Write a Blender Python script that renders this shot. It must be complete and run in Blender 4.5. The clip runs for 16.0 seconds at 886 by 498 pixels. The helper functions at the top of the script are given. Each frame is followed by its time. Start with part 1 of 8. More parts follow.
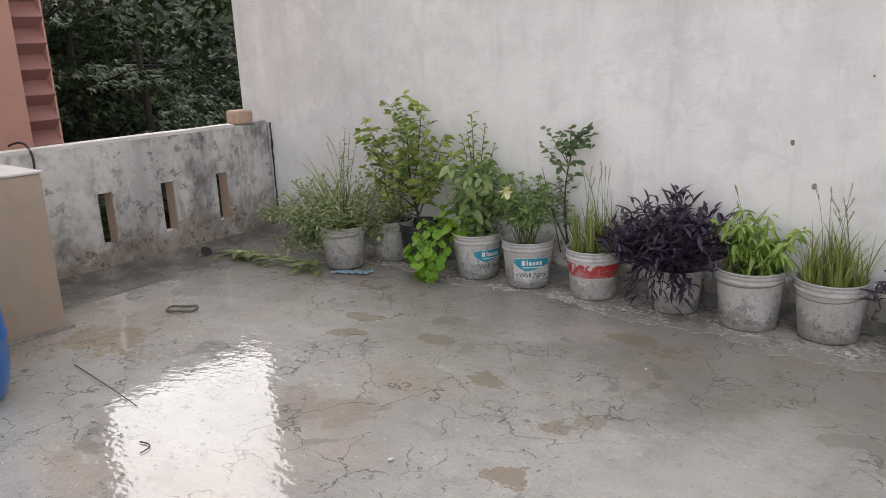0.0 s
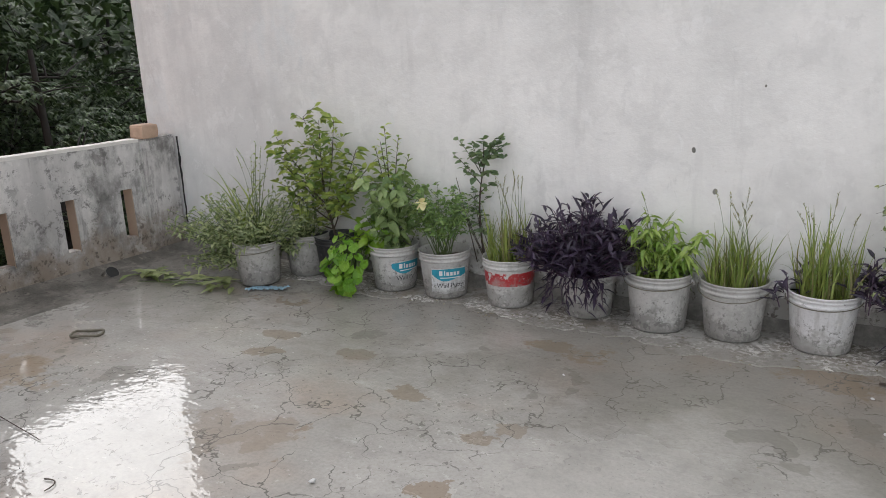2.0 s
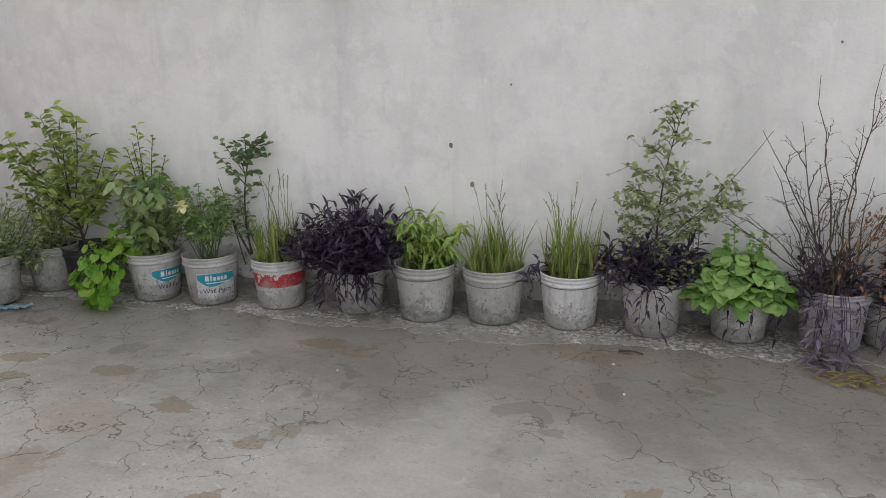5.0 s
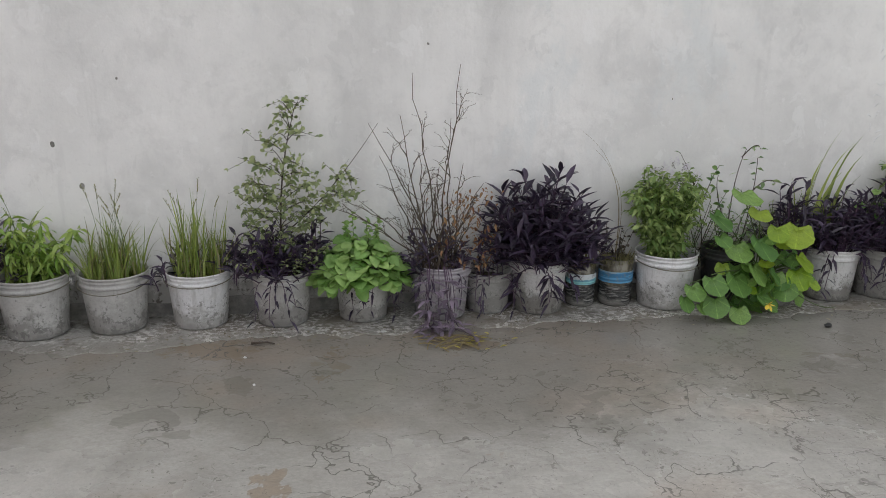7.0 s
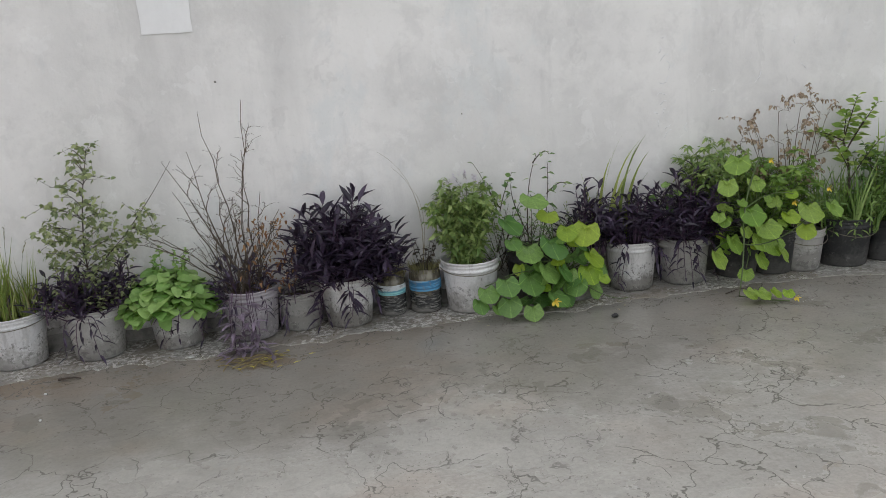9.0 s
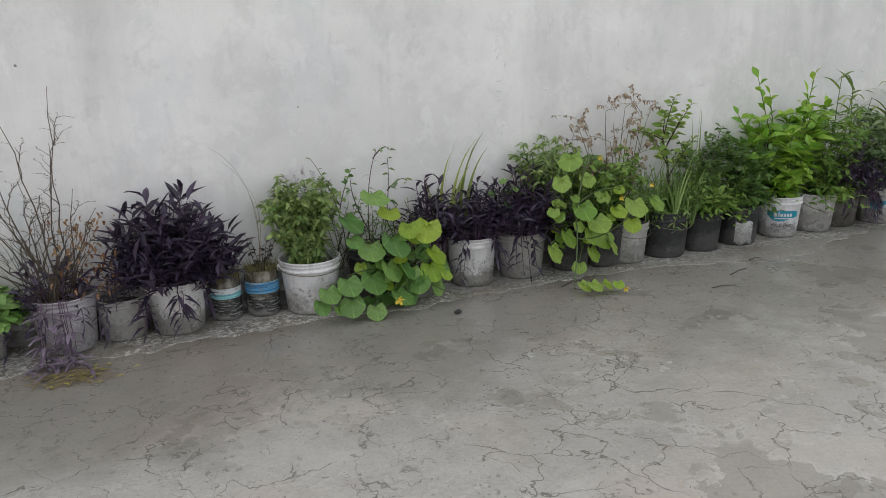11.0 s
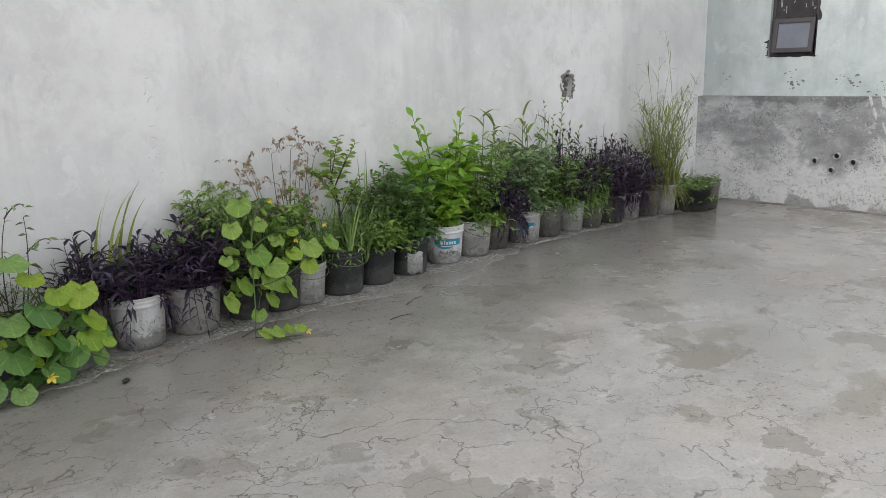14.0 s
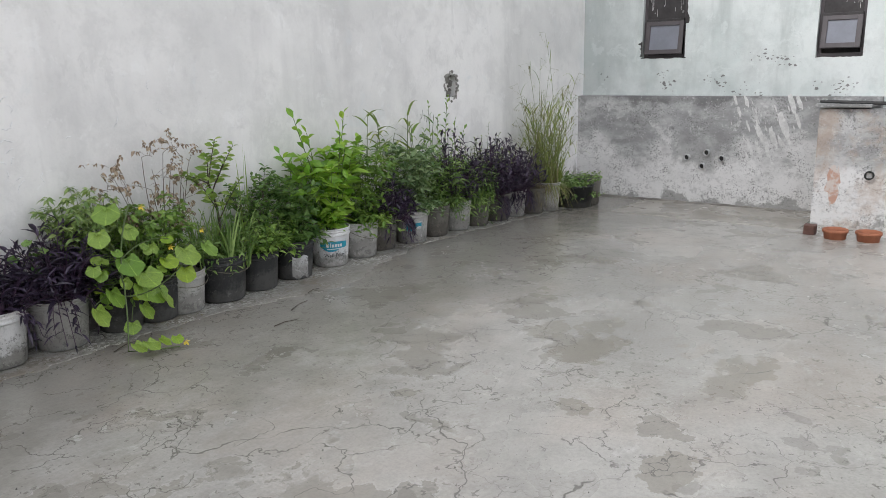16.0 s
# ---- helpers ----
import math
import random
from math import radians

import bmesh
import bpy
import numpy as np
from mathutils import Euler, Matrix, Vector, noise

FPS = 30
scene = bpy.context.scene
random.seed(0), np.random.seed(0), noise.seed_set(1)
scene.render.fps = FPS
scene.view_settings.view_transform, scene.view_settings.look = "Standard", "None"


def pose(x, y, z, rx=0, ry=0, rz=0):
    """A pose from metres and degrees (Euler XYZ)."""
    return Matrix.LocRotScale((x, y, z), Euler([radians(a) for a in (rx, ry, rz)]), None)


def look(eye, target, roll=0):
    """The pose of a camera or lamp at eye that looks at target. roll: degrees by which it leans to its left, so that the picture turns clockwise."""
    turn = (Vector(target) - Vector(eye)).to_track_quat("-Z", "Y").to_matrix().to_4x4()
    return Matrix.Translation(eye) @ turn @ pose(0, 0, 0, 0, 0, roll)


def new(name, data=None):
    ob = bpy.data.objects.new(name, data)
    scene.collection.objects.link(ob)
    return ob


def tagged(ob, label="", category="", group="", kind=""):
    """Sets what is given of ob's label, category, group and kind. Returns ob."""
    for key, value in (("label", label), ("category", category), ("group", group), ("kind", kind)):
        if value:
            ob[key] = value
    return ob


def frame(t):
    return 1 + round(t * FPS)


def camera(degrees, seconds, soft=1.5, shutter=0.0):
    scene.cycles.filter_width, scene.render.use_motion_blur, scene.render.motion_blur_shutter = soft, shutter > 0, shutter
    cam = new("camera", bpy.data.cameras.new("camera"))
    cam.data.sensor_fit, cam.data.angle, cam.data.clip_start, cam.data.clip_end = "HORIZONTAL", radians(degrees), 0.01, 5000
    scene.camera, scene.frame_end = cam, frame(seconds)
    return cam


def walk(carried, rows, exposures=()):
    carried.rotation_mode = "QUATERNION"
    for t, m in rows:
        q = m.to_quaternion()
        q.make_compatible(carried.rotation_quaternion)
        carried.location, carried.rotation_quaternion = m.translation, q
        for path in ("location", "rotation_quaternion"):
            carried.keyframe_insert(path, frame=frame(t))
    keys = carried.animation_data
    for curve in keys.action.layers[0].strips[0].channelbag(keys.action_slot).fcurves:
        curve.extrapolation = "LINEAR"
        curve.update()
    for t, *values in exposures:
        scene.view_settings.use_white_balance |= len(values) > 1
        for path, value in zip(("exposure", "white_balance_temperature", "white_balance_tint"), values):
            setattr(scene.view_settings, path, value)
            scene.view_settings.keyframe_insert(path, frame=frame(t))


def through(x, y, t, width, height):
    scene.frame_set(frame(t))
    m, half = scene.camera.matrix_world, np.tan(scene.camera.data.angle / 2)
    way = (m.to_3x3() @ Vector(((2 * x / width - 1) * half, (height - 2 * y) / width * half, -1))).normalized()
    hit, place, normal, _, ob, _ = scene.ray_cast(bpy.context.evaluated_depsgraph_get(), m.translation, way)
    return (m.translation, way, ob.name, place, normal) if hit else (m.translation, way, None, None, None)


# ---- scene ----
cam = camera(60.0, 16.0, soft=0.7)
PATH = [
    (0, (0.327, -3.444, 1.238), (-0.906, -1.955, 0.723), -2.4),
    (0.1, (0.327, -3.438, 1.24), (-0.875, -1.932, 0.706), -2.3),
    (0.2, (0.327, -3.433, 1.243), (-0.838, -1.898, 0.706), -2.2),
    (0.3, (0.326, -3.429, 1.245), (-0.815, -1.881, 0.697), -2.1),
    (0.4, (0.325, -3.426, 1.247), (-0.812, -1.877, 0.696), -2.0),
    (0.5, (0.324, -3.425, 1.25), (-0.803, -1.866, 0.701), -2.0),
    (0.6, (0.321, -3.426, 1.253), (-0.783, -1.849, 0.712), -2.0),
    (0.8, (0.312, -3.431, 1.258), (-0.796, -1.859, 0.711), -1.9),
    (1, (0.307, -3.435, 1.26), (-0.806, -1.859, 0.733), -1.9),
    (1.2, (0.308, -3.435, 1.259), (-0.804, -1.858, 0.733), -2.0),
    (1.3, (0.31, -3.434, 1.259), (-0.801, -1.855, 0.737), -2.1),
    (1.5, (0.314, -3.433, 1.258), (-0.782, -1.842, 0.742), -2.4),
    (1.7, (0.319, -3.432, 1.258), (-0.767, -1.837, 0.735), -2.6),
    (1.8, (0.322, -3.431, 1.259), (-0.75, -1.824, 0.744), -2.6),
    (2, (0.325, -3.431, 1.259), (-0.737, -1.813, 0.753), -2.6),
    (2.2, (0.326, -3.433, 1.259), (-0.729, -1.81, 0.755), -2.6),
    (2.3, (0.326, -3.436, 1.258), (-0.728, -1.811, 0.759), -2.5),
    (2.5, (0.326, -3.438, 1.258), (-0.719, -1.807, 0.762), -2.5),
    (2.7, (0.326, -3.438, 1.258), (-0.717, -1.806, 0.758), -2.5),
    (2.8, (0.326, -3.438, 1.258), (-0.71, -1.802, 0.758), -2.5),
    (3, (0.327, -3.438, 1.258), (-0.701, -1.799, 0.751), -2.5),
    (3.1, (0.328, -3.436, 1.257), (-0.697, -1.795, 0.751), -2.5),
    (3.2, (0.331, -3.432, 1.254), (-0.689, -1.789, 0.745), -2.5),
    (5.3, (0.38, -3.417, 1.212), (0.009, -1.519, 0.702), -1.0),
    (5.4, (0.384, -3.414, 1.204), (0.069, -1.506, 0.694), -0.9),
    (5.5, (0.388, -3.412, 1.198), (0.104, -1.5, 0.684), -0.8),
    (5.6, (0.393, -3.412, 1.199), (0.161, -1.495, 0.678), -0.7),
    (5.7, (0.398, -3.412, 1.2), (0.217, -1.492, 0.671), -0.6),
    (5.8, (0.403, -3.413, 1.203), (0.267, -1.489, 0.671), -0.5),
    (5.9, (0.408, -3.413, 1.204), (0.312, -1.488, 0.671), -0.4),
    (6, (0.412, -3.413, 1.205), (0.366, -1.484, 0.675), -0.3),
    (6.1, (0.415, -3.412, 1.205), (0.417, -1.484, 0.672), -0.2),
    (6.2, (0.418, -3.41, 1.205), (0.467, -1.482, 0.676), -0.0),
    (6.3, (0.421, -3.408, 1.205), (0.509, -1.481, 0.677), 0.1),
    (6.4, (0.425, -3.406, 1.204), (0.555, -1.481, 0.679), 0.2),
    (6.5, (0.431, -3.405, 1.204), (0.581, -1.479, 0.689), 0.3),
    (6.6, (0.443, -3.411, 1.203), (0.614, -1.485, 0.691), 0.4),
    (6.7, (0.456, -3.420, 1.200), (0.663, -1.496, 0.697), 0.5),
    (6.8, (0.475, -3.432, 1.198), (0.714, -1.511, 0.696), 0.5),
    (6.9, (0.502, -3.444, 1.198), (0.790, -1.531, 0.693), 0.6),
    (7, (0.543, -3.457, 1.203), (0.845, -1.549, 0.687), 0.6),
    (7.1, (0.602, -3.469, 1.214), (0.937, -1.568, 0.692), 0.5),
    (7.2, (0.679, -3.482, 1.231), (1.026, -1.589, 0.690), 0.5),
    (7.3, (0.762, -3.496, 1.250), (1.108, -1.603, 0.707), 0.4),
    (7.4, (0.845, -3.512, 1.267), (1.183, -1.619, 0.716), 0.2),
    (7.5, (0.917, -3.530, 1.279), (1.241, -1.641, 0.710), -0.0),
    (7.6, (0.979, -3.554, 1.283), (1.317, -1.665, 0.718), -0.4),
    (7.7, (1.038, -3.581, 1.283), (1.380, -1.692, 0.723), -0.8),
    (7.8, (1.092, -3.609, 1.281), (1.432, -1.721, 0.717), -1.3),
    (8, (1.181, -3.659, 1.278), (1.532, -1.769, 0.726), -2.2),
    (8.1, (1.212, -3.676, 1.280), (1.558, -1.782, 0.738), -2.4),
    (8.2, (1.235, -3.689, 1.283), (1.592, -1.798, 0.740), -2.6),
    (8.3, (1.253, -3.701, 1.287), (1.599, -1.804, 0.754), -2.7),
    (8.5, (1.287, -3.723, 1.292), (1.618, -1.816, 0.791), -3.0),
    (8.7, (1.328, -3.750, 1.295), (1.670, -1.842, 0.802), -3.4),
    (8.8, (1.348, -3.763, 1.296), (1.686, -1.856, 0.794), -3.6),
    (9, (1.377, -3.780, 1.298), (1.708, -1.875, 0.786), -3.9),
    (9.2, (1.389, -3.780, 1.302), (1.736, -1.880, 0.784), -4.0),
    (9.3, (1.390, -3.776, 1.304), (1.757, -1.880, 0.787), -4.0),
    (9.5, (1.389, -3.768, 1.303), (1.841, -1.888, 0.790), -3.9),
    (9.6, (1.381, -3.764, 1.289), (1.877, -1.895, 0.780), -3.7),
    (9.7, (1.373, -3.759, 1.276), (1.897, -1.898, 0.766), -3.5),
    (11.8, (1.39, -3.654, 1.283), (2.232, -1.922, 0.745), -1.5),
    (12, (1.397, -3.651, 1.279), (2.271, -1.934, 0.745), -1.6),
    (12.2, (1.409, -3.653, 1.28), (2.323, -1.958, 0.739), -1.7),
    (12.3, (1.418, -3.655, 1.282), (2.363, -1.978, 0.74), -1.8),
    (12.5, (1.435, -3.659, 1.283), (2.459, -2.021, 0.765), -1.9),
    (12.7, (1.448, -3.663, 1.283), (2.544, -2.069, 0.776), -1.9),
    (12.8, (1.453, -3.664, 1.283), (2.584, -2.093, 0.78), -1.9),
    (13, (1.458, -3.668, 1.283), (2.649, -2.143, 0.78), -1.8),
    (13.1, (1.459, -3.67, 1.282), (2.688, -2.174, 0.781), -1.7),
    (13.2, (1.461, -3.673, 1.278), (2.721, -2.202, 0.78), -1.6),
    (13.3, (1.463, -3.674, 1.275), (2.749, -2.222, 0.789), -1.5),
    (13.4, (1.468, -3.675, 1.274), (2.778, -2.237, 0.809), -1.6),
    (13.5, (1.475, -3.67, 1.276), (2.804, -2.246, 0.82), -1.8),
    (13.6, (1.48, -3.667, 1.276), (2.824, -2.254, 0.831), -1.9),
    (13.7, (1.483, -3.665, 1.276), (2.848, -2.273, 0.829), -1.8),
    (13.8, (1.485, -3.663, 1.275), (2.863, -2.285, 0.827), -1.7),
    (14, (1.487, -3.663, 1.275), (2.886, -2.31, 0.816), -1.5),
    (14.2, (1.491, -3.663, 1.276), (2.903, -2.32, 0.825), -1.6),
    (14.5, (1.495, -3.664, 1.277), (2.923, -2.332, 0.843), -1.8),
    (14.7, (1.495, -3.666, 1.277), (2.93, -2.339, 0.854), -1.8),
    (15, (1.494, -3.669, 1.277), (2.949, -2.364, 0.85), -1.6),
    (15.2, (1.495, -3.67, 1.278), (2.953, -2.369, 0.85), -1.6),
    (15.5, (1.506, -3.671, 1.28), (2.977, -2.388, 0.845), -1.6),
    (15.7, (1.521, -3.676, 1.279), (3.01, -2.414, 0.842), -1.5),
    (15.8, (1.531, -3.68, 1.278), (3.037, -2.444, 0.827), -1.5),
    (15.9, (1.541, -3.685, 1.276), (3.082, -2.491, 0.829), -1.4),
    (16, (1.552, -3.69, 1.275), (3.124, -2.543, 0.809), -1.3),
]
walk(
    cam,
    [(t, look(eye, target, roll)) for t, eye, target, roll in PATH],
    [(0.0, 1.46, 6750, 14), (1.5, 1.46, 6600, 12), (3.2, 1.38, 6600, 11), (5.5, 1.24, 6650, 11), (9.5, 1.28, 6600, 10), (12.5, 1.33, 6550, 10), (16.0, 1.42, 6500, 11)],
)

# ---- world and light: a bright overcast sky, the sun behind thin cloud beyond the trees ----
SUN_AZ, SUN_EL = radians(150.0), radians(40.0)
world = bpy.data.worlds.new("world")
scene.world = world
world.use_nodes = True
wt = world.node_tree
sky = wt.nodes.new("ShaderNodeTexSky")
sky.sky_type = "NISHITA"
sky.sun_disc = False
sky.sun_elevation = SUN_EL
sky.sun_rotation = math.pi / 2 - SUN_AZ
sky.air_density, sky.dust_density, sky.ozone_density = 1.0, 0.9, 1.0
grey = wt.nodes.new("ShaderNodeHueSaturation")
grey.inputs["Saturation"].default_value = 0.16
wt.links.new(sky.outputs[0], grey.inputs["Color"])
wt.links.new(grey.outputs[0], wt.nodes["Background"].inputs["Color"])
wt.nodes["Background"].inputs["Strength"].default_value = 0.14

sun = new("sun", bpy.data.lights.new("sun", "SUN"))
sun.data.energy = 0.30
sun.data.angle = radians(75)
sun.data.color = (1.0, 0.99, 0.97)
sun.matrix_world = look((0, 0, 0), (-math.cos(SUN_AZ) * math.cos(SUN_EL), -math.sin(SUN_AZ) * math.cos(SUN_EL), -math.sin(SUN_EL)))


# ---- materials ----
class Mat:
    """A node material with a principled surface and short helpers."""

    def __init__(self, name, rough=0.6, metal=0.0, space="Object"):
        self.m = bpy.data.materials.new(name)
        self.m.use_nodes = True
        self.t = self.m.node_tree
        self.b = self.t.nodes["Principled BSDF"]
        self.b.inputs["Roughness"].default_value = rough
        self.b.inputs["Metallic"].default_value = metal
        self.xyz = self.t.nodes.new("ShaderNodeTexCoord").outputs[space]

    def put(self, socket, value):
        if isinstance(value, bpy.types.NodeSocket):
            self.t.links.new(value, socket)
        elif isinstance(value, tuple) and len(value) == 3 and socket.type == "RGBA":
            socket.default_value = (*value, 1)
        else:
            socket.default_value = value

    def scaled(self, s, vec=None):
        n = self.t.nodes.new("ShaderNodeMapping")
        self.put(n.inputs["Vector"], vec or self.xyz)
        n.inputs["Scale"].default_value = s
        return n.outputs[0]

    def noise(self, scale, detail=4.0, rough=0.55, vec=None, distort=0.0):
        n = self.t.nodes.new("ShaderNodeTexNoise")
        self.put(n.inputs["Vector"], vec or self.xyz)
        for k, v in (("Scale", scale), ("Detail", detail), ("Roughness", rough), ("Distortion", distort)):
            n.inputs[k].default_value = v
        return n.outputs["Fac"]

    def edges(self, scale, vec=None):
        n = self.t.nodes.new("ShaderNodeTexVoronoi")
        n.feature = "DISTANCE_TO_EDGE"
        self.put(n.inputs["Vector"], vec or self.xyz)
        n.inputs["Scale"].default_value = scale
        return n.outputs["Distance"]

    def warped(self, amount, scale):
        n = self.t.nodes.new("ShaderNodeTexNoise")
        self.put(n.inputs["Vector"], self.xyz)
        n.inputs["Scale"].default_value = scale
        n.inputs["Detail"].default_value = 4
        a = self.t.nodes.new("ShaderNodeVectorMath")
        a.operation = "MULTIPLY_ADD"
        self.put(a.inputs[0], n.outputs["Color"])
        a.inputs[1].default_value = (amount,) * 3
        self.put(a.inputs[2], self.xyz)
        return a.outputs[0]

    def step(self, fac, lo, hi, a=0.0, b=1.0):
        n = self.t.nodes.new("ShaderNodeMapRange")
        n.interpolation_type = "SMOOTHSTEP"
        self.put(n.inputs[0], fac)
        for k, v in enumerate((lo, hi, a, b)):
            n.inputs[k + 1].default_value = v
        return n.outputs[0]

    def math(self, op, a, b=0.0):
        n = self.t.nodes.new("ShaderNodeMath")
        n.operation = op
        self.put(n.inputs[0], a)
        self.put(n.inputs[1], b)
        return n.outputs[0]

    def mix(self, fac, a, b, blend="MIX"):
        n = self.t.nodes.new("ShaderNodeMix")
        n.data_type, n.blend_type = "RGBA", blend
        self.put(n.inputs[0], fac)
        self.put(n.inputs[6], a)
        self.put(n.inputs[7], b)
        return n.outputs[2]

    def axis(self, k):
        n = self.t.nodes.new("ShaderNodeSeparateXYZ")
        self.put(n.inputs[0], self.xyz)
        return n.outputs[k]

    def island(self):
        return self.t.nodes.new("ShaderNodeNewGeometry").outputs["Random Per Island"]

    def own(self):
        return self.t.nodes.new("ShaderNodeObjectInfo").outputs["Random"]

    def shifted(self):
        """Coordinates moved by a chance step for each object."""
        a = self.t.nodes.new("ShaderNodeVectorMath")
        a.operation = "ADD"
        self.put(a.inputs[0], self.xyz)
        self.put(a.inputs[1], self.math("MULTIPLY", self.own(), 37.0))
        return a.outputs[0]

    def bump(self, height, strength=0.3, distance=0.01, normal=None):
        n = self.t.nodes.new("ShaderNodeBump")
        n.inputs["Strength"].default_value = strength
        n.inputs["Distance"].default_value = distance
        self.put(n.inputs["Height"], height)
        if normal:
            self.put(n.inputs["Normal"], normal)
        return n.outputs[0]

    def done(self, color=None, rough=None, normal=None):
        if color is not None:
            self.put(self.b.inputs["Base Color"], color)
        if rough is not None:
            self.put(self.b.inputs["Roughness"], rough)
        if normal is not None:
            self.put(self.b.inputs["Normal"], normal)
        return self.m


# brown stains and peeled patches on the floor: x, y, radius, squeeze along y, strength
STAINS = (
    (2.64, -0.86, 0.075, 2.4, 0.55), (2.50, -0.82, 0.05, 1.6, 0.5), (2.90, -0.98, 0.05, 1.8, 0.45),
    (-1.26, -1.28, 0.10, 1.9, 0.60), (-0.83, -1.79, 0.06, 1.0, 0.70), (-0.86, -1.45, 0.055, 1.4, 0.60), (-0.79, -1.35, 0.05, 1.0, 0.5),
    (-2.09, -1.22, 0.09, 1.8, 0.55), (-2.18, -1.03, 0.09, 2.0, 0.5), (-1.70, -1.07, 0.09, 1.8, 0.45), (-1.64, -1.86, 0.22, 1.5, 0.35),
    (4.70, -1.98, 0.13, 1.5, 0.5), (4.62, -2.27, 0.18, 1.3, 0.6), (4.63, -2.92, 0.20, 1.6, 0.6), (4.98, -2.20, 0.22, 2.2, 0.5), (3.76, -1.88, 0.05, 1.2, 0.55), (4.02, -2.48, 0.085, 1.5, 0.6), (3.77, -2.95, 0.12, 1.4, 0.6),
)


def floor_material():
    """Worn wet concrete: clouds, brown stains, peeled patches with pale rims, dark flecks and hairline cracks."""
    m = Mat("wet_concrete")
    x = m.axis(0)
    big, mid = m.noise(0.5, 5, 0.6), m.noise(2.6, 6, 0.65)
    c = m.mix(m.step(big, 0.35, 0.65), (0.485, 0.469, 0.436), (0.40, 0.388, 0.36))
    c = m.mix(m.step(mid, 0.45, 0.72, 0, 0.5), c, (0.31, 0.30, 0.28))
    blush = m.step(m.noise(0.8, 4, 0.55, m.scaled((1, 1.4, 1))), 0.48, 0.66)
    c = m.mix(m.math("MULTIPLY", blush, m.step(x, 0.5, 3.5, 0.7, 0.25)), c, (0.45, 0.355, 0.285))
    lime = m.step(m.noise(2.2, 9, 0.78, m.scaled((1, 2.0, 1))), 0.58, 0.68)
    c = m.mix(m.math("MULTIPLY", lime, 0.55), c, (0.62, 0.61, 0.59))
    stain = m.noise(1.9, 6, 0.62, m.warped(0.35, 2.2))
    tan = m.math("MULTIPLY", m.step(stain, 0.662, 0.672), m.step(x, 0.0, 2.5, 1.0, 0.3))
    c = m.mix(m.math("MULTIPLY", tan, m.step(m.noise(7, 4), 0.3, 0.6, 0.35, 0.75)), c, (0.30, 0.225, 0.155))
    flake = m.noise(1.8, 7, 0.62, m.warped(0.22, 2.4))
    ground = m.step(m.math("ADD", x, m.math("MULTIPLY", m.axis(1), -0.5)), 1.5, 4.5, 0.05, 1.0)
    rim = m.math("MULTIPLY", m.step(flake, 0.545, 0.572), m.step(flake, 0.572, 0.577, 1, 0))
    c = m.mix(m.math("MULTIPLY", m.math("MULTIPLY", rim, ground), 0.25), c, (0.63, 0.62, 0.60))
    peel = m.math("MULTIPLY", m.step(flake, 0.572, 0.579), ground)
    c = m.mix(m.math("MULTIPLY", peel, 0.62), c, (0.265, 0.25, 0.215))
    damp = m.step(m.noise(3.6, 4, 0.55, m.warped(0.18, 4)), 0.64, 0.65)
    c = m.mix(m.math("MULTIPLY", damp, 0.40), c, (0.16, 0.15, 0.13))
    c = m.mix(m.step(m.noise(70, 3, 0.7), 0.35, 0.75, 0.0, 0.26), c, (0.18, 0.175, 0.16))
    c = m.mix(m.step(m.noise(8, 8, 0.75), 0.45, 0.72, 0.0, 0.34), c, (0.22, 0.21, 0.19))
    fleck = m.noise(30, 3, 0.6, m.warped(0.05, 9))
    pits = m.math("MULTIPLY", m.step(fleck, 0.642, 0.657), m.step(m.noise(1.3, 3), 0.42, 0.54))
    fine = m.math("MULTIPLY", m.step(m.noise(75, 2, 0.5), 0.685, 0.70), m.step(m.noise(2.4, 3), 0.45, 0.55))
    pits = m.math("MAXIMUM", pits, fine)
    c = m.mix(m.math("MULTIPLY", pits, 0.55), c, (0.09, 0.085, 0.072))
    for cx, cy, cr in ((0.12, -0.46, 0.20), (1.12, -0.52, 0.18), (-0.9, -0.62, 0.16), (-2.95, -1.9, 0.30)):
        ux, uy = m.math("SUBTRACT", x, cx), m.math("MULTIPLY", m.math("SUBTRACT", m.axis(1), cy), 1.8)
        far = m.math("SQRT", m.math("ADD", m.math("MULTIPLY", ux, ux), m.math("MULTIPLY", uy, uy)))
        rust = m.step(m.math("ADD", far, m.step(m.noise(6, 5, 0.65), 0.3, 0.7, -0.12, 0.12)), cr * 0.6, cr, 0.62, 0)
        c = m.mix(rust, c, (0.30, 0.205, 0.12))
    for k, (cx, cy, cr, flat, depth) in enumerate(STAINS):
        ux, uy = m.math("SUBTRACT", x, cx), m.math("MULTIPLY", m.math("SUBTRACT", m.axis(1), cy), flat)
        far = m.math("SQRT", m.math("ADD", m.math("MULTIPLY", ux, ux), m.math("MULTIPLY", uy, uy)))
        edge = m.math("ADD", far, m.step(m.noise(0.75 / cr, 5, 0.6, m.warped(0.04, 9)), 0.25, 0.75, -0.75 * cr, 0.75 * cr))
        c = m.mix(m.step(edge, cr * 0.90, cr * 1.0, depth, 0), c, (0.245, 0.185, 0.125) if cx < 1 else (0.235, 0.215, 0.175))
    crack = m.step(m.edges(3.6, m.warped(0.34, 5)), 0.003, 0.013, 1, 0)
    crack = m.math("MULTIPLY", crack, m.math("MULTIPLY", m.step(m.noise(0.9, 2), 0.40, 0.50), m.step(m.noise(4.2, 2, 0.5), 0.43, 0.50)))
    web = m.step(m.edges(7.5, m.warped(0.22, 8)), 0.004, 0.016, 1, 0)
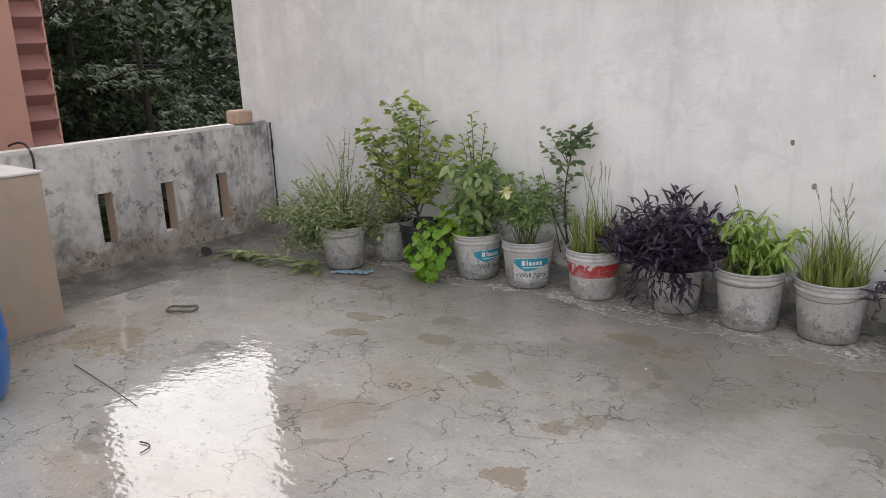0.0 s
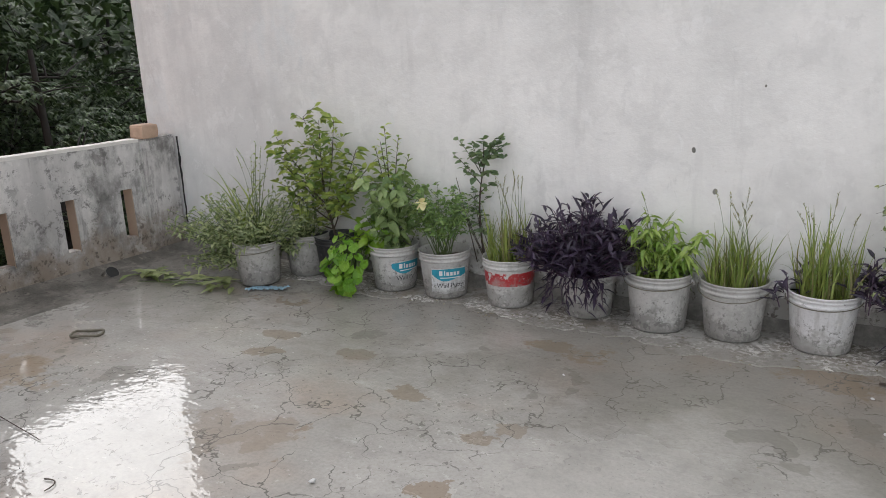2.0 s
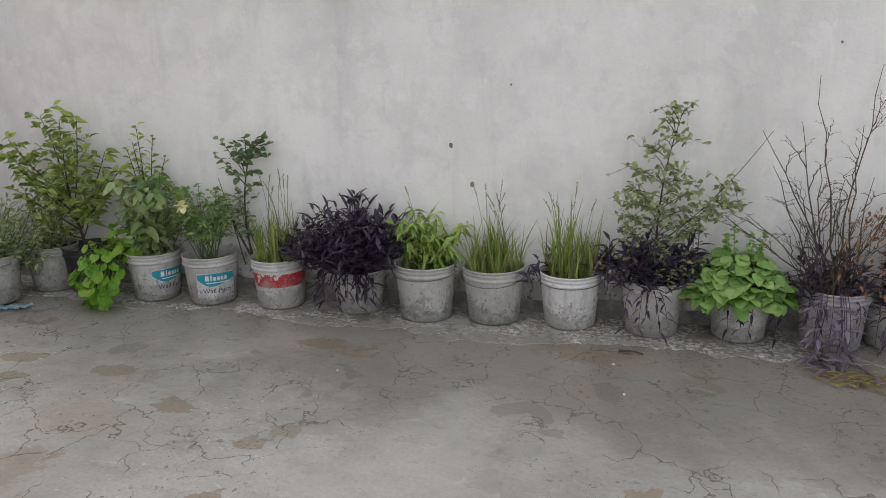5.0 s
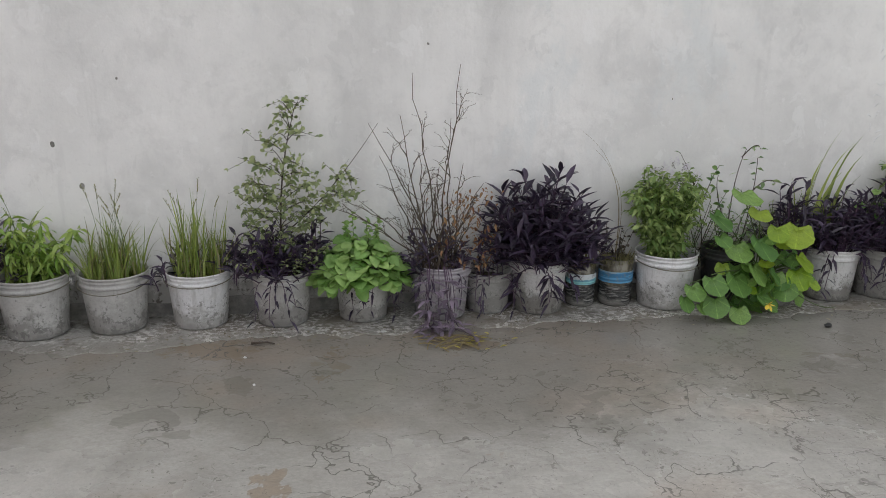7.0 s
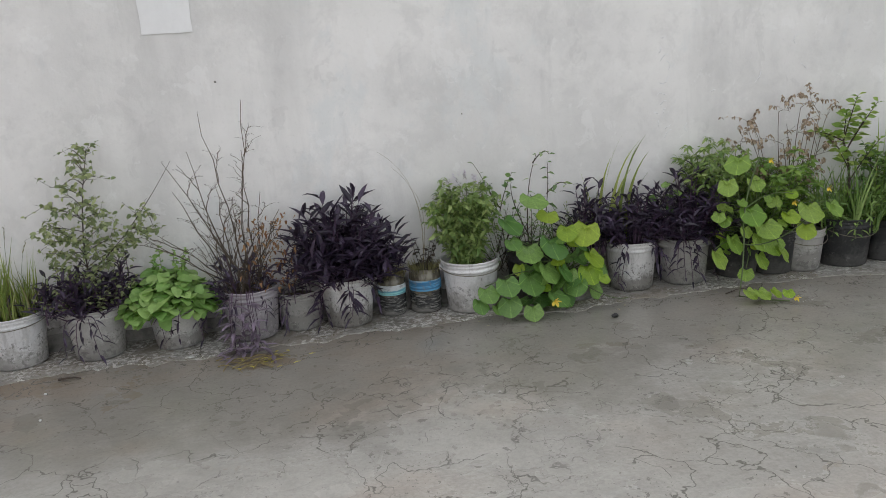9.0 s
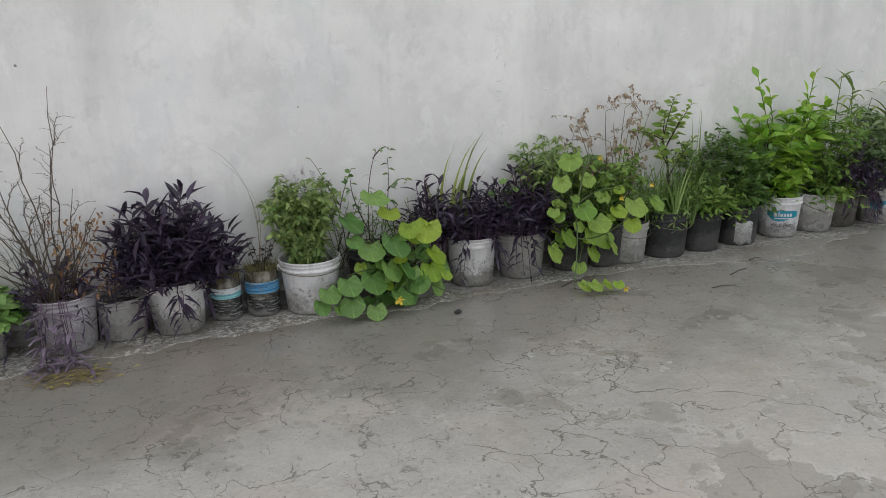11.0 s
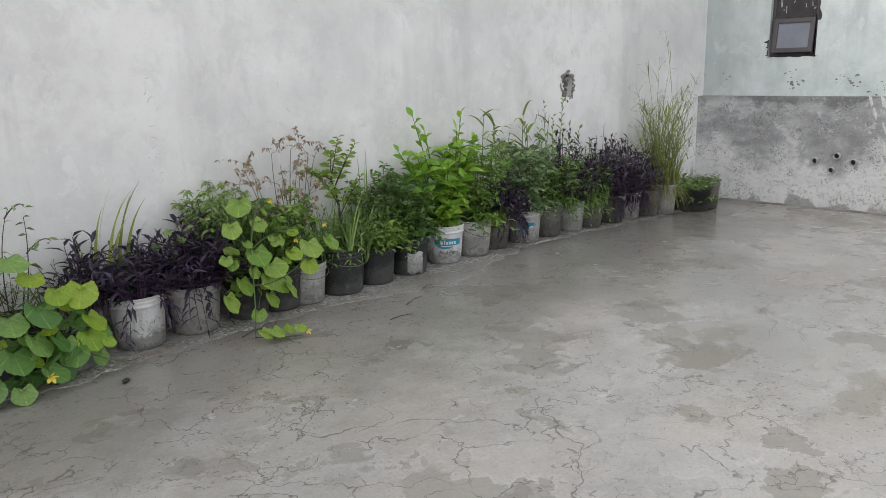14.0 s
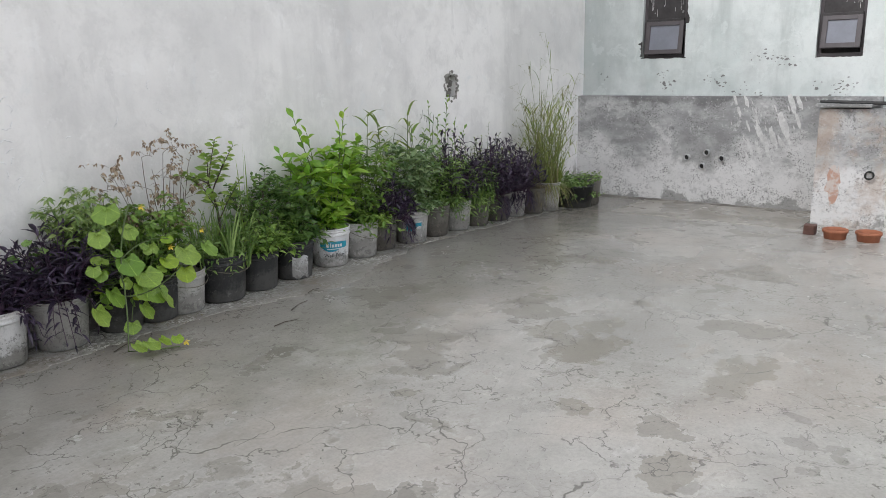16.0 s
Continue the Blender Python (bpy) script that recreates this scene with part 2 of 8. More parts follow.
    web = m.math("MULTIPLY", web, m.math("MULTIPLY", m.step(m.noise(1.3, 3), 0.50, 0.58), m.step(m.noise(6.5, 2, 0.5), 0.50, 0.58)))
    crack = m.math("MAXIMUM", crack, m.math("MULTIPLY", web, 0.8))
    line = m.math("MULTIPLY", m.step(m.edges(0.8, m.warped(0.35, 3)), 0.0006, 0.0028, 1, 0), m.step(m.noise(1.6, 2), 0.52, 0.58))
    crack = m.math("MAXIMUM", crack, line)
    c = m.mix(m.math("MULTIPLY", crack, 0.75), c, (0.10, 0.095, 0.085))
    wet = m.step(m.noise(0.55, 4, 0.6, m.scaled((0.8, 1.3, 1))), 0.42, 0.58)
    run = m.math("ADD", m.axis(1), m.step(m.noise(1.1, 5, 0.65), 0.3, 0.7, -0.55, 0.35))
    run = m.math("ADD", m.math("ADD", run, m.step(x, 1.0, 4.0, 0.0, 0.40)), m.step(x, 4.8, 6.2, 0.0, 0.08))
    run = m.math("ADD", run, m.math("MULTIPLY", m.step(x, -1.2, -0.3, 0.0, 0.28), m.step(x, 0.9, 1.9, 1.0, 0.0)))
    shore = m.step(run, -1.65, -0.72)
    soak = m.math("MAXIMUM", m.math("MULTIPLY", wet, 0.20), m.math("MULTIPLY", shore, m.math("MULTIPLY", m.step(x, -2.6, -1.0, 0.40, 0.58), m.step(x, 1.8, 3.2, 1.0, 0.86))))
    wet = m.math("MAXIMUM", wet, shore)
    c = m.mix(soak, c, (0.15, 0.139, 0.113))
    rough = m.math("ADD", m.step(wet, 0, 1, 0.32, 0.15), m.step(mid, 0.45, 0.75, 0.0, 0.2))
    rough = m.math("MULTIPLY", rough, m.step(shore, 0, 1, 1.0, 0.65))
    rough = m.math("ADD", rough, m.math("MULTIPLY", peel, 0.12))
    dx, dy = m.math("ADD", x, 2.0), m.math("ADD", m.axis(1), 2.1)
    away = m.math("SQRT", m.math("ADD", m.math("MULTIPLY", dx, dx), m.math("MULTIPLY", dy, dy)))
    pool = m.step(m.math("ADD", away, m.step(m.noise(2.2, 6, 0.65), 0.3, 0.7, -0.5, 0.5)), 1.25, 1.55, 1, 0)
    spots = m.step(m.noise(26, 4, 0.6, m.scaled((0.8, 1.5, 1))), 0.63, 0.65, 1.0, 0.0)
    film = m.math("MULTIPLY", pool, spots)
    rough = m.math("ADD", m.math("MULTIPLY", rough, m.math("SUBTRACT", 1.0, film)), m.math("MULTIPLY", film, 0.012))
    calm = m.math("SUBTRACT", 1.0, m.math("MAXIMUM", m.math("MULTIPLY", pool, 0.985), m.math("MULTIPLY", shore, 0.48)))
    n = m.bump(m.math("MULTIPLY", calm, m.noise(30, 4, 0.65, m.scaled((0.9, 1.25, 1)))), 0.40, 0.006)
    ripple = m.math("ADD", m.noise(16, 2, 0.5, m.scaled((0.8, 1.2, 1), m.warped(0.05, 5))), m.math("MULTIPLY", m.noise(44, 1, 0.4, m.scaled((0.9, 1.2, 1))), 0.40))
    n = m.bump(m.math("MULTIPLY", pool, ripple), 0.24, 0.006, n)
    n = m.bump(m.math("SUBTRACT", m.math("MULTIPLY", calm, m.noise(9, 5, 0.6)), m.math("MULTIPLY", m.math("ADD", crack, m.math("ADD", pits, peel)), m.math("SUBTRACT", 1.0, pool))), 0.2, 0.007, n)
    m.b.inputs["IOR"].default_value = 1.42
    return m.done(c, rough, n)


def plaster(name, light, dark, mould=0.0, streak=0.5, tint=(0.62, 0.68, 0.68), mould_col=(0.05, 0.05, 0.045), splash=None, reach=0.18, dark_corner=False):
    m = Mat(name, 0.85)
    cloud = m.noise(0.8, 6, 0.62)
    c = m.mix(m.step(cloud, 0.35, 0.68), light, dark)
    runs = m.noise(2.4, 5, 0.6, m.scaled((1, 1, 0.16)))
    c = m.mix(m.math("MULTIPLY", m.step(runs, 0.52, 0.72), streak), c, tuple(v * 0.74 for v in dark))
    patch = m.noise(1.9, 7, 0.7, m.scaled((1, 1, 0.6), m.warped(0.5, 1.3)))
    c = m.mix(m.math("MULTIPLY", m.step(patch, 0.55, 0.66), 0.45), c, tint)
    c = m.mix(m.step(m.noise(60, 2), 0.55, 0.8, 0, 0.12), c, (0.35, 0.34, 0.32))
    if mould:
        spots = m.noise(3.4, 10, 0.76, m.scaled((1, 1, 0.7)))
        c = m.mix(m.math("MULTIPLY", m.step(spots, 0.44, 0.66), mould), c, mould_col)
        if mould > 0.5:
            speck = m.noise(11, 9, 0.78, m.warped(0.10, 5))
            c = m.mix(m.math("MULTIPLY", m.step(speck, 0.53, 0.59), m.step(m.noise(2.1, 4, 0.6), 0.42, 0.58, 0.15, 0.75)), c, (0.11, 0.105, 0.10))
            drip = m.noise(16, 6, 0.7, m.scaled((1, 1, 0.16), m.warped(0.05, 6)))
            c = m.mix(m.math("MULTIPLY", m.step(drip, 0.54, 0.62), m.step(m.noise(1.5, 4, 0.6), 0.45, 0.60, 0.0, 0.6)), c, (0.14, 0.135, 0.13))
    dab = m.noise(4.5, 7, 0.7, m.warped(0.25, 3))
    c = m.mix(m.step(dab, 0.46, 0.64, 0, 0.30), c, tuple(v * 0.80 for v in dark))
    c = m.mix(m.step(m.noise(17, 6, 0.75), 0.58, 0.70, 0, 0.35), c, tuple(min(0.86, v * 1.12) for v in light))
    if splash:
        foot = m.math("ADD", m.axis(2), m.step(m.noise(6, 7, 0.7), 0.3, 0.7, -0.14, 0.10))
        c = m.mix(m.step(foot, 0.05, reach, 0.8, 0.0), c, splash)
        c = m.mix(m.math("MULTIPLY", m.step(m.noise(26, 5, 0.7), 0.55, 0.62), m.step(foot, 0.1, 0.26, 0.8, 0.0)), c, (0.10, 0.085, 0.07))
    # darker towards y = 0, with an uneven edge
    if dark_corner:
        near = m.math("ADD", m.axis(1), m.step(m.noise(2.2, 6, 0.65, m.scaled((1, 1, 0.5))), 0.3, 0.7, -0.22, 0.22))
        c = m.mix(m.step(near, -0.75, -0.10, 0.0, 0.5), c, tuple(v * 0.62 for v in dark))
    drag = m.noise(7, 5, 0.6, m.scaled((1, 1, 0.13), m.warped(0.06, 3)))
    c = m.mix(m.step(drag, 0.60, 0.68, 0, 0.17), c, tuple(v * 0.72 for v in dark))
    scuff = m.noise(5.5, 6, 0.66, m.warped(0.3, 4))
    c = m.mix(m.step(scuff, 0.60, 0.62, 0, 0.22), c, tuple(min(0.88, v * 1.14) for v in light))
    c = m.mix(m.step(m.noise(3.1, 6, 0.66, m.scaled((1.5, 1.5, 0.8), m.warped(0.3, 3))), 0.62, 0.64, 0, 0.16), c, tuple(v * 0.7 for v in dark))
    n = m.bump(m.noise(5, 6, 0.6), 0.36, 0.02)
    n = m.bump(m.noise(70, 3, 0.6), 0.26, 0.003, n)
    return m.done(c, None, n)


def stained_band(name, rust=0.0):
    """Grey damp plaster with pale worn patches."""
    m = Mat(name, 0.75)
    a = m.noise(1.6, 6, 0.62, m.scaled((1, 1, 2.6), m.warped(0.25, 2)))
    c = m.mix(m.step(a, 0.36, 0.62), (0.29, 0.29, 0.29), (0.47, 0.47, 0.465))
    hgt = m.axis(2)
    wave = m.math("ADD", hgt, m.step(m.noise(1.2, 5, 0.6), 0.3, 0.7, -0.26, 0.26))
    c = m.mix(m.step(wave, 0.24, 0.52, 0.92, 0.0), c, (0.68, 0.675, 0.665))
    smear = m.noise(2.6, 6, 0.66, m.scaled((1, 1, 3.2), m.warped(0.2, 3)))
    c = m.mix(m.math("MULTIPLY", m.step(wave, 0.22, 0.52, 0.12, 1.0), m.step(smear, 0.46, 0.64, 0, 0.7)), c, (0.23, 0.23, 0.228))
    c = m.mix(m.step(m.noise(5.5, 8, 0.74, m.warped(0.12, 6)), 0.57, 0.63, 0, 0.55), c, (0.64, 0.64, 0.63))
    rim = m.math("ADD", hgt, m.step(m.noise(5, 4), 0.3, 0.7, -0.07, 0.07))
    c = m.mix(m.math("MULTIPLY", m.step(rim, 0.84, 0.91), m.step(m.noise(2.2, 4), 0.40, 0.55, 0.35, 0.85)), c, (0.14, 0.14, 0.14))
    damp = m.math("ADD", hgt, m.step(m.noise(3.5, 6, 0.65), 0.3, 0.7, -0.13, 0.13))
    c = m.mix(m.step(damp, -0.12, -0.06, 0.75, 0.0), c, (0.22, 0.215, 0.205))
    fleck = m.math("MULTIPLY", m.step(m.noise(42, 5, 0.7), 0.60, 0.66, 0, 0.6), m.step(m.noise(2.5, 3), 0.45, 0.60))
    c = m.mix(fleck, c, (0.15, 0.15, 0.145))
    c = m.mix(m.step(m.noise(15, 7, 0.75, m.scaled((1, 1, 1.6))), 0.50, 0.64, 0, 0.45), c, (0.24, 0.24, 0.236))
    c = m.mix(m.step(m.noise(28, 6, 0.75), 0.57, 0.64, 0, 0.5), c, (0.60, 0.60, 0.59))
    speck = m.math("MULTIPLY", m.step(m.noise(60, 5, 0.75), 0.53, 0.58, 0, 0.75), m.step(m.noise(6, 5, 0.65), 0.44, 0.58))
    c = m.mix(speck, c, (0.13, 0.13, 0.127))
    if not rust:
        py, pz = m.math("MULTIPLY", m.math("ADD", m.axis(1), 1.30), 0.62), m.math("SUBTRACT", hgt, 0.43)
        away = m.math("SQRT", m.math("ADD", m.math("MULTIPLY", py, py), m.math("MULTIPLY", pz, pz)))
        away = m.math("ADD", away, m.step(m.noise(4.5, 6, 0.68), 0.3, 0.7, -0.10, 0.10))
        c = m.mix(m.step(away, 0.10, 0.24, 0.62, 0.0), c, (0.21, 0.21, 0.208))
    if rust:
        c = m.mix(m.step(m.noise(2.6, 7, 0.7), 0.46, 0.62, 0, rust), c, (0.40, 0.305, 0.235))
    return m.done(c, None, m.bump(m.noise(11, 6, 0.65), 0.4, 0.012))


def plain(name, col, rough=0.6, var=0.25, scale=14, metal=0.0, bump=0.15):
    m = Mat(name, rough, metal)
    c = m.mix(m.step(m.noise(scale, 6, 0.65), 0.3, 0.72), col, tuple(v * (1 - var) for v in col))
    c = m.mix(m.step(m.noise(scale * 6, 3), 0.5, 0.8, 0, 0.35), c, tuple(v * (1 - 1.6 * var) if var < 0.6 else v * 0.2 for v in col))
    return m.done(c, None, m.bump(m.noise(scale * 3, 4), bump, 0.004))


def bucket_plastic(name, col, cement, amount, rough=0.42, second=None):
    """Paint-bucket plastic, smeared and splashed with dried cement."""
    m = Mat(name, rough)
    v = m.shifted()
    c = m.mix(m.step(m.noise(4, 3, 0.5, v), 0.35, 0.7), col, tuple(k * 0.82 for k in col))
    if second:
        c = m.mix(m.math("MULTIPLY", m.step(m.axis(2), 0.113, 0.116), m.math("MULTIPLY", m.step(m.axis(2), 0.180, 0.182, 1, 0), m.step(m.noise(22, 5, 0.65, v), 0.40, 0.44))), c, second)
    hgt = m.axis(2)
    smear = m.noise(5.5, 8, 0.7, v)
    low = m.step(hgt, 0.02, 0.2, 0.12, -0.05)
    mask = m.step(m.math("ADD", smear, low), 0.64 - amount * 0.3, 0.80 - amount * 0.25)
    c = m.mix(m.math("MULTIPLY", mask, 0.65), c, cement)
    drip = m.noise(24, 5, 0.65, m.scaled((1, 1, 0.14), v))
    c = m.mix(m.step(drip, 0.54, 0.66, 0, 0.40), c, tuple(k * 0.75 for k in cement))
    tide = m.math("ADD", hgt, m.math("ADD", m.step(m.noise(4.5, 5, 0.6, v), 0.3, 0.7, -0.055, 0.055), m.step(m.noise(34, 4, 0.7, v), 0.3, 0.7, -0.016, 0.016)))
    c = m.mix(m.step(tide, 0.072, 0.116, 0.85, 0.0), c, tuple(k * 0.82 for k in cement))
    near = m.math("MULTIPLY", m.step(tide, 0.05, 0.10), m.step(tide, 0.13, 0.17, 1.0, 0.12))
    c = m.mix(m.math("MULTIPLY", m.step(m.noise(52, 5, 0.75, v), 0.55, 0.60, 0, 0.75), near), c, tuple(k * 0.45 for k in cement))
    c = m.mix(m.math("MULTIPLY", m.step(m.noise(40, 6, 0.75, v), 0.56, 0.61, 0, 0.6), m.step(m.noise(7, 3, 0.5, v), 0.45, 0.58)), c, tuple(min(0.72, k * 1.7) for k in cement))
    c = m.mix(m.step(m.noise(90, 4, 0.7, v), 0.45, 0.75, 0, 0.30), c, tuple(k * 0.55 for k in cement))
    # darker over the lowest few centimetres, ragged at the top
    c = m.mix(m.step(m.math("ADD", hgt, m.step(m.noise(12, 4, 0.6, v), 0.3, 0.7, -0.02, 0.02)), 0.0, 0.03, 0.6, 0.0), c, tuple(k * 0.55 for k in cement))
    spat = m.math("ADD", m.noise(30, 7, 0.75, v), m.step(hgt, 0.0, 0.15, 0.10, -0.03))
    c = m.mix(m.step(spat, 0.60, 0.64, 0, 0.8), c, tuple(k * 0.5 for k in cement))
    r = m.step(mask, 0, 1, rough, 0.85)
    n = m.bump(m.noise(44, 5, 0.65, v), 0.45, 0.004)
    return m.done(c, r, n)


def leafy(name, a, b, through=0.32, rough=0.42, own=False, veins=False):
    """Leaves: each one its own shade between a and b, a little light shining through."""
    m = Mat(name, rough)
    c = m.mix(m.own() if own else m.island(), a, b)
    c = m.mix(m.step(m.noise(30, 3), 0.4, 0.7, 0, 0.3), c, tuple(k * 0.55 for k in a))
    if veins:
        w = m.math("ARCTAN2", m.axis(0), m.math("SUBTRACT", m.axis(1), 0.1))
        rib = m.math("ABSOLUTE", m.math("SINE", m.math("MULTIPLY", w, 3.5)))
        c = m.mix(m.step(rib, 0.0, 0.16, 0.5, 0.0), c, tuple(min(1, k * 1.5) for k in b))
        c = m.mix(m.step(m.noise(9, 5, 0.7), 0.45, 0.65, 0, 0.35), c, tuple(k * 0.6 for k in a))
    m.put(m.b.inputs["Base Color"], c)
    tr = m.t.nodes.new("ShaderNodeBsdfTranslucent")
    m.put(tr.inputs["Color"], m.mix(1.0, c, (1.0, 1.05, 0.55), "MULTIPLY"))
    mx = m.t.nodes.new("ShaderNodeMixShader")
    mx.inputs[0].default_value = through
    m.t.links.new(m.b.outputs[0], mx.inputs[1])
    m.t.links.new(tr.outputs[0], mx.inputs[2])
    m.t.links.new(mx.outputs[0], m.t.nodes["Material Output"].inputs["Surface"])
    return m.m


def lime_crust():
    m = Mat("lime_crust", 0.75)
    c = m.mix(m.step(m.noise(5, 8, 0.75), 0.44, 0.60), (0.40, 0.387, 0.362), (0.22, 0.207, 0.18))
    c = m.mix(m.step(m.noise(24, 7, 0.75), 0.50, 0.60, 0, 0.75), c, (0.15, 0.138, 0.115))
    c = m.mix(m.step(m.noise(2.2, 4, 0.6), 0.50, 0.60, 0, 0.5), c, (0.24, 0.20, 0.155))
    c = m.mix(m.math("MULTIPLY", m.step(m.noise(44, 6, 0.75), 0.50, 0.55, 0, 0.9), m.step(m.noise(3.1, 4, 0.6), 0.42, 0.54)), c, (0.66, 0.645, 0.615))
    front = m.math("ADD", m.axis(1), m.step(m.noise(5, 6, 0.7), 0.3, 0.7, -0.10, 0.10))
    c = m.mix(m.step(front, -0.42, -0.30, 0.75, 0.0), c, (0.235, 0.222, 0.195))
    return m.done(c, None, m.bump(m.noise(34, 6, 0.7), 0.8, 0.012))


M_FLOOR = floor_material()
M_WALL = plaster("whitewashed_plaster", (0.82, 0.81, 0.795), (0.66, 0.655, 0.645), streak=0.36, tint=(0.655, 0.69, 0.70), splash=(0.30, 0.285, 0.26))
M_PARAPET = plaster("mouldy_plaster", (0.70, 0.68, 0.66), (0.52, 0.505, 0.49), mould=0.80, streak=0.9, tint=(0.42, 0.41, 0.40), splash=(0.25, 0.20, 0.155), reach=0.30)
M_FARWALL = plaster("peeling_limewash", (0.66, 0.695, 0.68), (0.50, 0.555, 0.54), mould=0.16, streak=0.75, tint=(0.53, 0.615, 0.595), mould_col=(0.2, 0.2, 0.2), dark_corner=True)
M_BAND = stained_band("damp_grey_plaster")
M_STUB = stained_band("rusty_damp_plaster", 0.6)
M_TAN = plain("tan_paint", (0.42, 0.33, 0.255), 0.7, 0.14, 3)
M_CREAM = plain("pale_coping", (0.68, 0.655, 0.62), 0.8, 0.2, 6)
M_PEACH = plain("peach_block", (0.50, 0.35, 0.255), 0.8, 0.2, 12)
M_PINK = plain("pink_paint", (0.46, 0.245, 0.195), 0.65, 0.12, 3)
# the fins get a darker pink than the column and wall
M_PINKD = plain("dark_pink_fins", (0.33, 0.16, 0.14), 0.65, 0.12, 3)
M_MORTAR = plain("rough_mortar", (0.27, 0.26, 0.24), 0.85, 0.5, 16, bump=0.7)
M_LIME = lime_crust()
M_SOIL = plain("damp_soil", (0.075, 0.064, 0.035), 0.85, 0.5, 40, bump=0.9)
# near-black colour for the unlit room behind the windows
M_DARK = plain("room_shade", (0.05, 0.048, 0.045), 0.9, 0.3, 20)
M_FRAME = plain("brown_grey_frame", (0.078, 0.067, 0.07), 0.5, 0.2, 10)
M_SOOT = plain("sooty_board", (0.045, 0.04, 0.04), 0.6, 0.5, 9)
M_TERRA = plain("terracotta", (0.37, 0.135, 0.07), 0.75, 0.3, 18)
M_BRICK = plain("red_brick", (0.13, 0.065, 0.05), 0.85, 0.35, 25)
M_BLUE = plain("blue_plastic", (0.015, 0.16, 0.50), 0.35, 0.15, 5, bump=0.05)
M_BLACK = plain("black_rubber", (0.02, 0.02, 0.02), 0.5, 0.3, 20)
M_WIRE = plain("dull_wire", (0.17, 0.155, 0.115), 0.65, 0.3, 60)
M_RUST = Mat("rust_red_patch", 0.9)
M_RUST = M_RUST.done(M_RUST.mix(M_RUST.step(M_RUST.noise(11, 7, 0.7), 0.42, 0.56), (0.47, 0.29, 0.22), (0.55, 0.49, 0.45)), None, M_RUST.bump(M_RUST.noise(40, 5), 0.5, 0.006))
M_FLAKE = plain("white_flake", (0.66, 0.66, 0.645), 0.8, 0.3, 26)
M_PIPE = plain("grey_pipe", (0.42, 0.42, 0.42), 0.5, 0.2, 30)
M_TWIG = plain("dry_twig", (0.07, 0.052, 0.04), 0.8, 0.35, 60)
M_DRYTWIG = plain("pale_dry_twig", (0.125, 0.098, 0.072), 0.8, 0.35, 60)
M_BARK = plain("bark", (0.026, 0.023, 0.02), 0.9, 0.4, 12, bump=0.8)
M_STEMG = plain("green_stem", (0.10, 0.15, 0.045), 0.55, 0.25, 50)
M_STEMP = plain("purple_stem", (0.085, 0.045, 0.085), 0.5, 0.3, 50)
M_TEAL = plain("teal_print", (0.02, 0.30, 0.42), 0.45, 0.25, 25)
M_PAPER = plain("white_print", (0.72, 0.73, 0.74), 0.5, 0.16, 25)
M_INK = plain("black_print", (0.03, 0.03, 0.035), 0.5, 0.2, 25)
M_YELLOW = plain("yellow_petal", (0.80, 0.62, 0.08), 0.5, 0.15, 60)
M_LILACF = plain("pale_flower", (0.62, 0.56, 0.66), 0.6, 0.2, 60)
M_CLOTH = plain("blue_rag", (0.30, 0.47, 0.58), 0.9, 0.3, 30)
M_GROUND = plain("earth", (0.06, 0.065, 0.035), 0.95, 0.4, 0.6)

B_CEMENT = bucket_plastic("cement_smeared_bucket", (0.50, 0.492, 0.475), (0.295, 0.287, 0.27), 0.62)
B_GREY = bucket_plastic("grey_bucket", (0.41, 0.40, 0.38), (0.285, 0.278, 0.26), 0.75)
B_MUD = bucket_plastic("muddy_bucket", (0.17, 0.16, 0.14), (0.11, 0.10, 0.085), 0.6)
B_WHITE = bucket_plastic("white_bucket", (0.74, 0.74, 0.745), (0.40, 0.39, 0.37), 0.42)
B_SPLASH = bucket_plastic("mud_splashed_white_bucket", (0.66, 0.655, 0.645), (0.225, 0.215, 0.195), 0.40)
B_BLACK = bucket_plastic("black_bucket", (0.02, 0.021, 0.023), (0.085, 0.084, 0.08), -0.1, 0.5)
B_RED = bucket_plastic("red_and_white_bucket", (0.62, 0.615, 0.60), (0.38, 0.37, 0.35), 0.35, second=(0.43, 0.025, 0.03))
B_LILAC = bucket_plastic("lilac_bucket", (0.46, 0.43, 0.46), (0.33, 0.315, 0.32), 0.55)

L_GREEN = leafy("mid_green_leaves", (0.11, 0.23, 0.04), (0.29, 0.42, 0.10))
L_DEEP = leafy("deep_green_leaves", (0.06, 0.14, 0.035), (0.20, 0.32, 0.09))
L_GREY = leafy("grey_green_leaves", (0.17, 0.23, 0.11), (0.46, 0.51, 0.28))
L_LIME = leafy("lime_leaves", (0.16, 0.34, 0.03), (0.30, 0.46, 0.06), 0.35)
L_BRIGHT = leafy("bright_leaves", (0.15, 0.34, 0.03), (0.37, 0.55, 0.08), 0.3)
L_MINT = leafy("mint_leaves", (0.17, 0.34, 0.08), (0.38, 0.55, 0.19), 0.3)
L_GRASS = leafy("grass_blades", (0.15, 0.225, 0.045), (0.38, 0.435, 0.125), 0.25)
L_STRAW = leafy("straw_blades", (0.20, 0.19, 0.08), (0.34, 0.31, 0.16), 0.2)
L_PURPLE = leafy("purple_leaves", (0.018, 0.013, 0.028), (0.080, 0.056, 0.102), 0.12, 0.36)
L_LILAC = leafy("lilac_leaves", (0.14, 0.11, 0.15), (0.32, 0.255, 0.34), 0.15, 0.45)
L_SQUASH = leafy("squash_leaves", (0.10, 0.23, 0.055), (0.26, 0.42, 0.11), 0.3, own=True, veins=True)
L_BROWN = leafy("withered_leaves", (0.22, 0.10, 0.05), (0.44, 0.27, 0.14), 0.2, 0.7)
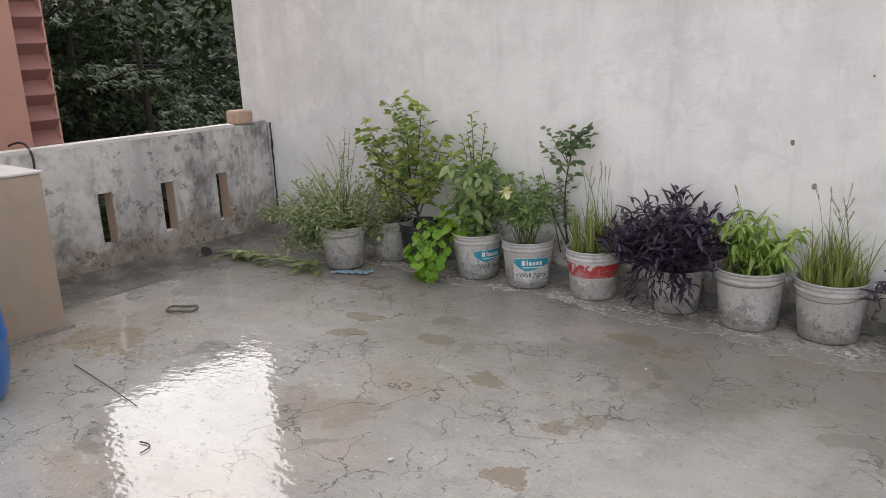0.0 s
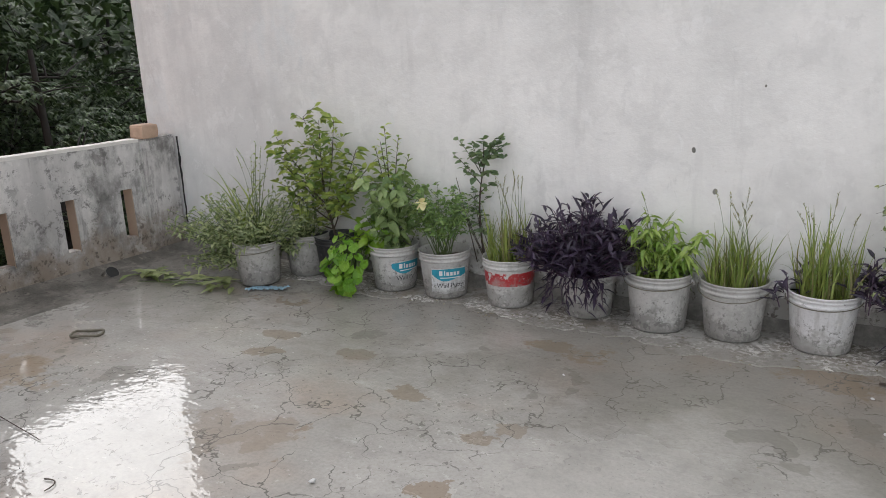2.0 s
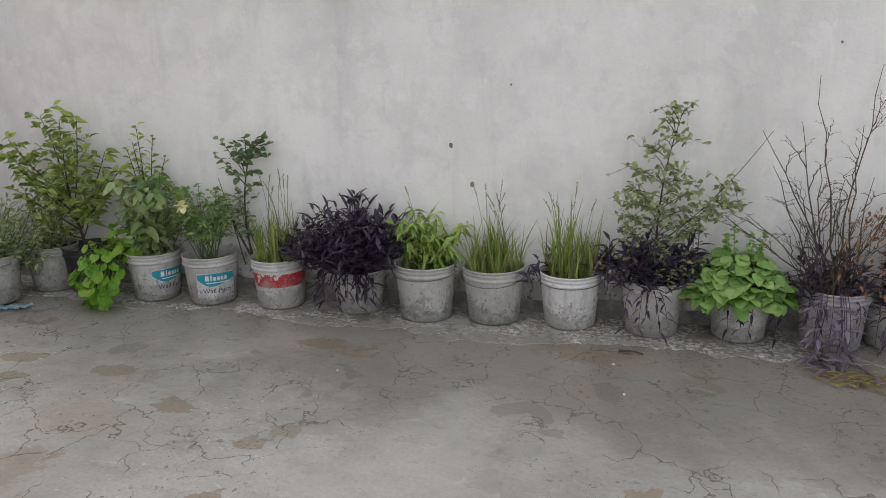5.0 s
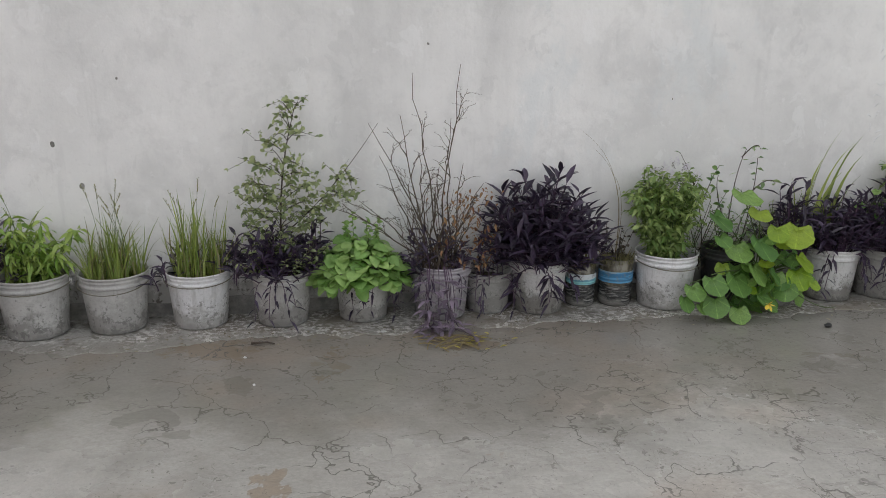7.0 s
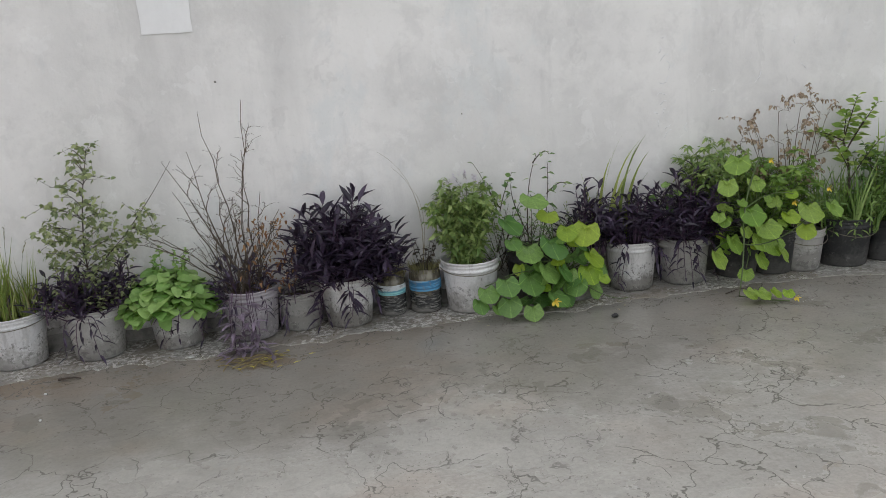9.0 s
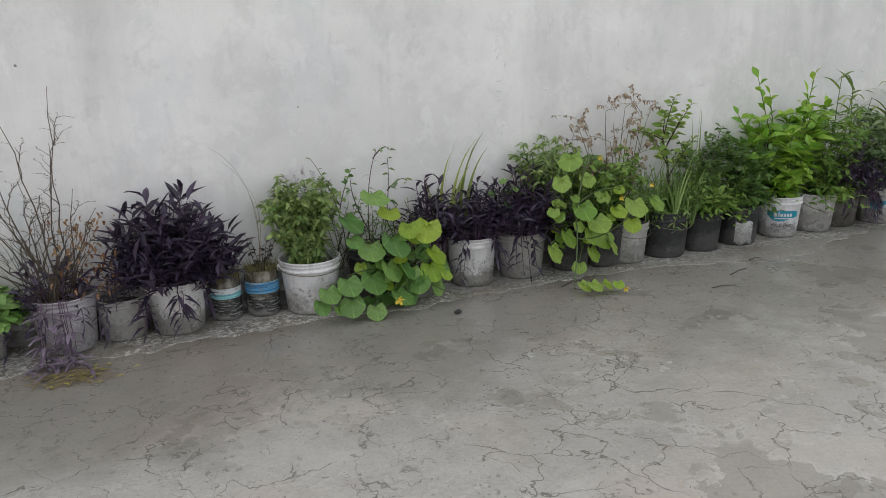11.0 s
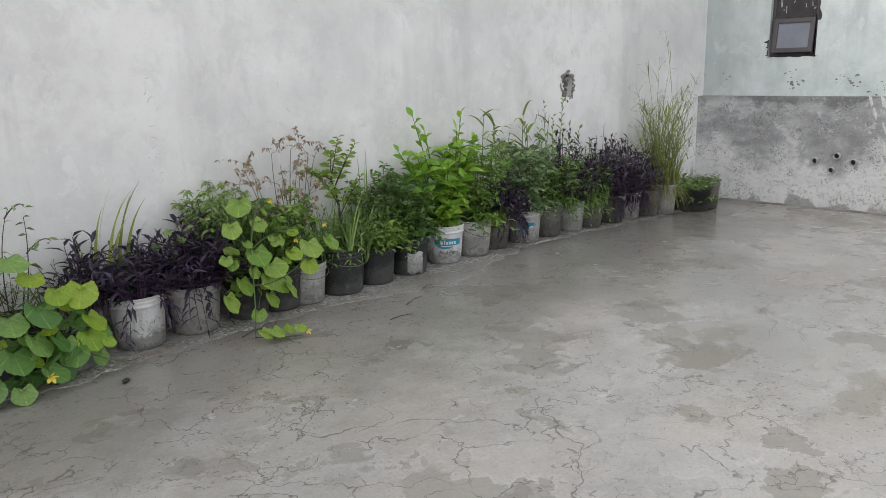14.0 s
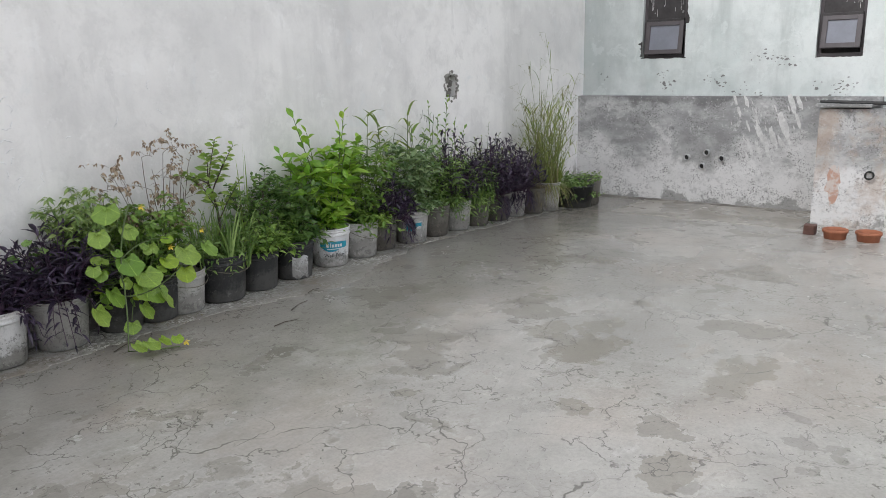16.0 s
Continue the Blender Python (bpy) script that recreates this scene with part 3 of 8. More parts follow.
L_PINKDRY = leafy("dry_seed_heads", (0.23, 0.16, 0.115), (0.58, 0.47, 0.38), 0.2, 0.8)
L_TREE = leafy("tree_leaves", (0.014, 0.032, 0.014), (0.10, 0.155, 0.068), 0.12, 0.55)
L_CITRUS = leafy("citrus_leaves", (0.11, 0.20, 0.045), (0.42, 0.49, 0.12), 0.28)
L_LIME1 = leafy("lime_creeper_leaves", (0.14, 0.34, 0.03), (0.28, 0.48, 0.06), 0.35, own=True, veins=True)
L_YELLOW = leafy("yellowing_squash_leaves", (0.23, 0.40, 0.035), (0.38, 0.50, 0.055), 0.35, own=True, veins=True)
L_GREEN2 = leafy("soft_green_leaves", (0.105, 0.203, 0.063), (0.325, 0.451, 0.157))
L_ROSE = leafy("rose_leaves", (0.085, 0.15, 0.075), (0.25, 0.33, 0.18))
L_BRIGHT2 = leafy("fresh_green_leaves", (0.17, 0.30, 0.05), (0.40, 0.51, 0.14), 0.28)
L_YELLOWED = leafy("yellowed_leaves", (0.28, 0.24, 0.04), (0.42, 0.36, 0.08), 0.2)
L_DARKRED = leafy("dark_red_leaves", (0.05, 0.04, 0.035), (0.11, 0.08, 0.06), 0.15)
L_GREY2 = leafy("pale_edged_leaves", (0.0788, 0.162, 0.0588), (0.37, 0.472, 0.252))
L_DEEP2 = leafy("dense_green_leaves", (0.09, 0.19, 0.045), (0.31, 0.43, 0.14))
L_BASIL = leafy("basil_leaves", (0.13, 0.23, 0.06), (0.40, 0.50, 0.19))
L_PALE = leafy("pale_soft_leaves", (0.16, 0.26, 0.10), (0.38, 0.48, 0.22))
L_VINE = leafy("vine_leaves", (0.17, 0.32, 0.045), (0.36, 0.50, 0.10), 0.32, own=True, veins=True)
L_STRAW2 = leafy("brown_straw", (0.12, 0.10, 0.055), (0.24, 0.20, 0.12), 0.15)
M_WHITEWASH = plain("fresh_whitewash", (0.815, 0.82, 0.825), 0.8, 0.05, 8)
M_CREAMY = plain("cream_petal", (0.78, 0.72, 0.40), 0.5, 0.15, 60)
M_STRAW = plain("straw_stalk", (0.25, 0.20, 0.09), 0.8, 0.3, 60)
M_STALK = plain("green_straw_stalk", (0.22, 0.25, 0.09), 0.7, 0.3, 60)


# ---- building helpers ----
rnd = random.Random(7)


def smooth(me):
    me.polygons.foreach_set("use_smooth", [True] * len(me.polygons))


def part(name, mesh, material, parent=None, label="", soft=False):
    """Links a bmesh or a mesh as one object, under its thing or alone."""
    if isinstance(mesh, bmesh.types.BMesh):
        me = bpy.data.meshes.new(name)
        mesh.normal_update()
        mesh.to_mesh(me)
        mesh.free()
    else:
        me = mesh
    if soft:
        smooth(me)
    if material is not None and not me.materials:
        me.materials.append(material)
    ob = new(name, me)
    if parent is not None:
        ob.parent = parent
    return tagged(ob, label)


def thing(name, label, category, at=(0, 0, 0), group="", turn=0.0):
    ob = new(name)
    ob.empty_display_size = 0.05
    ob.location = at
    ob.rotation_euler = (0, 0, turn)
    return tagged(ob, label, category, group)


def box(bm, x0, x1, y0, y1, z0, z1, bevel=0.0):
    vs = [bm.verts.new(p) for p in ((x0, y0, z0), (x1, y0, z0), (x1, y1, z0), (x0, y1, z0), (x0, y0, z1), (x1, y0, z1), (x1, y1, z1), (x0, y1, z1))]
    fs = [bm.faces.new([vs[i] for i in q]) for q in ((3, 2, 1, 0), (4, 5, 6, 7), (0, 1, 5, 4), (1, 2, 6, 5), (2, 3, 7, 6), (3, 0, 4, 7))]
    if bevel:
        bmesh.ops.bevel(bm, geom=list({e for f in fs for e in f.edges}), offset=bevel, segments=2, affect="EDGES", profile=0.6)
    return vs


def boxes(*rows, bevel=0.0):
    bm = bmesh.new()
    for r in rows:
        box(bm, *r, bevel=bevel)
    return bm


def rough_up(bm, amount, scale=6.0, seed=0.0):
    for v in bm.verts:
        v.co += noise.noise_vector(v.co * scale + Vector((seed, 0, 0))) * amount
    return bm


def slab(u0, u1, v0, v1, thick, holes, place, depth=None, step=0.0):
    """A wall in the plane u, v with openings through it (or recesses of a depth). place turns u, v, w into the world; w runs from the front (0) to the back."""
    us = sorted({u0, u1, *(h[k] for h in holes for k in (0, 1))})
    vs = sorted({v0, v1, *(h[k] for h in holes for k in (2, 3))})
    if step:
        us = sorted({*us, *np.arange(u0 + step, u1 - 1e-3, step).tolist()})
    bm = bmesh.new()
    seen = {}

    def vert(u, v, w):
        key = (round(u, 4), round(v, 4), round(w, 4))
        if key not in seen:
            seen[key] = bm.verts.new(place(u, v, w))
        return seen[key]

    def open_at(i, j):
        if not (0 <= i < len(us) - 1 and 0 <= j < len(vs) - 1):
            return None
        u, v = (us[i] + us[i + 1]) / 2, (vs[j] + vs[j + 1]) / 2
        return any(h[0] < u < h[1] and h[2] < v < h[3] for h in holes)

    back = thick if depth is None else depth
    for i in range(len(us) - 1):
        for j in range(len(vs) - 1):
            a, b, c, d = (us[i], vs[j]), (us[i + 1], vs[j]), (us[i + 1], vs[j + 1]), (us[i], vs[j + 1])
            if not open_at(i, j):
                bm.faces.new([vert(*p, 0) for p in (a, b, c, d)])
                bm.faces.new([vert(*p, thick) for p in (d, c, b, a)])
            elif depth is not None:
                bm.faces.new([vert(*p, back) for p in (a, b, c, d)])
                bm.faces.new([vert(*p, thick) for p in (d, c, b, a)])
            for (di, dj), (p, q) in (((0, -1), (a, b)), ((1, 0), (b, c)), ((0, 1), (c, d)), ((-1, 0), (d, a))):
                other = open_at(i + di, j + dj)
                if open_at(i, j) and other is False:
                    bm.faces.new([vert(*p, 0), vert(*p, back), vert(*q, back), vert(*q, 0)])
                elif other is None:
                    bm.faces.new([vert(*q, 0), vert(*p, 0), vert(*p, thick), vert(*q, thick)])
    bmesh.ops.recalc_face_normals(bm, faces=bm.faces)
    return bm


def lathe(profile, segs=40, cap=True):
    """A turned form from (radius, height) pairs, from the bottom up the outside."""
    bm = bmesh.new()
    rings = []
    for r, z in profile:
        rings.append([bm.verts.new((r * math.cos(2 * math.pi * k / segs), r * math.sin(2 * math.pi * k / segs), z)) for k in range(segs)])
    for a, b in zip(rings, rings[1:]):
        for k in range(segs):
            bm.faces.new((a[k], a[(k + 1) % segs], b[(k + 1) % segs], b[k]))
    if cap:
        bm.faces.new(rings[0][::-1])
        bm.faces.new(rings[-1])
    return bm


CLUSTERS = {"stem_cluster", "foliage", "twig_cluster", "bud_cluster", "dry_blade_cluster", "withered_foliage", "seed_heads", "dry_moss", "crown", "flower_spikes", "leaf_pile"}


class Shape:
    """Gathers leaves, blades and stems into one mesh. No point goes behind the wall line."""

    def __init__(self, wall=None):
        self.v, self.f, self.wall = [], [], wall

    def add(self, pts, faces):
        k = len(self.v)
        if self.wall is not None:
            pts = [(p[0], min(p[1], self.wall - 0.012 * (0.3 + 0.7 * rnd.random())), p[2]) for p in pts]
        self.v += [tuple(p) for p in pts]
        self.f += [tuple(k + i for i in q) for q in faces]

    def tube(self, pts, r0, r1=None, sides=5):
        r1 = r0 if r1 is None else r1
        out, faces = [], []
        for i, p in enumerate(pts):
            d = (Vector(pts[min(i + 1, len(pts) - 1)]) - Vector(pts[max(i - 1, 0)])).normalized()
            a = d.orthogonal().normalized()
            b = d.cross(a)
            r = r0 + (r1 - r0) * i / max(1, len(pts) - 1)
            for s in range(sides):
                w = 2 * math.pi * s / sides
                out.append(Vector(p) + (a * math.cos(w) + b * math.sin(w)) * r)
        for i in range(len(pts) - 1):
            for s in range(sides):
                faces.append((i * sides + s, i * sides + (s + 1) % sides, (i + 1) * sides + (s + 1) % sides, (i + 1) * sides + s))
        self.add(out, faces)

    def leaf(self, base, way, length, width, droop=0.3, fold=0.25, belly=0.4, twist=0.0):
        """A folded leaf that starts at base and bends down along its length."""
        way = Vector(way).normalized()
        side = way.cross(Vector((0, 0, 1)))
        side = side.normalized() if side.length > 1e-3 else Vector((1, 0, 0))
        up = side.cross(way).normalized()
        if twist:
            q = Matrix.Rotation(twist, 3, way)
            side, up = q @ side, q @ up
        base = Vector(base)

        def rib(f):
            return base + way * (length * f) - Vector((0, 0, 1)) * (droop * length * f * f)

        if width > 0.5 * length:
            pts, faces = [base], []
            for f, k in ((0.12, 0.62), (0.35, 1.0), (0.62, 0.95), (0.86, 0.58)):
                h = up * (fold * width * 0.5 * k)
                pts += [rib(f), rib(f) + side * (width * 0.5 * k) + h, rib(f) - side * (width * 0.5 * k) + h]
            pts.append(rib(1.0))
            for i in range(3):
                a, b = 1 + 3 * i, 4 + 3 * i
                faces += [(a + 1, a, b, b + 1), (a, a + 2, b + 2, b)]
            self.add(pts, faces + [(0, 1, 2), (0, 3, 1), (11, 10, 13), (10, 12, 13)])
            return
        m1, m2, tip = rib(belly), rib(0.5 + belly / 2), rib(1.0)
        w1, w2 = width / 2, width * 0.36
        h1, h2 = up * (fold * w1), up * (fold * w2)
        self.add(
            [base, m1, m2, tip, m1 + side * w1 + h1, m1 - side * w1 + h1, m2 + side * w2 + h2, m2 - side * w2 + h2],
            [(0, 1, 4), (0, 5, 1), (4, 1, 2, 6), (1, 5, 7, 2), (6, 2, 3), (2, 7, 3)],
        )

    def small_leaf(self, base, way, length, width, droop=0.3):
        way = Vector(way).normalized()
        side = way.cross(Vector((0, 0, 1)))
        side = (side.normalized() if side.length > 1e-3 else Vector((1, 0, 0))) * (width / 2)
        base, mid = Vector(base), Vector(base) + way * (length * 0.45)
        lift = Vector((0, 0, width * 0.12))
        self.add([base, mid + side + lift, base + way * length - Vector((0, 0, droop * length)), mid - side + lift, mid], [(0, 1, 4), (1, 2, 4), (2, 3, 4), (3, 0, 4)])

    def blade(self, base, tip, bow, width, segs=5):
        """A grass blade from base towards tip, bent by bow at its end."""
        base, tip, bow = Vector(base), Vector(tip), Vector(bow)
        d = tip - base
        side = Vector((d.y, -d.x, 0)) + Vector((rnd.uniform(-1, 1), rnd.uniform(-1, 1), 0)) * max(d.length, 0.01)
        side.normalize()
        pts, faces = [], []
        for i in range(segs + 1):
            f = i / segs
            c = base + d * f + bow * f ** 2.6
            w = width / 2 * (0.75 + 0.5 * f if f < 0.4 else 0.95 * (1 - ((f - 0.4) / 0.6) ** 1.6)) + 0.0002
            pts += [c - side * w, c + side * w]
        for i in range(segs):
            faces.append((2 * i, 2 * i + 1, 2 * i + 3, 2 * i + 2))
        self.add(pts, faces)

    def mesh(self, name):
        me = bpy.data.meshes.new(name)
        me.from_pydata(self.v, [], self.f)
        return me

    def link(self, name, material, parent, label="", soft=False):
        if not self.v:
            return None
        ob = part(name, self.mesh(name), material, parent, label, soft)
        return tagged(ob, kind="stuff") if name in CLUSTERS else ob


def bow_line(a, b, c, n=7):
    """Points on a bend from a by b to c."""
    a, b, c = Vector(a), Vector(b), Vector(c)
    return [a * (1 - f) ** 2 + b * (2 * f * (1 - f)) + c * f * f for f in (i / (n - 1) for i in range(n))]


def sheet_grid(x0, x1, z0, z1, n):
    """A thin upright sheet just proud of the long wall, its edges on a fine grid."""
    bm = bmesh.new()
    g = [[bm.verts.new((x0 + (x1 - x0) * i / n, -0.005, z0 + (z1 - z0) * j / n)) for j in range(n + 1)] for i in range(n + 1)]
    for a, b in zip(g, g[1:]):
        for j in range(n):
            bm.faces.new((a[j], b[j], b[j + 1], a[j + 1]))
    return bm


def floor_z(x):
    u = min(1.0, max(0.0, (x - 5.6) / 3.6))
    return -0.12 * u * u * (3 - 2 * u)


# ---- the setting ----
def make_floor():
    xs = [-4.2 + 0.25 * i for i in range(int((10.2 + 4.2) / 0.25) + 1)]
    ys = [-9.0 + 0.5 * i for i in range(18)] + [0.05]
    bm = bmesh.new()
    grid = [[bm.verts.new((x, y, floor_z(x) + 0.006 * noise.noise(Vector((x * 0.6, y * 0.6, 0)))) if y < -0.6 else (x, y, floor_z(x))) for y in ys] for x in xs]
    for a, b in zip(grid, grid[1:]):
        for k in range(len(ys) - 1):
            bm.faces.new((a[k], b[k], b[k + 1], a[k + 1]))
    low = [[bm.verts.new((x, y, -0.35)) for y in (ys[0], ys[-1])] for x in (xs[0], xs[-1])]
    bm.faces.new((low[0][0], low[0][1], low[1][1], low[1][0]))
    ob = part("floor", bm, M_FLOOR, soft=True)
    return tagged(ob, "wet grey concrete terrace floor with hairline cracks and stains", "floor", kind="structure")


make_floor()

ground = boxes((-3000, 3000, -3000, 3000, -4.2, -4.0))
tagged(part("ground", ground, M_GROUND), "dark earth ground far below the terrace", "ground", kind="structure")

# the long wall, with the knocked-out vent hole
VENT = (6.695, 6.855, 1.02, 1.20)
wall = slab(-4.345, 9.5, -0.35, 3.4, 0.23, [VENT], lambda u, v, w: (u, w, v), depth=0.07)
tagged(part("wall_north", wall, M_WALL), "long whitewashed plaster wall with faint damp streaks", "wall", kind="structure")


def vent_rubble():
    bm = bmesh.new()
    r = random.Random(5)
    for i in range(26):
        x, z = r.uniform(6.695, 6.855), r.uniform(1.02, 1.20)
        s = r.uniform(0.014, 0.036)
        res = bmesh.ops.create_icosphere(bm, subdivisions=1, radius=s)
        bmesh.ops.scale(bm, vec=(1, 0.8, r.uniform(0.6, 1)), verts=res["verts"])
        bmesh.ops.translate(bm, vec=(x, 0.065, z), verts=res["verts"])
    for k in range(90):
        w, far = 2 * math.pi * k / 90, r.uniform(0.92, 1.22)
        s = r.uniform(0.005, 0.017)
        res = bmesh.ops.create_icosphere(bm, subdivisions=1, radius=s)
        bmesh.ops.scale(bm, vec=(1, 0.5, 1), verts=res["verts"])
        bmesh.ops.translate(bm, vec=(6.775 + 0.088 * far * math.cos(w), 0.003, 1.11 + 0.100 * far * math.sin(w)), verts=res["verts"])
    rough_up(bm, 0.006, 40)
    tagged(part("wall_hole", bm, M_MORTAR), "rough knocked-out hole in the plaster, filled with rubble", "wall hole", kind="structure")


vent_rubble()


def chips():
    """Small chipped spots on the long wall."""
    for x, z, r, m in ((-0.584, 0.778, 0.0125, M_MORTAR), (-0.484, 0.597, 0.0135, M_MORTAR), (1.014, 1.204, 0.006, M_MORTAR), (2.173, 0.964, 0.004, M_MORTAR), (-0.3, 1.05, 0.006, M_MORTAR), (4.0, 0.86, 0.008, M_MORTAR)):
        bm = lathe([(r * 1.15, -0.004), (r, 0.0016), (r * 0.5, 0.0026)], 11)
        bmesh.ops.scale(bm, vec=(0.75, 1, 1), verts=bm.verts)
        bmesh.ops.rotate(bm, cent=(0, 0, 0), matrix=Matrix.Rotation(radians(90), 3, "X"), verts=bm.verts)
        bmesh.ops.translate(bm, vec=(x, 0, z), verts=bm.verts)
        rough_up(bm, 0.003, 60, x)
        tagged(part("wall_chip", bm, m), "small dark chipped spot in the white plaster", "wall chip", kind="structure")


chips()


def flaking():
    """Lifted plaster edges and hairline cracks on the long wall."""
    r = random.Random(31)
    for x, z in ((3.246, 1.268), (3.226, 1.203), (3.254, 1.162), (3.266, 1.121), (3.246, 1.055), (3.241, 0.975), (3.247, 0.933), (3.213, 0.882), (3.259, 0.891), (3.223, 0.826), (3.271, 0.806), (3.28, 0.763), (4.006, 1.209), (4.05, 1.066), (3.786, 1.028), (3.529, 0.972), (3.386, 0.792), (7.303, 1.584), (6.837, 1.379)):
        s = Shape()
        w, size = r.uniform(0, 3.14), r.uniform(0.012, 0.034)
        d, e = Vector((math.cos(w), 0, math.sin(w))) * size, Vector((-math.sin(w), 0, math.cos(w))) * size
        mid = Vector((x, -0.001, z))
        line = [q + Vector((r.uniform(-0.004, 0.004), 0, r.uniform(-0.004, 0.004))) for q in bow_line(mid - d, mid + e * r.uniform(-1.6, 1.6), mid + d, 8)]
        s.tube(line, 0.0008, 0.0024, 5)
        tagged(s.link("plaster_flake", M_WHITEWASH, None), "thin lifted edge of flaking white plaster", "plaster flake", kind="structure")
        s = Shape()
        s.tube([q + Vector((0.001, 0.0008, -0.003)) for q in line[1:6]], 0.0012, 0.0006, 4)
        tagged(s.link("wall_crack", M_PIPE, None), "grey hairline crack under the flaking plaster", "crack", kind="structure")


flaking()


def wall_marks():
    """A few short dark strokes scratched beside the hole."""
    s = Shape()
    r = random.Random(8)
    for k in range(7):
        x, z = 6.398 + 0.022 * k - 0.06, 0.861 + r.uniform(-0.03, 0.03)
        s.tube([(x, -0.0015, z), (x + r.uniform(-0.006, 0.010), -0.0015, z + r.uniform(0.03, 0.06))], 0.0022, 0.0014, 4)
    tagged(s.link("scratch_marks", M_MORTAR, None), "short dark strokes scratched into the plaster", "wall marks", kind="stuff")


wall_marks()

# far wall with two small window openings
WIN = [(-1.075, -0.64, 1.30, 2.35), (-2.63, -2.255, 1.275, 2.35)]
far = slab(-6.5, 0.02, -0.35, 3.4, 0.25, WIN, lambda u, v, w: (9.22 + w, u, v))
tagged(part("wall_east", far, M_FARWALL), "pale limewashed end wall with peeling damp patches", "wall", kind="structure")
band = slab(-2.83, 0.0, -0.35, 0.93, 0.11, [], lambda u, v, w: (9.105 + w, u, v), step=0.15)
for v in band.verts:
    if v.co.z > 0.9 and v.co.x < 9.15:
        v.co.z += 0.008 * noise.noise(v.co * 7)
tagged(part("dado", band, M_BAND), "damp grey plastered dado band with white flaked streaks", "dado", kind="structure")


def window(u0, u1, z0, n):
    """A narrow window: sooty upper board and a hinged lower sash that stands open at the bottom."""
    win = tagged(thing("window_%d" % n, "narrow dark window with sooty upper board and small tilted lower sash", "window", (9.22, 0, 0)), kind="structure")
    w = 0.03
    part("window_frame", boxes((0.05, 0.12, u0, u0 + w, z0, 2.35), (0.05, 0.12, u1 - w, u1, z0, 2.35), (0.05, 0.12, u0 + w, u1 - w, z0, z0 + w), bevel=0.003), M_FRAME, win)
    top = z0 + 0.355
    part("upper_board", rough_up(boxes((0.06, 0.08, u0 + w, u1 - w, top, 2.35)), 0.001), M_SOOT, win, "sooty black board with white drips")
    drips = bmesh.new()
    r = random.Random(n)
    for i in range(120):
        y, z = r.uniform(u0 + 0.04, u1 - 0.04), top + 0.03 + 0.55 * r.random() ** 0.6
        box(drips, 0.056, 0.0605, y, y + r.uniform(0.0015, 0.004), z, z + 0.012 + 0.11 * r.random() ** 2)
    part("drips", drips, M_FLAKE, win, "white paint drips")
    hinge = Matrix.Translation((0.03, 0, top)) @ Matrix.Rotation(radians(9 if n == 1 else 12), 4, "Y") @ Matrix.Translation((0, 0, -top))
    s0, s1, zb = u0 + 0.025, u1 - 0.035, z0 + 0.03 if n == 1 else z0 + 0.065
    fr = boxes((-0.015, 0.015, s0, s0 + 0.042, zb, top - 0.01), (-0.015, 0.015, s1 - 0.042, s1, zb, top - 0.01), (-0.015, 0.015, s0 + 0.042, s1 - 0.042, zb, zb + 0.042), (-0.015, 0.015, s0 + 0.042, s1 - 0.042, top - 0.05, top - 0.01), bevel=0.003)
    sash = part("sash", fr, M_FRAME, win)
    sash.matrix_local = hinge
    glass = part("pane", boxes((-0.003, 0.003, s0 + 0.036, s1 - 0.036, zb + 0.036, top - 0.045)), M_PANE, sash, "frosted pale window pane")
    part("hinge_bar", boxes((0.02, 0.05, u0 + w, u1 - w, top - 0.008, top + 0.016), bevel=0.003), M_SOOT, win)
    # added dark sheet: the shade of the room put into its colour
    part("room_shade_board", boxes((0.16, 0.18, u0, u1, z0, 2.35)), M_DARK, win)


M_PANE = plain("frosted_pane", (0.19, 0.20, 0.235), 0.5, 0.15, 6, bump=0.05)
window(WIN[0][0], WIN[0][1], WIN[0][2], 1)
window(WIN[1][0], WIN[1][1], WIN[1][2], 2)


def torn_edge(y0, y1, z0, z1, along, reach, seed):
    """A flat jagged-edged scar of dark mortar beside a window opening."""
    r = random.Random(seed)
    bm = bmesh.new()
    prev = None
    n = 26
    for k in range(n + 1):
        f = k / n
        w = reach * (0.12 + 1.3 * abs(noise.noise(Vector((k * 0.31, seed * 3.7, 0.5)))))
        if along == "z":
            z = z0 + (z1 - z0) * f
            row = [bm.verts.new((9.2172, y0, z)), bm.verts.new((9.2172, y0 + (w if y1 > y0 else -w), z))]
        else:
            y = y0 + (y1 - y0) * f
            row = [bm.verts.new((9.2172, y, z0)), bm.verts.new((9.2172, y, z0 - w))]
        if prev:
            bm.faces.new((prev[0], row[0], row[1], prev[1]))
        prev = row
    bmesh.ops.recalc_face_normals(bm, faces=bm.faces)
    tagged(part("trim", bm, M_SOOT), "dark broken mortar edge of the window opening", "trim", kind="structure")


torn_edge(-0.64, -0.5, 1.31, 1.46, "z", 0.045, 1)
torn_edge(-1.075, -1.2, 1.62, 2.3, "z", 0.05, 2)
torn_edge(-1.09, -0.63, 1.30, 1.30, "y", 0.014, 3)
torn_edge(-2.63, -2.255, 1.275, 1.275, "y", 0.010, 4)

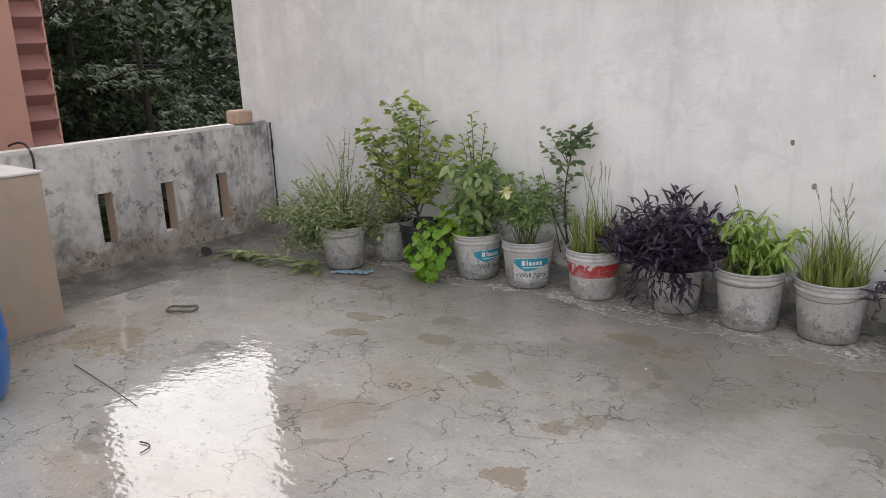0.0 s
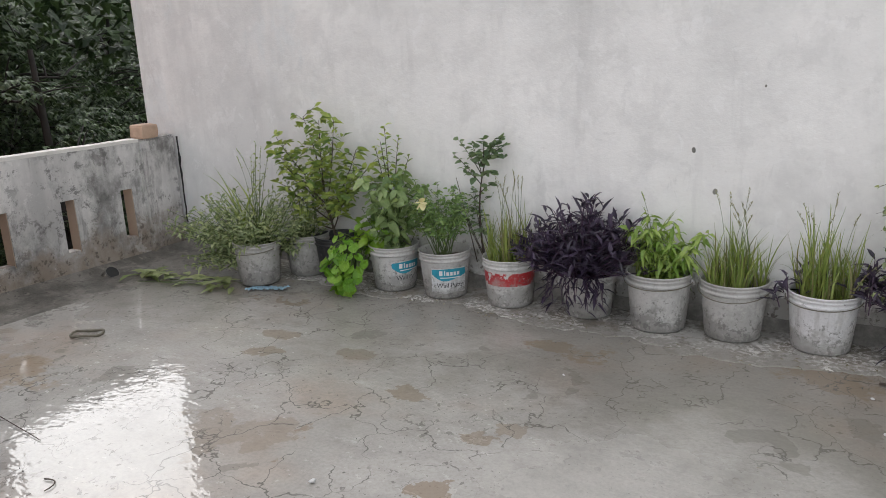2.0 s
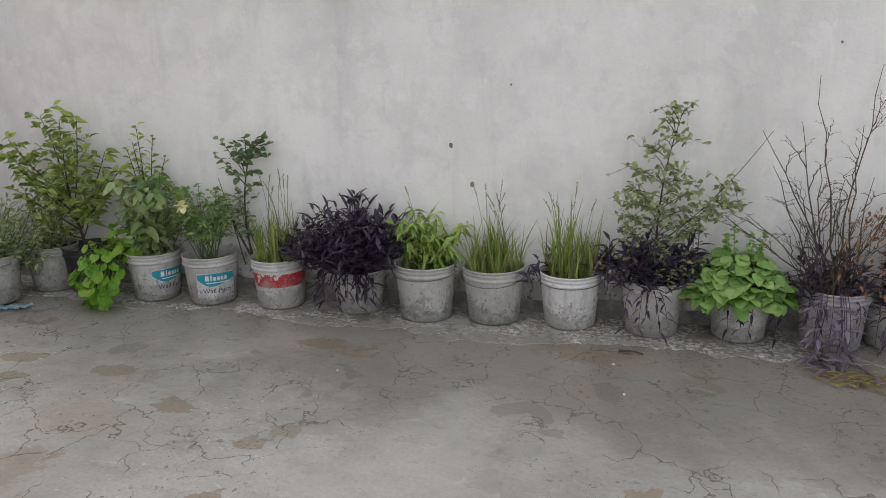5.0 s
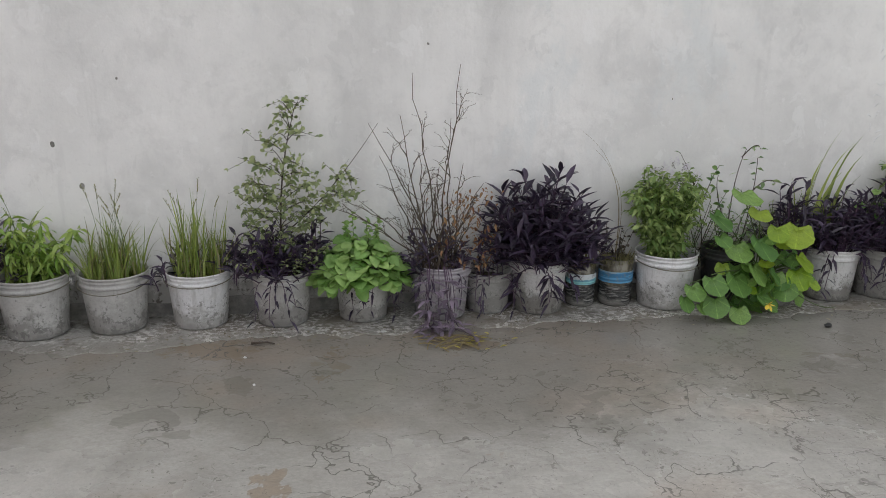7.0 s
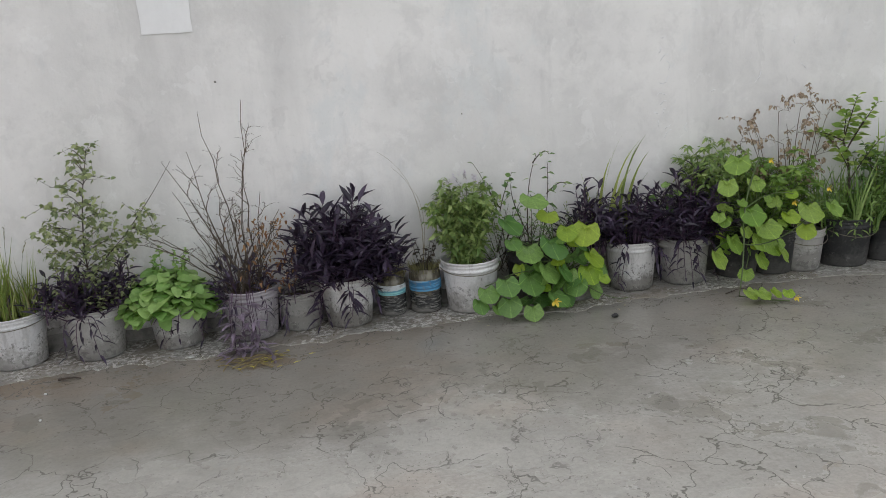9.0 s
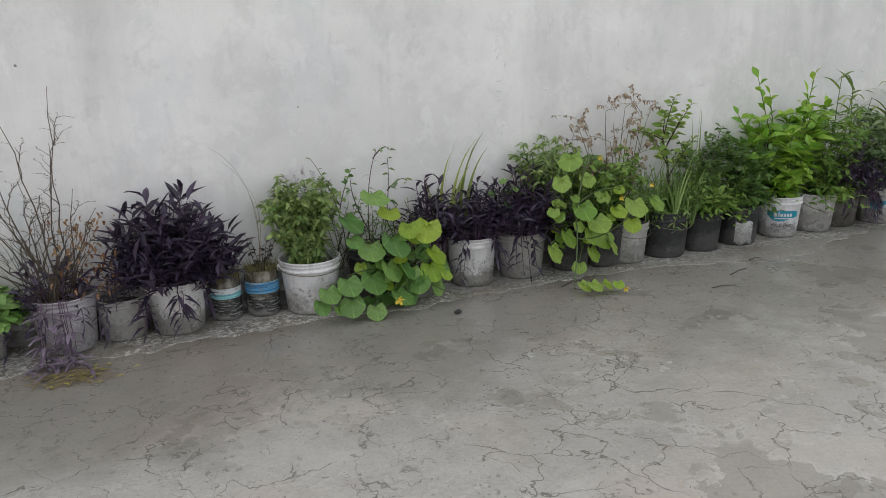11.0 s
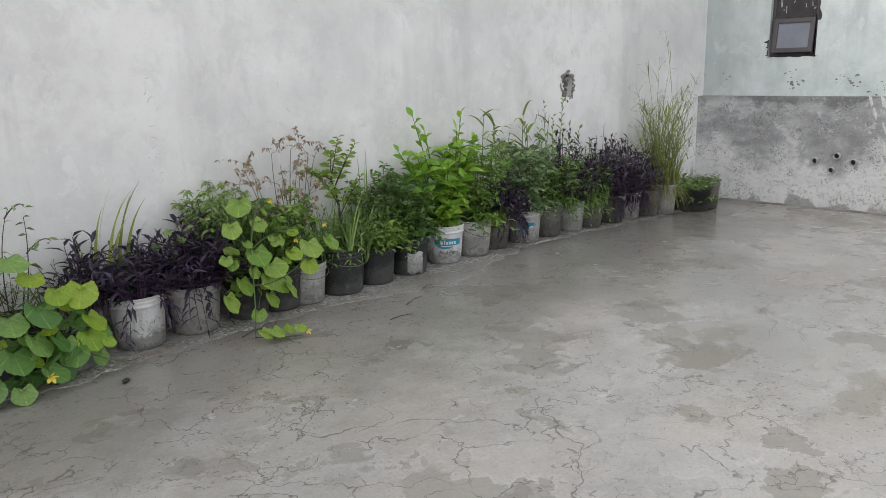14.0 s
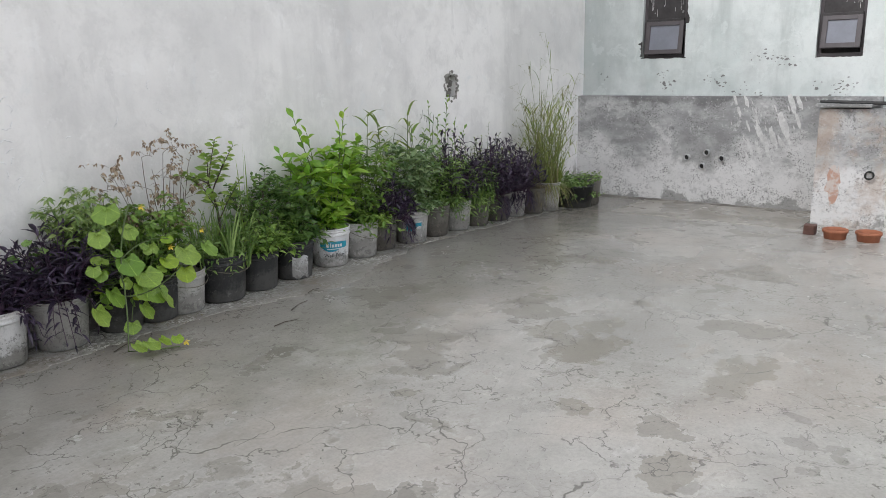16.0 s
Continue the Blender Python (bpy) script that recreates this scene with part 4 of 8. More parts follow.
# pipe stubs in the dado
for y, z in ((-1.195, 0.34), (-1.53, 0.345), (-1.345, 0.262), (-1.385, 0.395)):
    p = thing("drain_pipe", "short grey pipe stub poking out of the damp wall", "pipe", (9.105, y, z), "pipe stubs")
    prof = lathe([(0.030, -0.02), (0.030, 0.045), (0.024, 0.045), (0.024, 0.0)], 20)
    bmesh.ops.rotate(prof, cent=(0, 0, 0), matrix=Matrix.Rotation(radians(-90), 3, "Y"), verts=prof.verts)
    part("pipe_wall", prof, M_PIPE, p, soft=True)
    # black disc in place of the shade inside the stub
    hole = lathe([(0.0235, 0.0), (0.0235, 0.012)], 16)
    bmesh.ops.rotate(hole, cent=(0, 0, 0), matrix=Matrix.Rotation(radians(-90), 3, "Y"), verts=hole.verts)
    part("pipe_mouth", hole, M_BLACK, p, "black disc for the shade inside the pipe")


def flakes():
    """White scraped streaks on the dado and bare spots on the limewash above."""
    r = random.Random(11)
    bm = bmesh.new()
    strokes = ((-1.62, 0.90, 0.05), (-1.72, 0.89, 0.06), (-1.66, 0.79, 0.05), (-1.86, 0.60, 0.10), (-1.86, 0.43, 0.09), (-1.94, 0.43, 0.08), (-1.98, 0.56, 0.11), (-2.06, 0.69, 0.12), (-2.18, 0.72, 0.07), (-2.12, 0.87, 0.08), (-2.18, 0.88, 0.07), (-2.04, 0.53, 0.06), (-1.78, 0.45, 0.07), (-2.12, 0.53, 0.06), (-1.98, 0.83, 0.03), (-1.76, 0.37, 0.04), (-2.0, 0.29, 0.06), (-1.75, 0.66, 0.05), (-1.92, 0.52, 0.06), (-2.10, 0.62, 0.05))
    for i in range(60):
        y, z, L = strokes[i] if i < len(strokes) else (r.gauss(-1.95, 0.20), r.uniform(0.28, 0.88), r.uniform(0.008, 0.025))
        n, w = 18, L * r.uniform(0.20, 0.34)
        ring = []
        for k in range(n):
            f, g = 2 * math.pi * k / n, r.uniform(0.75, 1.2)
            ring.append(bm.verts.new((9.1025 - 0.00012 * i, y + w * g * math.cos(f) + 0.35 * L * math.sin(f), z + L * g * math.sin(f))))
        mid = bm.verts.new((9.1022 - 0.00012 * i, y, z))
        for k in range(n):
            bm.faces.new((mid, ring[(k + 1) % n], ring[k]))
    part_ob = part("flaked_streaks", bm, M_FLAKE)
    tagged(part_ob, "white flaked paint streaks on the grey dado", "paint flakes", kind="stuff")
    bm = bmesh.new()
    count = 0
    for cy, cz, n, s in ((-0.86, 1.14, 16, 0.05), (-0.92, 1.03, 16, 0.05), (-1.42, 1.07, 30, 0.06), (-1.85, 1.28, 26, 0.10), (-2.0, 1.24, 14, 0.05), (-2.45, 1.02, 34, 0.09), (-0.3, 1.15, 6, 0.08), (-1.7, 0.98, 18, 0.10)):
        for i in range(n):
            count += 1
            y, z, a = r.gauss(cy, s), r.gauss(cz, s * 0.5), 0.003 + 0.014 * r.random() ** 2.5
            ring = [bm.verts.new((9.2178 - 0.00008 * count, y + a * r.uniform(0.3, 1.7) * math.cos(2 * math.pi * k / 7), z + a * r.uniform(0.2, 1.2) * math.sin(2 * math.pi * k / 7))) for k in range(7)]
            bm.faces.new(ring)
    tagged(part("bare_spots", bm, M_PIPE_DARK), "dark bare spots where limewash has flaked off", "paint flakes", kind="stuff")


M_PIPE_DARK = plain("bare_plaster", (0.25, 0.25, 0.245), 0.9, 0.3, 30)
flakes()

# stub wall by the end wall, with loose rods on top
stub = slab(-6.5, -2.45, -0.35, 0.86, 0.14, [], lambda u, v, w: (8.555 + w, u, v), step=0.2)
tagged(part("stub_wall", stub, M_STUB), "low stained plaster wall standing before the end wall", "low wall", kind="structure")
patch = bmesh.new()
r9 = random.Random(3)
ring = [patch.verts.new((8.5515, -2.595 + (0.05 + r9.uniform(-0.022, 0.022)) * math.cos(2 * math.pi * k / 22), 0.26 + (0.15 + r9.uniform(-0.06, 0.06)) * math.sin(2 * math.pi * k / 22))) for k in range(22)]
patch.faces.new(ring)
tagged(part("bare_brick_patch", patch, M_RUST), "reddish patch where plaster has come off the low wall", "wall patch", kind="structure")
cap = boxes((8.50, 9.10, -2.83, -2.42, 0.875, 0.90), bevel=0.006)
tagged(part("stone_slab", rough_up(cap, 0.004, 8), M_BAND), "thin grey stone slab bridging the low wall", "slab", kind="structure")
for k, (ya, yb, xa, xb) in enumerate(((-2.44, -4.2, 8.60, 8.52), (-2.48, -4.6, 8.64, 8.60))):
    s = Shape()
    s.tube([(xa, ya, 0.915), (xb, yb, 0.872)], 0.011, 0.011, 8)
    rod = thing("iron_rod", "thin dark iron rod lying on the low wall", "rod", group="iron rods")
    s.link("bar", M_BLACK, rod)
hook = thing("drain_pipe", "short pale pipe stub in the low wall", "pipe", (8.555, -2.86, 0.335), "pipe stubs")
prof = lathe([(0.036, -0.01), (0.036, 0.04), (0.029, 0.04), (0.029, 0.0)], 20)
bmesh.ops.rotate(prof, cent=(0, 0, 0), matrix=Matrix.Rotation(radians(-90), 3, "Y"), verts=prof.verts)
part("pipe_wall", prof, M_BLACK, hook, soft=True)
part("pipe_mouth", boxes((-0.012, 0.0, -0.02, 0.02, -0.02, 0.02)), M_FLAKE, hook)

# parapet at the other end, with its slots, pier and coping
SLOTS = [(-1.339, -1.25, 0.165, 0.484), (-0.936, -0.848, 0.163, 0.484), (-0.536, -0.45, 0.16, 0.482), (-1.742, -1.653, 0.165, 0.484)]
par = slab(-9.0, -0.36, -0.35, 0.765, 0.09, SLOTS, lambda u, v, w: (-3.98 - w, u, v), step=0.3)
tagged(part("parapet", par, M_PARAPET), "mouldy white plaster parapet with narrow upright slots", "parapet", kind="structure")
tops = slab(-9.0, -0.36, 0.765, 0.785, 0.10, [], lambda u, v, w: (-3.976 - w, u, v), step=0.12)
for v in tops.verts:
    v.co.x += 0.004 * noise.noise(v.co * 9)
    v.co.z += 0.003 * noise.noise(v.co * 5)
tagged(part("coping", tops, M_CREAM), "pale cement coping along the parapet", "coping", kind="structure")
# tan inner cheeks of the slots
for k, (a, b, z0, z1) in enumerate(SLOTS):
    tagged(part("slot_lining", boxes((-4.068, -3.983, b - 0.006, b - 0.002, z0, z1)), M_TAN), "tan painted cheek of a parapet slot", "slot lining", kind="structure")
    tagged(part("slot_sill", boxes((-4.068, -3.985, a, b - 0.006, z0, z0 + 0.012), bevel=0.002), M_PARAPET), "pale sill of a parapet slot", "slot sill", kind="structure")
pier = bmesh.new()
pv = [pier.verts.new((x, y, z)) for z in (-0.35, 0.775) for x, y in ((-4.21, -0.37), (-3.965, -0.37), (-4.065, -0.010), (-4.21, -0.010))]
for q in ((3, 2, 1, 0), (4, 5, 6, 7), (0, 1, 5, 4), (1, 2, 6, 5), (2, 3, 7, 6), (3, 0, 4, 7)):
    pier.faces.new([pv[i] for i in q])
bmesh.ops.bevel(pier, geom=pier.edges[:], offset=0.012, segments=2, affect="EDGES")
bmesh.ops.subdivide_edges(pier, edges=pier.edges, cuts=2)
tagged(part("parapet_pier", rough_up(pier, 0.005, 4), M_PARAPET), "stained plaster pier where the parapet meets the wall", "pier", kind="structure")
gap = bmesh.new()
prev = None
for k in range(30):
    z = 0.16 + 0.6 * k / 29
    w = 0.007 + 0.014 * abs(noise.noise(Vector((0, 0, z * 24))))
    c = -4.050 + 0.008 * noise.noise(Vector((3, 0, z * 17)))
    pair = [gap.verts.new((c + s * w, -0.003, z)) for s in (-1, 1)]
    if prev:
        gap.faces.new((prev[0], prev[1], pair[1], pair[0]))
    prev = pair
tagged(part("wall_crack", gap, M_SOOT), "black open crack between pier and wall", "crack", kind="structure")
lump = boxes((-4.115, -3.985, -0.32, -0.19, 0.775, 0.868), bevel=0.016)
bmesh.ops.subdivide_edges(lump, edges=lump.edges, cuts=1)
block = tagged(part("cement_block", rough_up(lump, 0.007, 14), M_PEACH), "peach-coloured cement block sitting on the pier", "block")

# tan block wall and the floor gutter beside it
tan = boxes((-3.975, -3.29, -3.6, -1.922, -0.35, 0.75), bevel=0.01)
tagged(part("low_wall", tan, M_TAN), "tan painted low wall running to the parapet", "low wall", kind="structure")
# thin pale layer puts the skylight on the tan top into its colour
tagged(part("low_wall_lit_top", boxes((-3.974, -3.276, -3.61, -1.915, 0.75, 0.760), bevel=0.003), M_CREAM), "top of the tan low wall, coloured pale for the light on it", "coping", kind="structure")


def strip(name, label, material, edge, far_edge, x0, x1, h, step, wob):
    """A thin raised crust of mortar on the floor with an uneven front edge."""
    bm = bmesh.new()
    prev = None
    n = int((x1 - x0) / step)
    for i in range(n + 1):
        x = x0 + (x1 - x0) * i / n
        z = floor_z(x)
        y = edge - 0.22 * math.exp(-(((x - 4.75) / 0.55) ** 2)) - 0.10 * math.exp(-(((x + 0.5) / 0.5) ** 2)) + wob * (noise.noise(Vector((x * 2.1, 3, 0))) + 0.5 * noise.noise(Vector((x * 9, 7, 0))) + 0.35 * noise.noise(Vector((x * 25, 9, 0))))
        row = [bm.verts.new(p) for p in ((x, y, z - 0.01), (x, y + 0.012, z + h * (0.7 + 0.6 * noise.noise(Vector((x * 14, 0, 0))))), (x, y + 0.06, z + h * (1 + 0.5 * noise.noise(Vector((x * 11, 5, 0))))), (x, far_edge, z + h * 0.9), (x, far_edge, z - 0.01))]
        if prev:
            for a in range(4):
                bm.faces.new((prev[a], row[a], row[a + 1], prev[a + 1]))
        prev = row
    bmesh.ops.recalc_face_normals(bm, faces=bm.faces)
    tagged(part(name, bm, material), label, "mortar edge", kind="structure")


strip("mortar_strip", "rough limy mortar strip under the row of buckets", M_LIME, -0.36, -0.01, -3.3, 8.3, 0.005, 0.025, 0.09)


def fillet():
    """The rounded mortar haunch where wall and floor meet."""
    bm = bmesh.new()
    prev = None
    for i in range(280):
        x = -3.95 + 13.0 * i / 279
        z, r = floor_z(x), 0.055 + 0.02 * noise.noise(Vector((x * 3, 0, 0)))
        row = [bm.verts.new(p) for p in ((x, -r, z - 0.005), (x, -r * 0.5, z + r * 0.35), (x, -r * 0.25, z + r * 0.8), (x, 0.004, z + r * 1.3))]
        if prev:
            for a in range(3):
                bm.faces.new((prev[a], row[a], row[a + 1], prev[a + 1]))
        prev = row
    bmesh.ops.recalc_face_normals(bm, faces=bm.faces)
    tagged(part("mortar_fillet", bm, M_MORTAR), "dark damp mortar fillet at the foot of the wall", "mortar edge", kind="structure")


fillet()


def gutter():
    """The shallow cement apron along the parapet."""
    bm = bmesh.new()
    prev = None
    for i in range(40):
        y = -1.95 + 1.9 * i / 39
        w = 0.42 + 0.55 * max(0.0, (y + 0.95)) + 0.03 * noise.noise(Vector((0, y * 5, 0)))
        row = [bm.verts.new(p) for p in ((-3.99, y, 0.055), (-3.93, y, 0.022), (-3.98 + w * 0.6, y, 0.010), (-3.98 + w, y, -0.002))]
        if prev:
            for a in range(3):
                bm.faces.new((prev[a], prev[a + 1], row[a + 1], row[a]))
        prev = row
    bmesh.ops.recalc_face_normals(bm, faces=bm.faces)
    tagged(part("cement_apron", bm, M_APRON, soft=True), "damp dark cement apron at the foot of the parapet", "apron", kind="structure")


M_APRON = Mat("damp_cement", 0.55)
_c = M_APRON.mix(M_APRON.step(M_APRON.noise(3.5, 8, 0.72), 0.38, 0.62), (0.24, 0.225, 0.20), (0.105, 0.098, 0.085))
_c = M_APRON.mix(M_APRON.step(M_APRON.noise(11, 7, 0.75), 0.55, 0.64, 0, 0.6), _c, (0.34, 0.315, 0.275))
_c = M_APRON.mix(M_APRON.step(M_APRON.noise(30, 5, 0.7), 0.56, 0.64, 0, 0.7), _c, (0.06, 0.055, 0.048))
M_APRON = M_APRON.done(_c, None, M_APRON.bump(M_APRON.noise(18, 6, 0.7), 0.7, 0.012))
gutter()
hole = thing("drain_hole", "small dark drain pipe mouth in the cement apron", "drain", (-3.83, -0.79, 0.015))
prof = lathe([(0.044, -0.04), (0.044, 0.04), (0.040, 0.04), (0.040, -0.03)], 20)
bmesh.ops.rotate(prof, cent=(0, 0, 0), matrix=Matrix.Rotation(radians(52), 3, "Y"), verts=prof.verts)
part("pipe_wall", prof, M_APRON, hole, soft=True)
# the drain's dark inside is likewise a black disc, shade put into colour
bm = lathe([(0.0395, 0.01), (0.0395, 0.036)], 16)
bmesh.ops.rotate(bm, cent=(0, 0, 0), matrix=Matrix.Rotation(radians(52), 3, "Y"), verts=bm.verts)
part("pipe_mouth", bm, M_BLACK, hole)

kerb = bmesh.new()
prev = None
for i in range(60):
    y = -0.02 - 2.8 * i / 59
    d = 0.035 + 0.015 * noise.noise(Vector((0, y * 3, 1)))
    row = [kerb.verts.new(q) for q in ((9.105 - d, y, -0.13), (9.105 - d * 0.8, y, -0.113), (9.11, y, -0.098 + 0.012 * noise.noise(Vector((0, y * 6, 4)))))]
    if prev:
        for k in range(2):
            kerb.faces.new((prev[k], row[k], row[k + 1], prev[k + 1]))
    prev = row
bmesh.ops.recalc_face_normals(kerb, faces=kerb.faces)
tagged(part("mortar_fillet", kerb, M_APRON, soft=True), "dark damp mortar fillet at the foot of the end wall", "mortar edge", kind="structure")



def screed():
    """A thin damp screed laid along the foot of the end wall."""
    bm = bmesh.new()
    prev = None
    for i in range(48):
        y = -0.78 - 1.64 * i / 47
        x0 = 8.225 + 0.03 * noise.noise(Vector((0, y * 2.3, 2))) + 0.012 * noise.noise(Vector((0, y * 11, 5)))
        row = [bm.verts.new((x, y, floor_z(x) + h)) for x, h in ((x0, -0.004), (x0 + 0.008, 0.0035), (8.5, 0.005), (8.8, 0.005), (9.09, 0.006))]
        if prev:
            for k in range(4):
                bm.faces.new((prev[k], row[k], row[k + 1], prev[k + 1]))
        prev = row
    bmesh.ops.recalc_face_normals(bm, faces=bm.faces)
    m = Mat("damp_screed", 0.3)
    c = m.mix(m.step(m.noise(2.2, 7, 0.65, m.scaled((2.2, 1, 1))), 0.40, 0.62), (0.37, 0.35, 0.315), (0.25, 0.23, 0.195))
    c = m.mix(m.step(m.noise(9, 6, 0.7, m.scaled((2, 0.7, 1))), 0.54, 0.62, 0, 0.6), c, (0.17, 0.158, 0.135))
    m.done(c, m.step(m.noise(3, 4), 0.35, 0.65, 0.16, 0.42), m.bump(m.noise(16, 5, 0.6), 0.25, 0.005))
    tagged(part("cement_screed", bm, m.m), "thin damp brown-grey screed before the end wall", "screed", kind="structure")


screed()

# pale repaired patch high on the long wall
repair = rough_up(sheet_grid(0.725, 0.948, 1.432, 1.62, 12), 0.003, 14)
tagged(part("plaster_patch", repair, M_WHITEWASH), "pale repaired plaster patch high on the wall", "wall patch", kind="structure")

# cement edging at the foot of the tan wall
edge = boxes((-3.292, -3.265, -3.6, -1.895, -0.01, 0.016), (-3.975, -3.292, -1.924, -1.895, -0.01, 0.016), bevel=0.005)
tagged(part("mortar_edging", rough_up(edge, 0.004, 12), M_LIME), "pale cement edging at the foot of the tan wall", "mortar edge", kind="structure")

# plain parapet that closes the terrace behind
tagged(part("parapet_south", boxes((-4.13, 9.47, -9.15, -9.0, -0.35, 0.9)), M_PARAPET), "plain plaster parapet closing the terrace", "parapet", kind="structure")


def neighbour():
    """The pink building corner with louvred fins, beyond the parapet."""
    b = thing("neighbour_building", "pink painted neighbouring building with stacked louvre fins", "building", (-5.40, -0.855, -4.0))
    part("wall", boxes((-2.5, -0.16, -6.0, -0.01, 0.0, 9.2)), M_PINK, b)
    part("column", boxes((-0.16, 0.12, -0.75, -0.235, 0.0, 9.2), bevel=0.012), M_PINK, b)
    fin = bmesh.new()
    prof = ((-0.17, -0.078), (-0.045, -0.078), (0.05, -0.004), (0.05, 0.004), (-0.045, 0.0985), (-0.17, 0.0985))
    ends = [[fin.verts.new((x, y, z)) for x, z in prof] for y in (-0.235, 0.0)]
    fin.faces.new(ends[0])
    fin.faces.new(ends[1][::-1])
    for k in range(6):
        j = (k + 1) % 6
        fin.faces.new((ends[0][k], ends[1][k], ends[1][j], ends[0][j]))
    bmesh.ops.recalc_face_normals(fin, faces=fin.faces)
    me = bpy.data.meshes.new("louvre_fin")
    fin.to_mesh(me)
    fin.free()
    me.materials.append(M_PINKD)
    part("end_plate", boxes((-0.17, 0.030, -0.002, 0.012, 2.9, 9.2)), M_PINK, b)
    for k in range(34):
        ob = part("louvre_fin", me, None, b)
        ob.location = (0, 0, 3.07 + 0.1765 * k)


neighbour()


# ---- buckets ----
R0, R1, BH = 0.112, 0.1335, 0.245


def bucket_radius(z):
    return R0 + (R1 - R0) * z / BH


def bucket_meshes():
    """The tapered wall and the ribbed collar above it."""
    p = [(R0 - 0.006, 0.0), (R0, 0.005), (R0, 0.012)]
    for k in range(1, 7):
        z = 0.012 + 0.182 * k / 6
        p.append((bucket_radius(z), z))
    p += [(bucket_radius(0.196), 0.196), (bucket_radius(0.196) - 0.003, 0.196), (R0 - 0.003, 0.06)]
    q = [(bucket_radius(0.193) - 0.0025, 0.193), (bucket_radius(0.195), 0.194)]
    for z, out, deep in ((0.2025, 0.0065, 0.0055), (0.224, 0.0028, 0.0030)):
        r = bucket_radius(z)
        q += [(r + 0.001, z - deep - 0.001), (r + out * 0.8, z - deep), (r + out, z - deep * 0.5), (r + out, z + deep * 0.5), (r + out * 0.7, z + deep), (r + 0.0005, z + deep + 0.0015)]
    q += [(R1, BH - 0.010), (R1 + 0.004, BH - 0.008), (R1 + 0.005, BH - 0.003), (R1 + 0.003, BH), (R1 - 0.001, BH - 0.001), (R1 - 0.003, BH - 0.012), (bucket_radius(0.166) - 0.004, 0.166)]
    out = []
    for name, prof, cap in (("body", p, True), ("rim", q, False)):
        me = bpy.data.meshes.new(name)
        bm = lathe(prof, 44, cap)
        bm.to_mesh(me)
        bm.free()
        smooth(me)
        out.append(me)
    return out


BODY = {}


def soil_mesh(r, z, name="soil"):
    bm = bmesh.new()
    c = bm.verts.new((0, 0, z + 0.012))
    rings = []
    for f in (0.35, 0.7, 1.0):
        rings.append([bm.verts.new((r * f * math.cos(2 * math.pi * k / 24), r * f * math.sin(2 * math.pi * k / 24), z + (1 - f) * 0.012 + 0.008 * noise.noise(Vector((f * 3, k, z * 50))))) for k in range(24)])
    for k in range(24):
        bm.faces.new((c, rings[0][k], rings[0][(k + 1) % 24]))
        for a, b in zip(rings, rings[1:]):
            bm.faces.new((a[k], b[k], b[(k + 1) % 24], a[(k + 1) % 24]))
    return bm


def wrap(bm, off, turn):
    """Bends flat x, z shapes round a bucket that faces turn (radians)."""
    for v in bm.verts:
        r = bucket_radius(v.co.z) + off
        w = turn + v.co.x / r
        v.co = Vector((r * math.cos(w), r * math.sin(w), v.co.z))
    bmesh.ops.recalc_face_normals(bm, faces=bm.faces)
    return bm


def sheet(u0, u1, lo, hi, n=18):
    bm = bmesh.new()
    prev = None
    for i in range(n + 1):
        u = u0 + (u1 - u0) * i / n
        row = [bm.verts.new((u, 0, lo(u) + (hi(u) - lo(u)) * k / 3)) for k in range(4)]
        if prev:
            for k in range(3):
                bm.faces.new((prev[k], row[k], row[k + 1], prev[k + 1]))
        prev = row
    return bm


def words(text, size, x, z):
    """Flat letters in the x, z plane, centred at x with their foot at z."""
    cu = bpy.data.curves.new("words", "FONT")
    cu.body, cu.size, cu.align_x = text, size, "CENTER"
    ob = bpy.data.objects.new("words", cu)
    me = ob.to_mesh()
    bm = bmesh.new()
    bm.from_mesh(me)
    ob.to_mesh_clear()
    bpy.data.objects.remove(ob)
    for v in bm.verts:
        v.co = Vector((v.co.x + x, 0, v.co.y + z))
    return bm


def putty_label(b, turn, worn=False):
    """White print with a teal wave, plain bars for the maker's name, and the words below."""
    lab = part("label", wrap(sheet(-0.098, 0.098, lambda u: 0.034 + 0.004 * math.sin(u * 50), lambda u: 0.168), 0.0012, turn), M_LABEL if not worn else M_WORN, b, "white printed label, scuffed with cement")
    part("wave", wrap(sheet(-0.095, 0.095, lambda u: 0.103 + 0.030 * (u / 0.095) ** 2 + 0.006 * math.sin(u * 40), lambda u: 0.166 - 0.006 * (u / 0.095) ** 2), 0.0024, turn), M_TEAL, lab, "teal wave across the label")
    bars = bmesh.new()
    for k, (u, w, h) in enumerate(((-0.046, 0.018, 0.026), (-0.026, 0.006, 0.028), (-0.010, 0.015, 0.019), (0.009, 0.013, 0.019), (0.027, 0.013, 0.019), (0.046, 0.015, 0.019))):
        box(bars, u - w / 2, u + w / 2, 0, 0.0006, 0.130, 0.130 + h)
    part("mark", wrap(bars, 0.0034, turn), M_PAPER, lab, "white bars in place of the maker's mark")
    part("line", wrap(sheet(-0.05, 0.06, lambda u: 0.116, lambda u: 0.121, 10), 0.0034, turn), M_PAPER, lab)
    part("lettering", wrap(words("Wall Putty", 0.034, 0.004, 0.066), 0.0026, turn), M_INK, lab, "dark words Wall Putty")


M_LABEL = bucket_plastic("scuffed_label", (0.62, 0.63, 0.64), (0.36, 0.355, 0.34), 0.2)
M_WORN = bucket_plastic("worn_label", (0.62, 0.63, 0.64), (0.33, 0.325, 0.31), 0.55)
BUCKETS = "buckets along the wall"


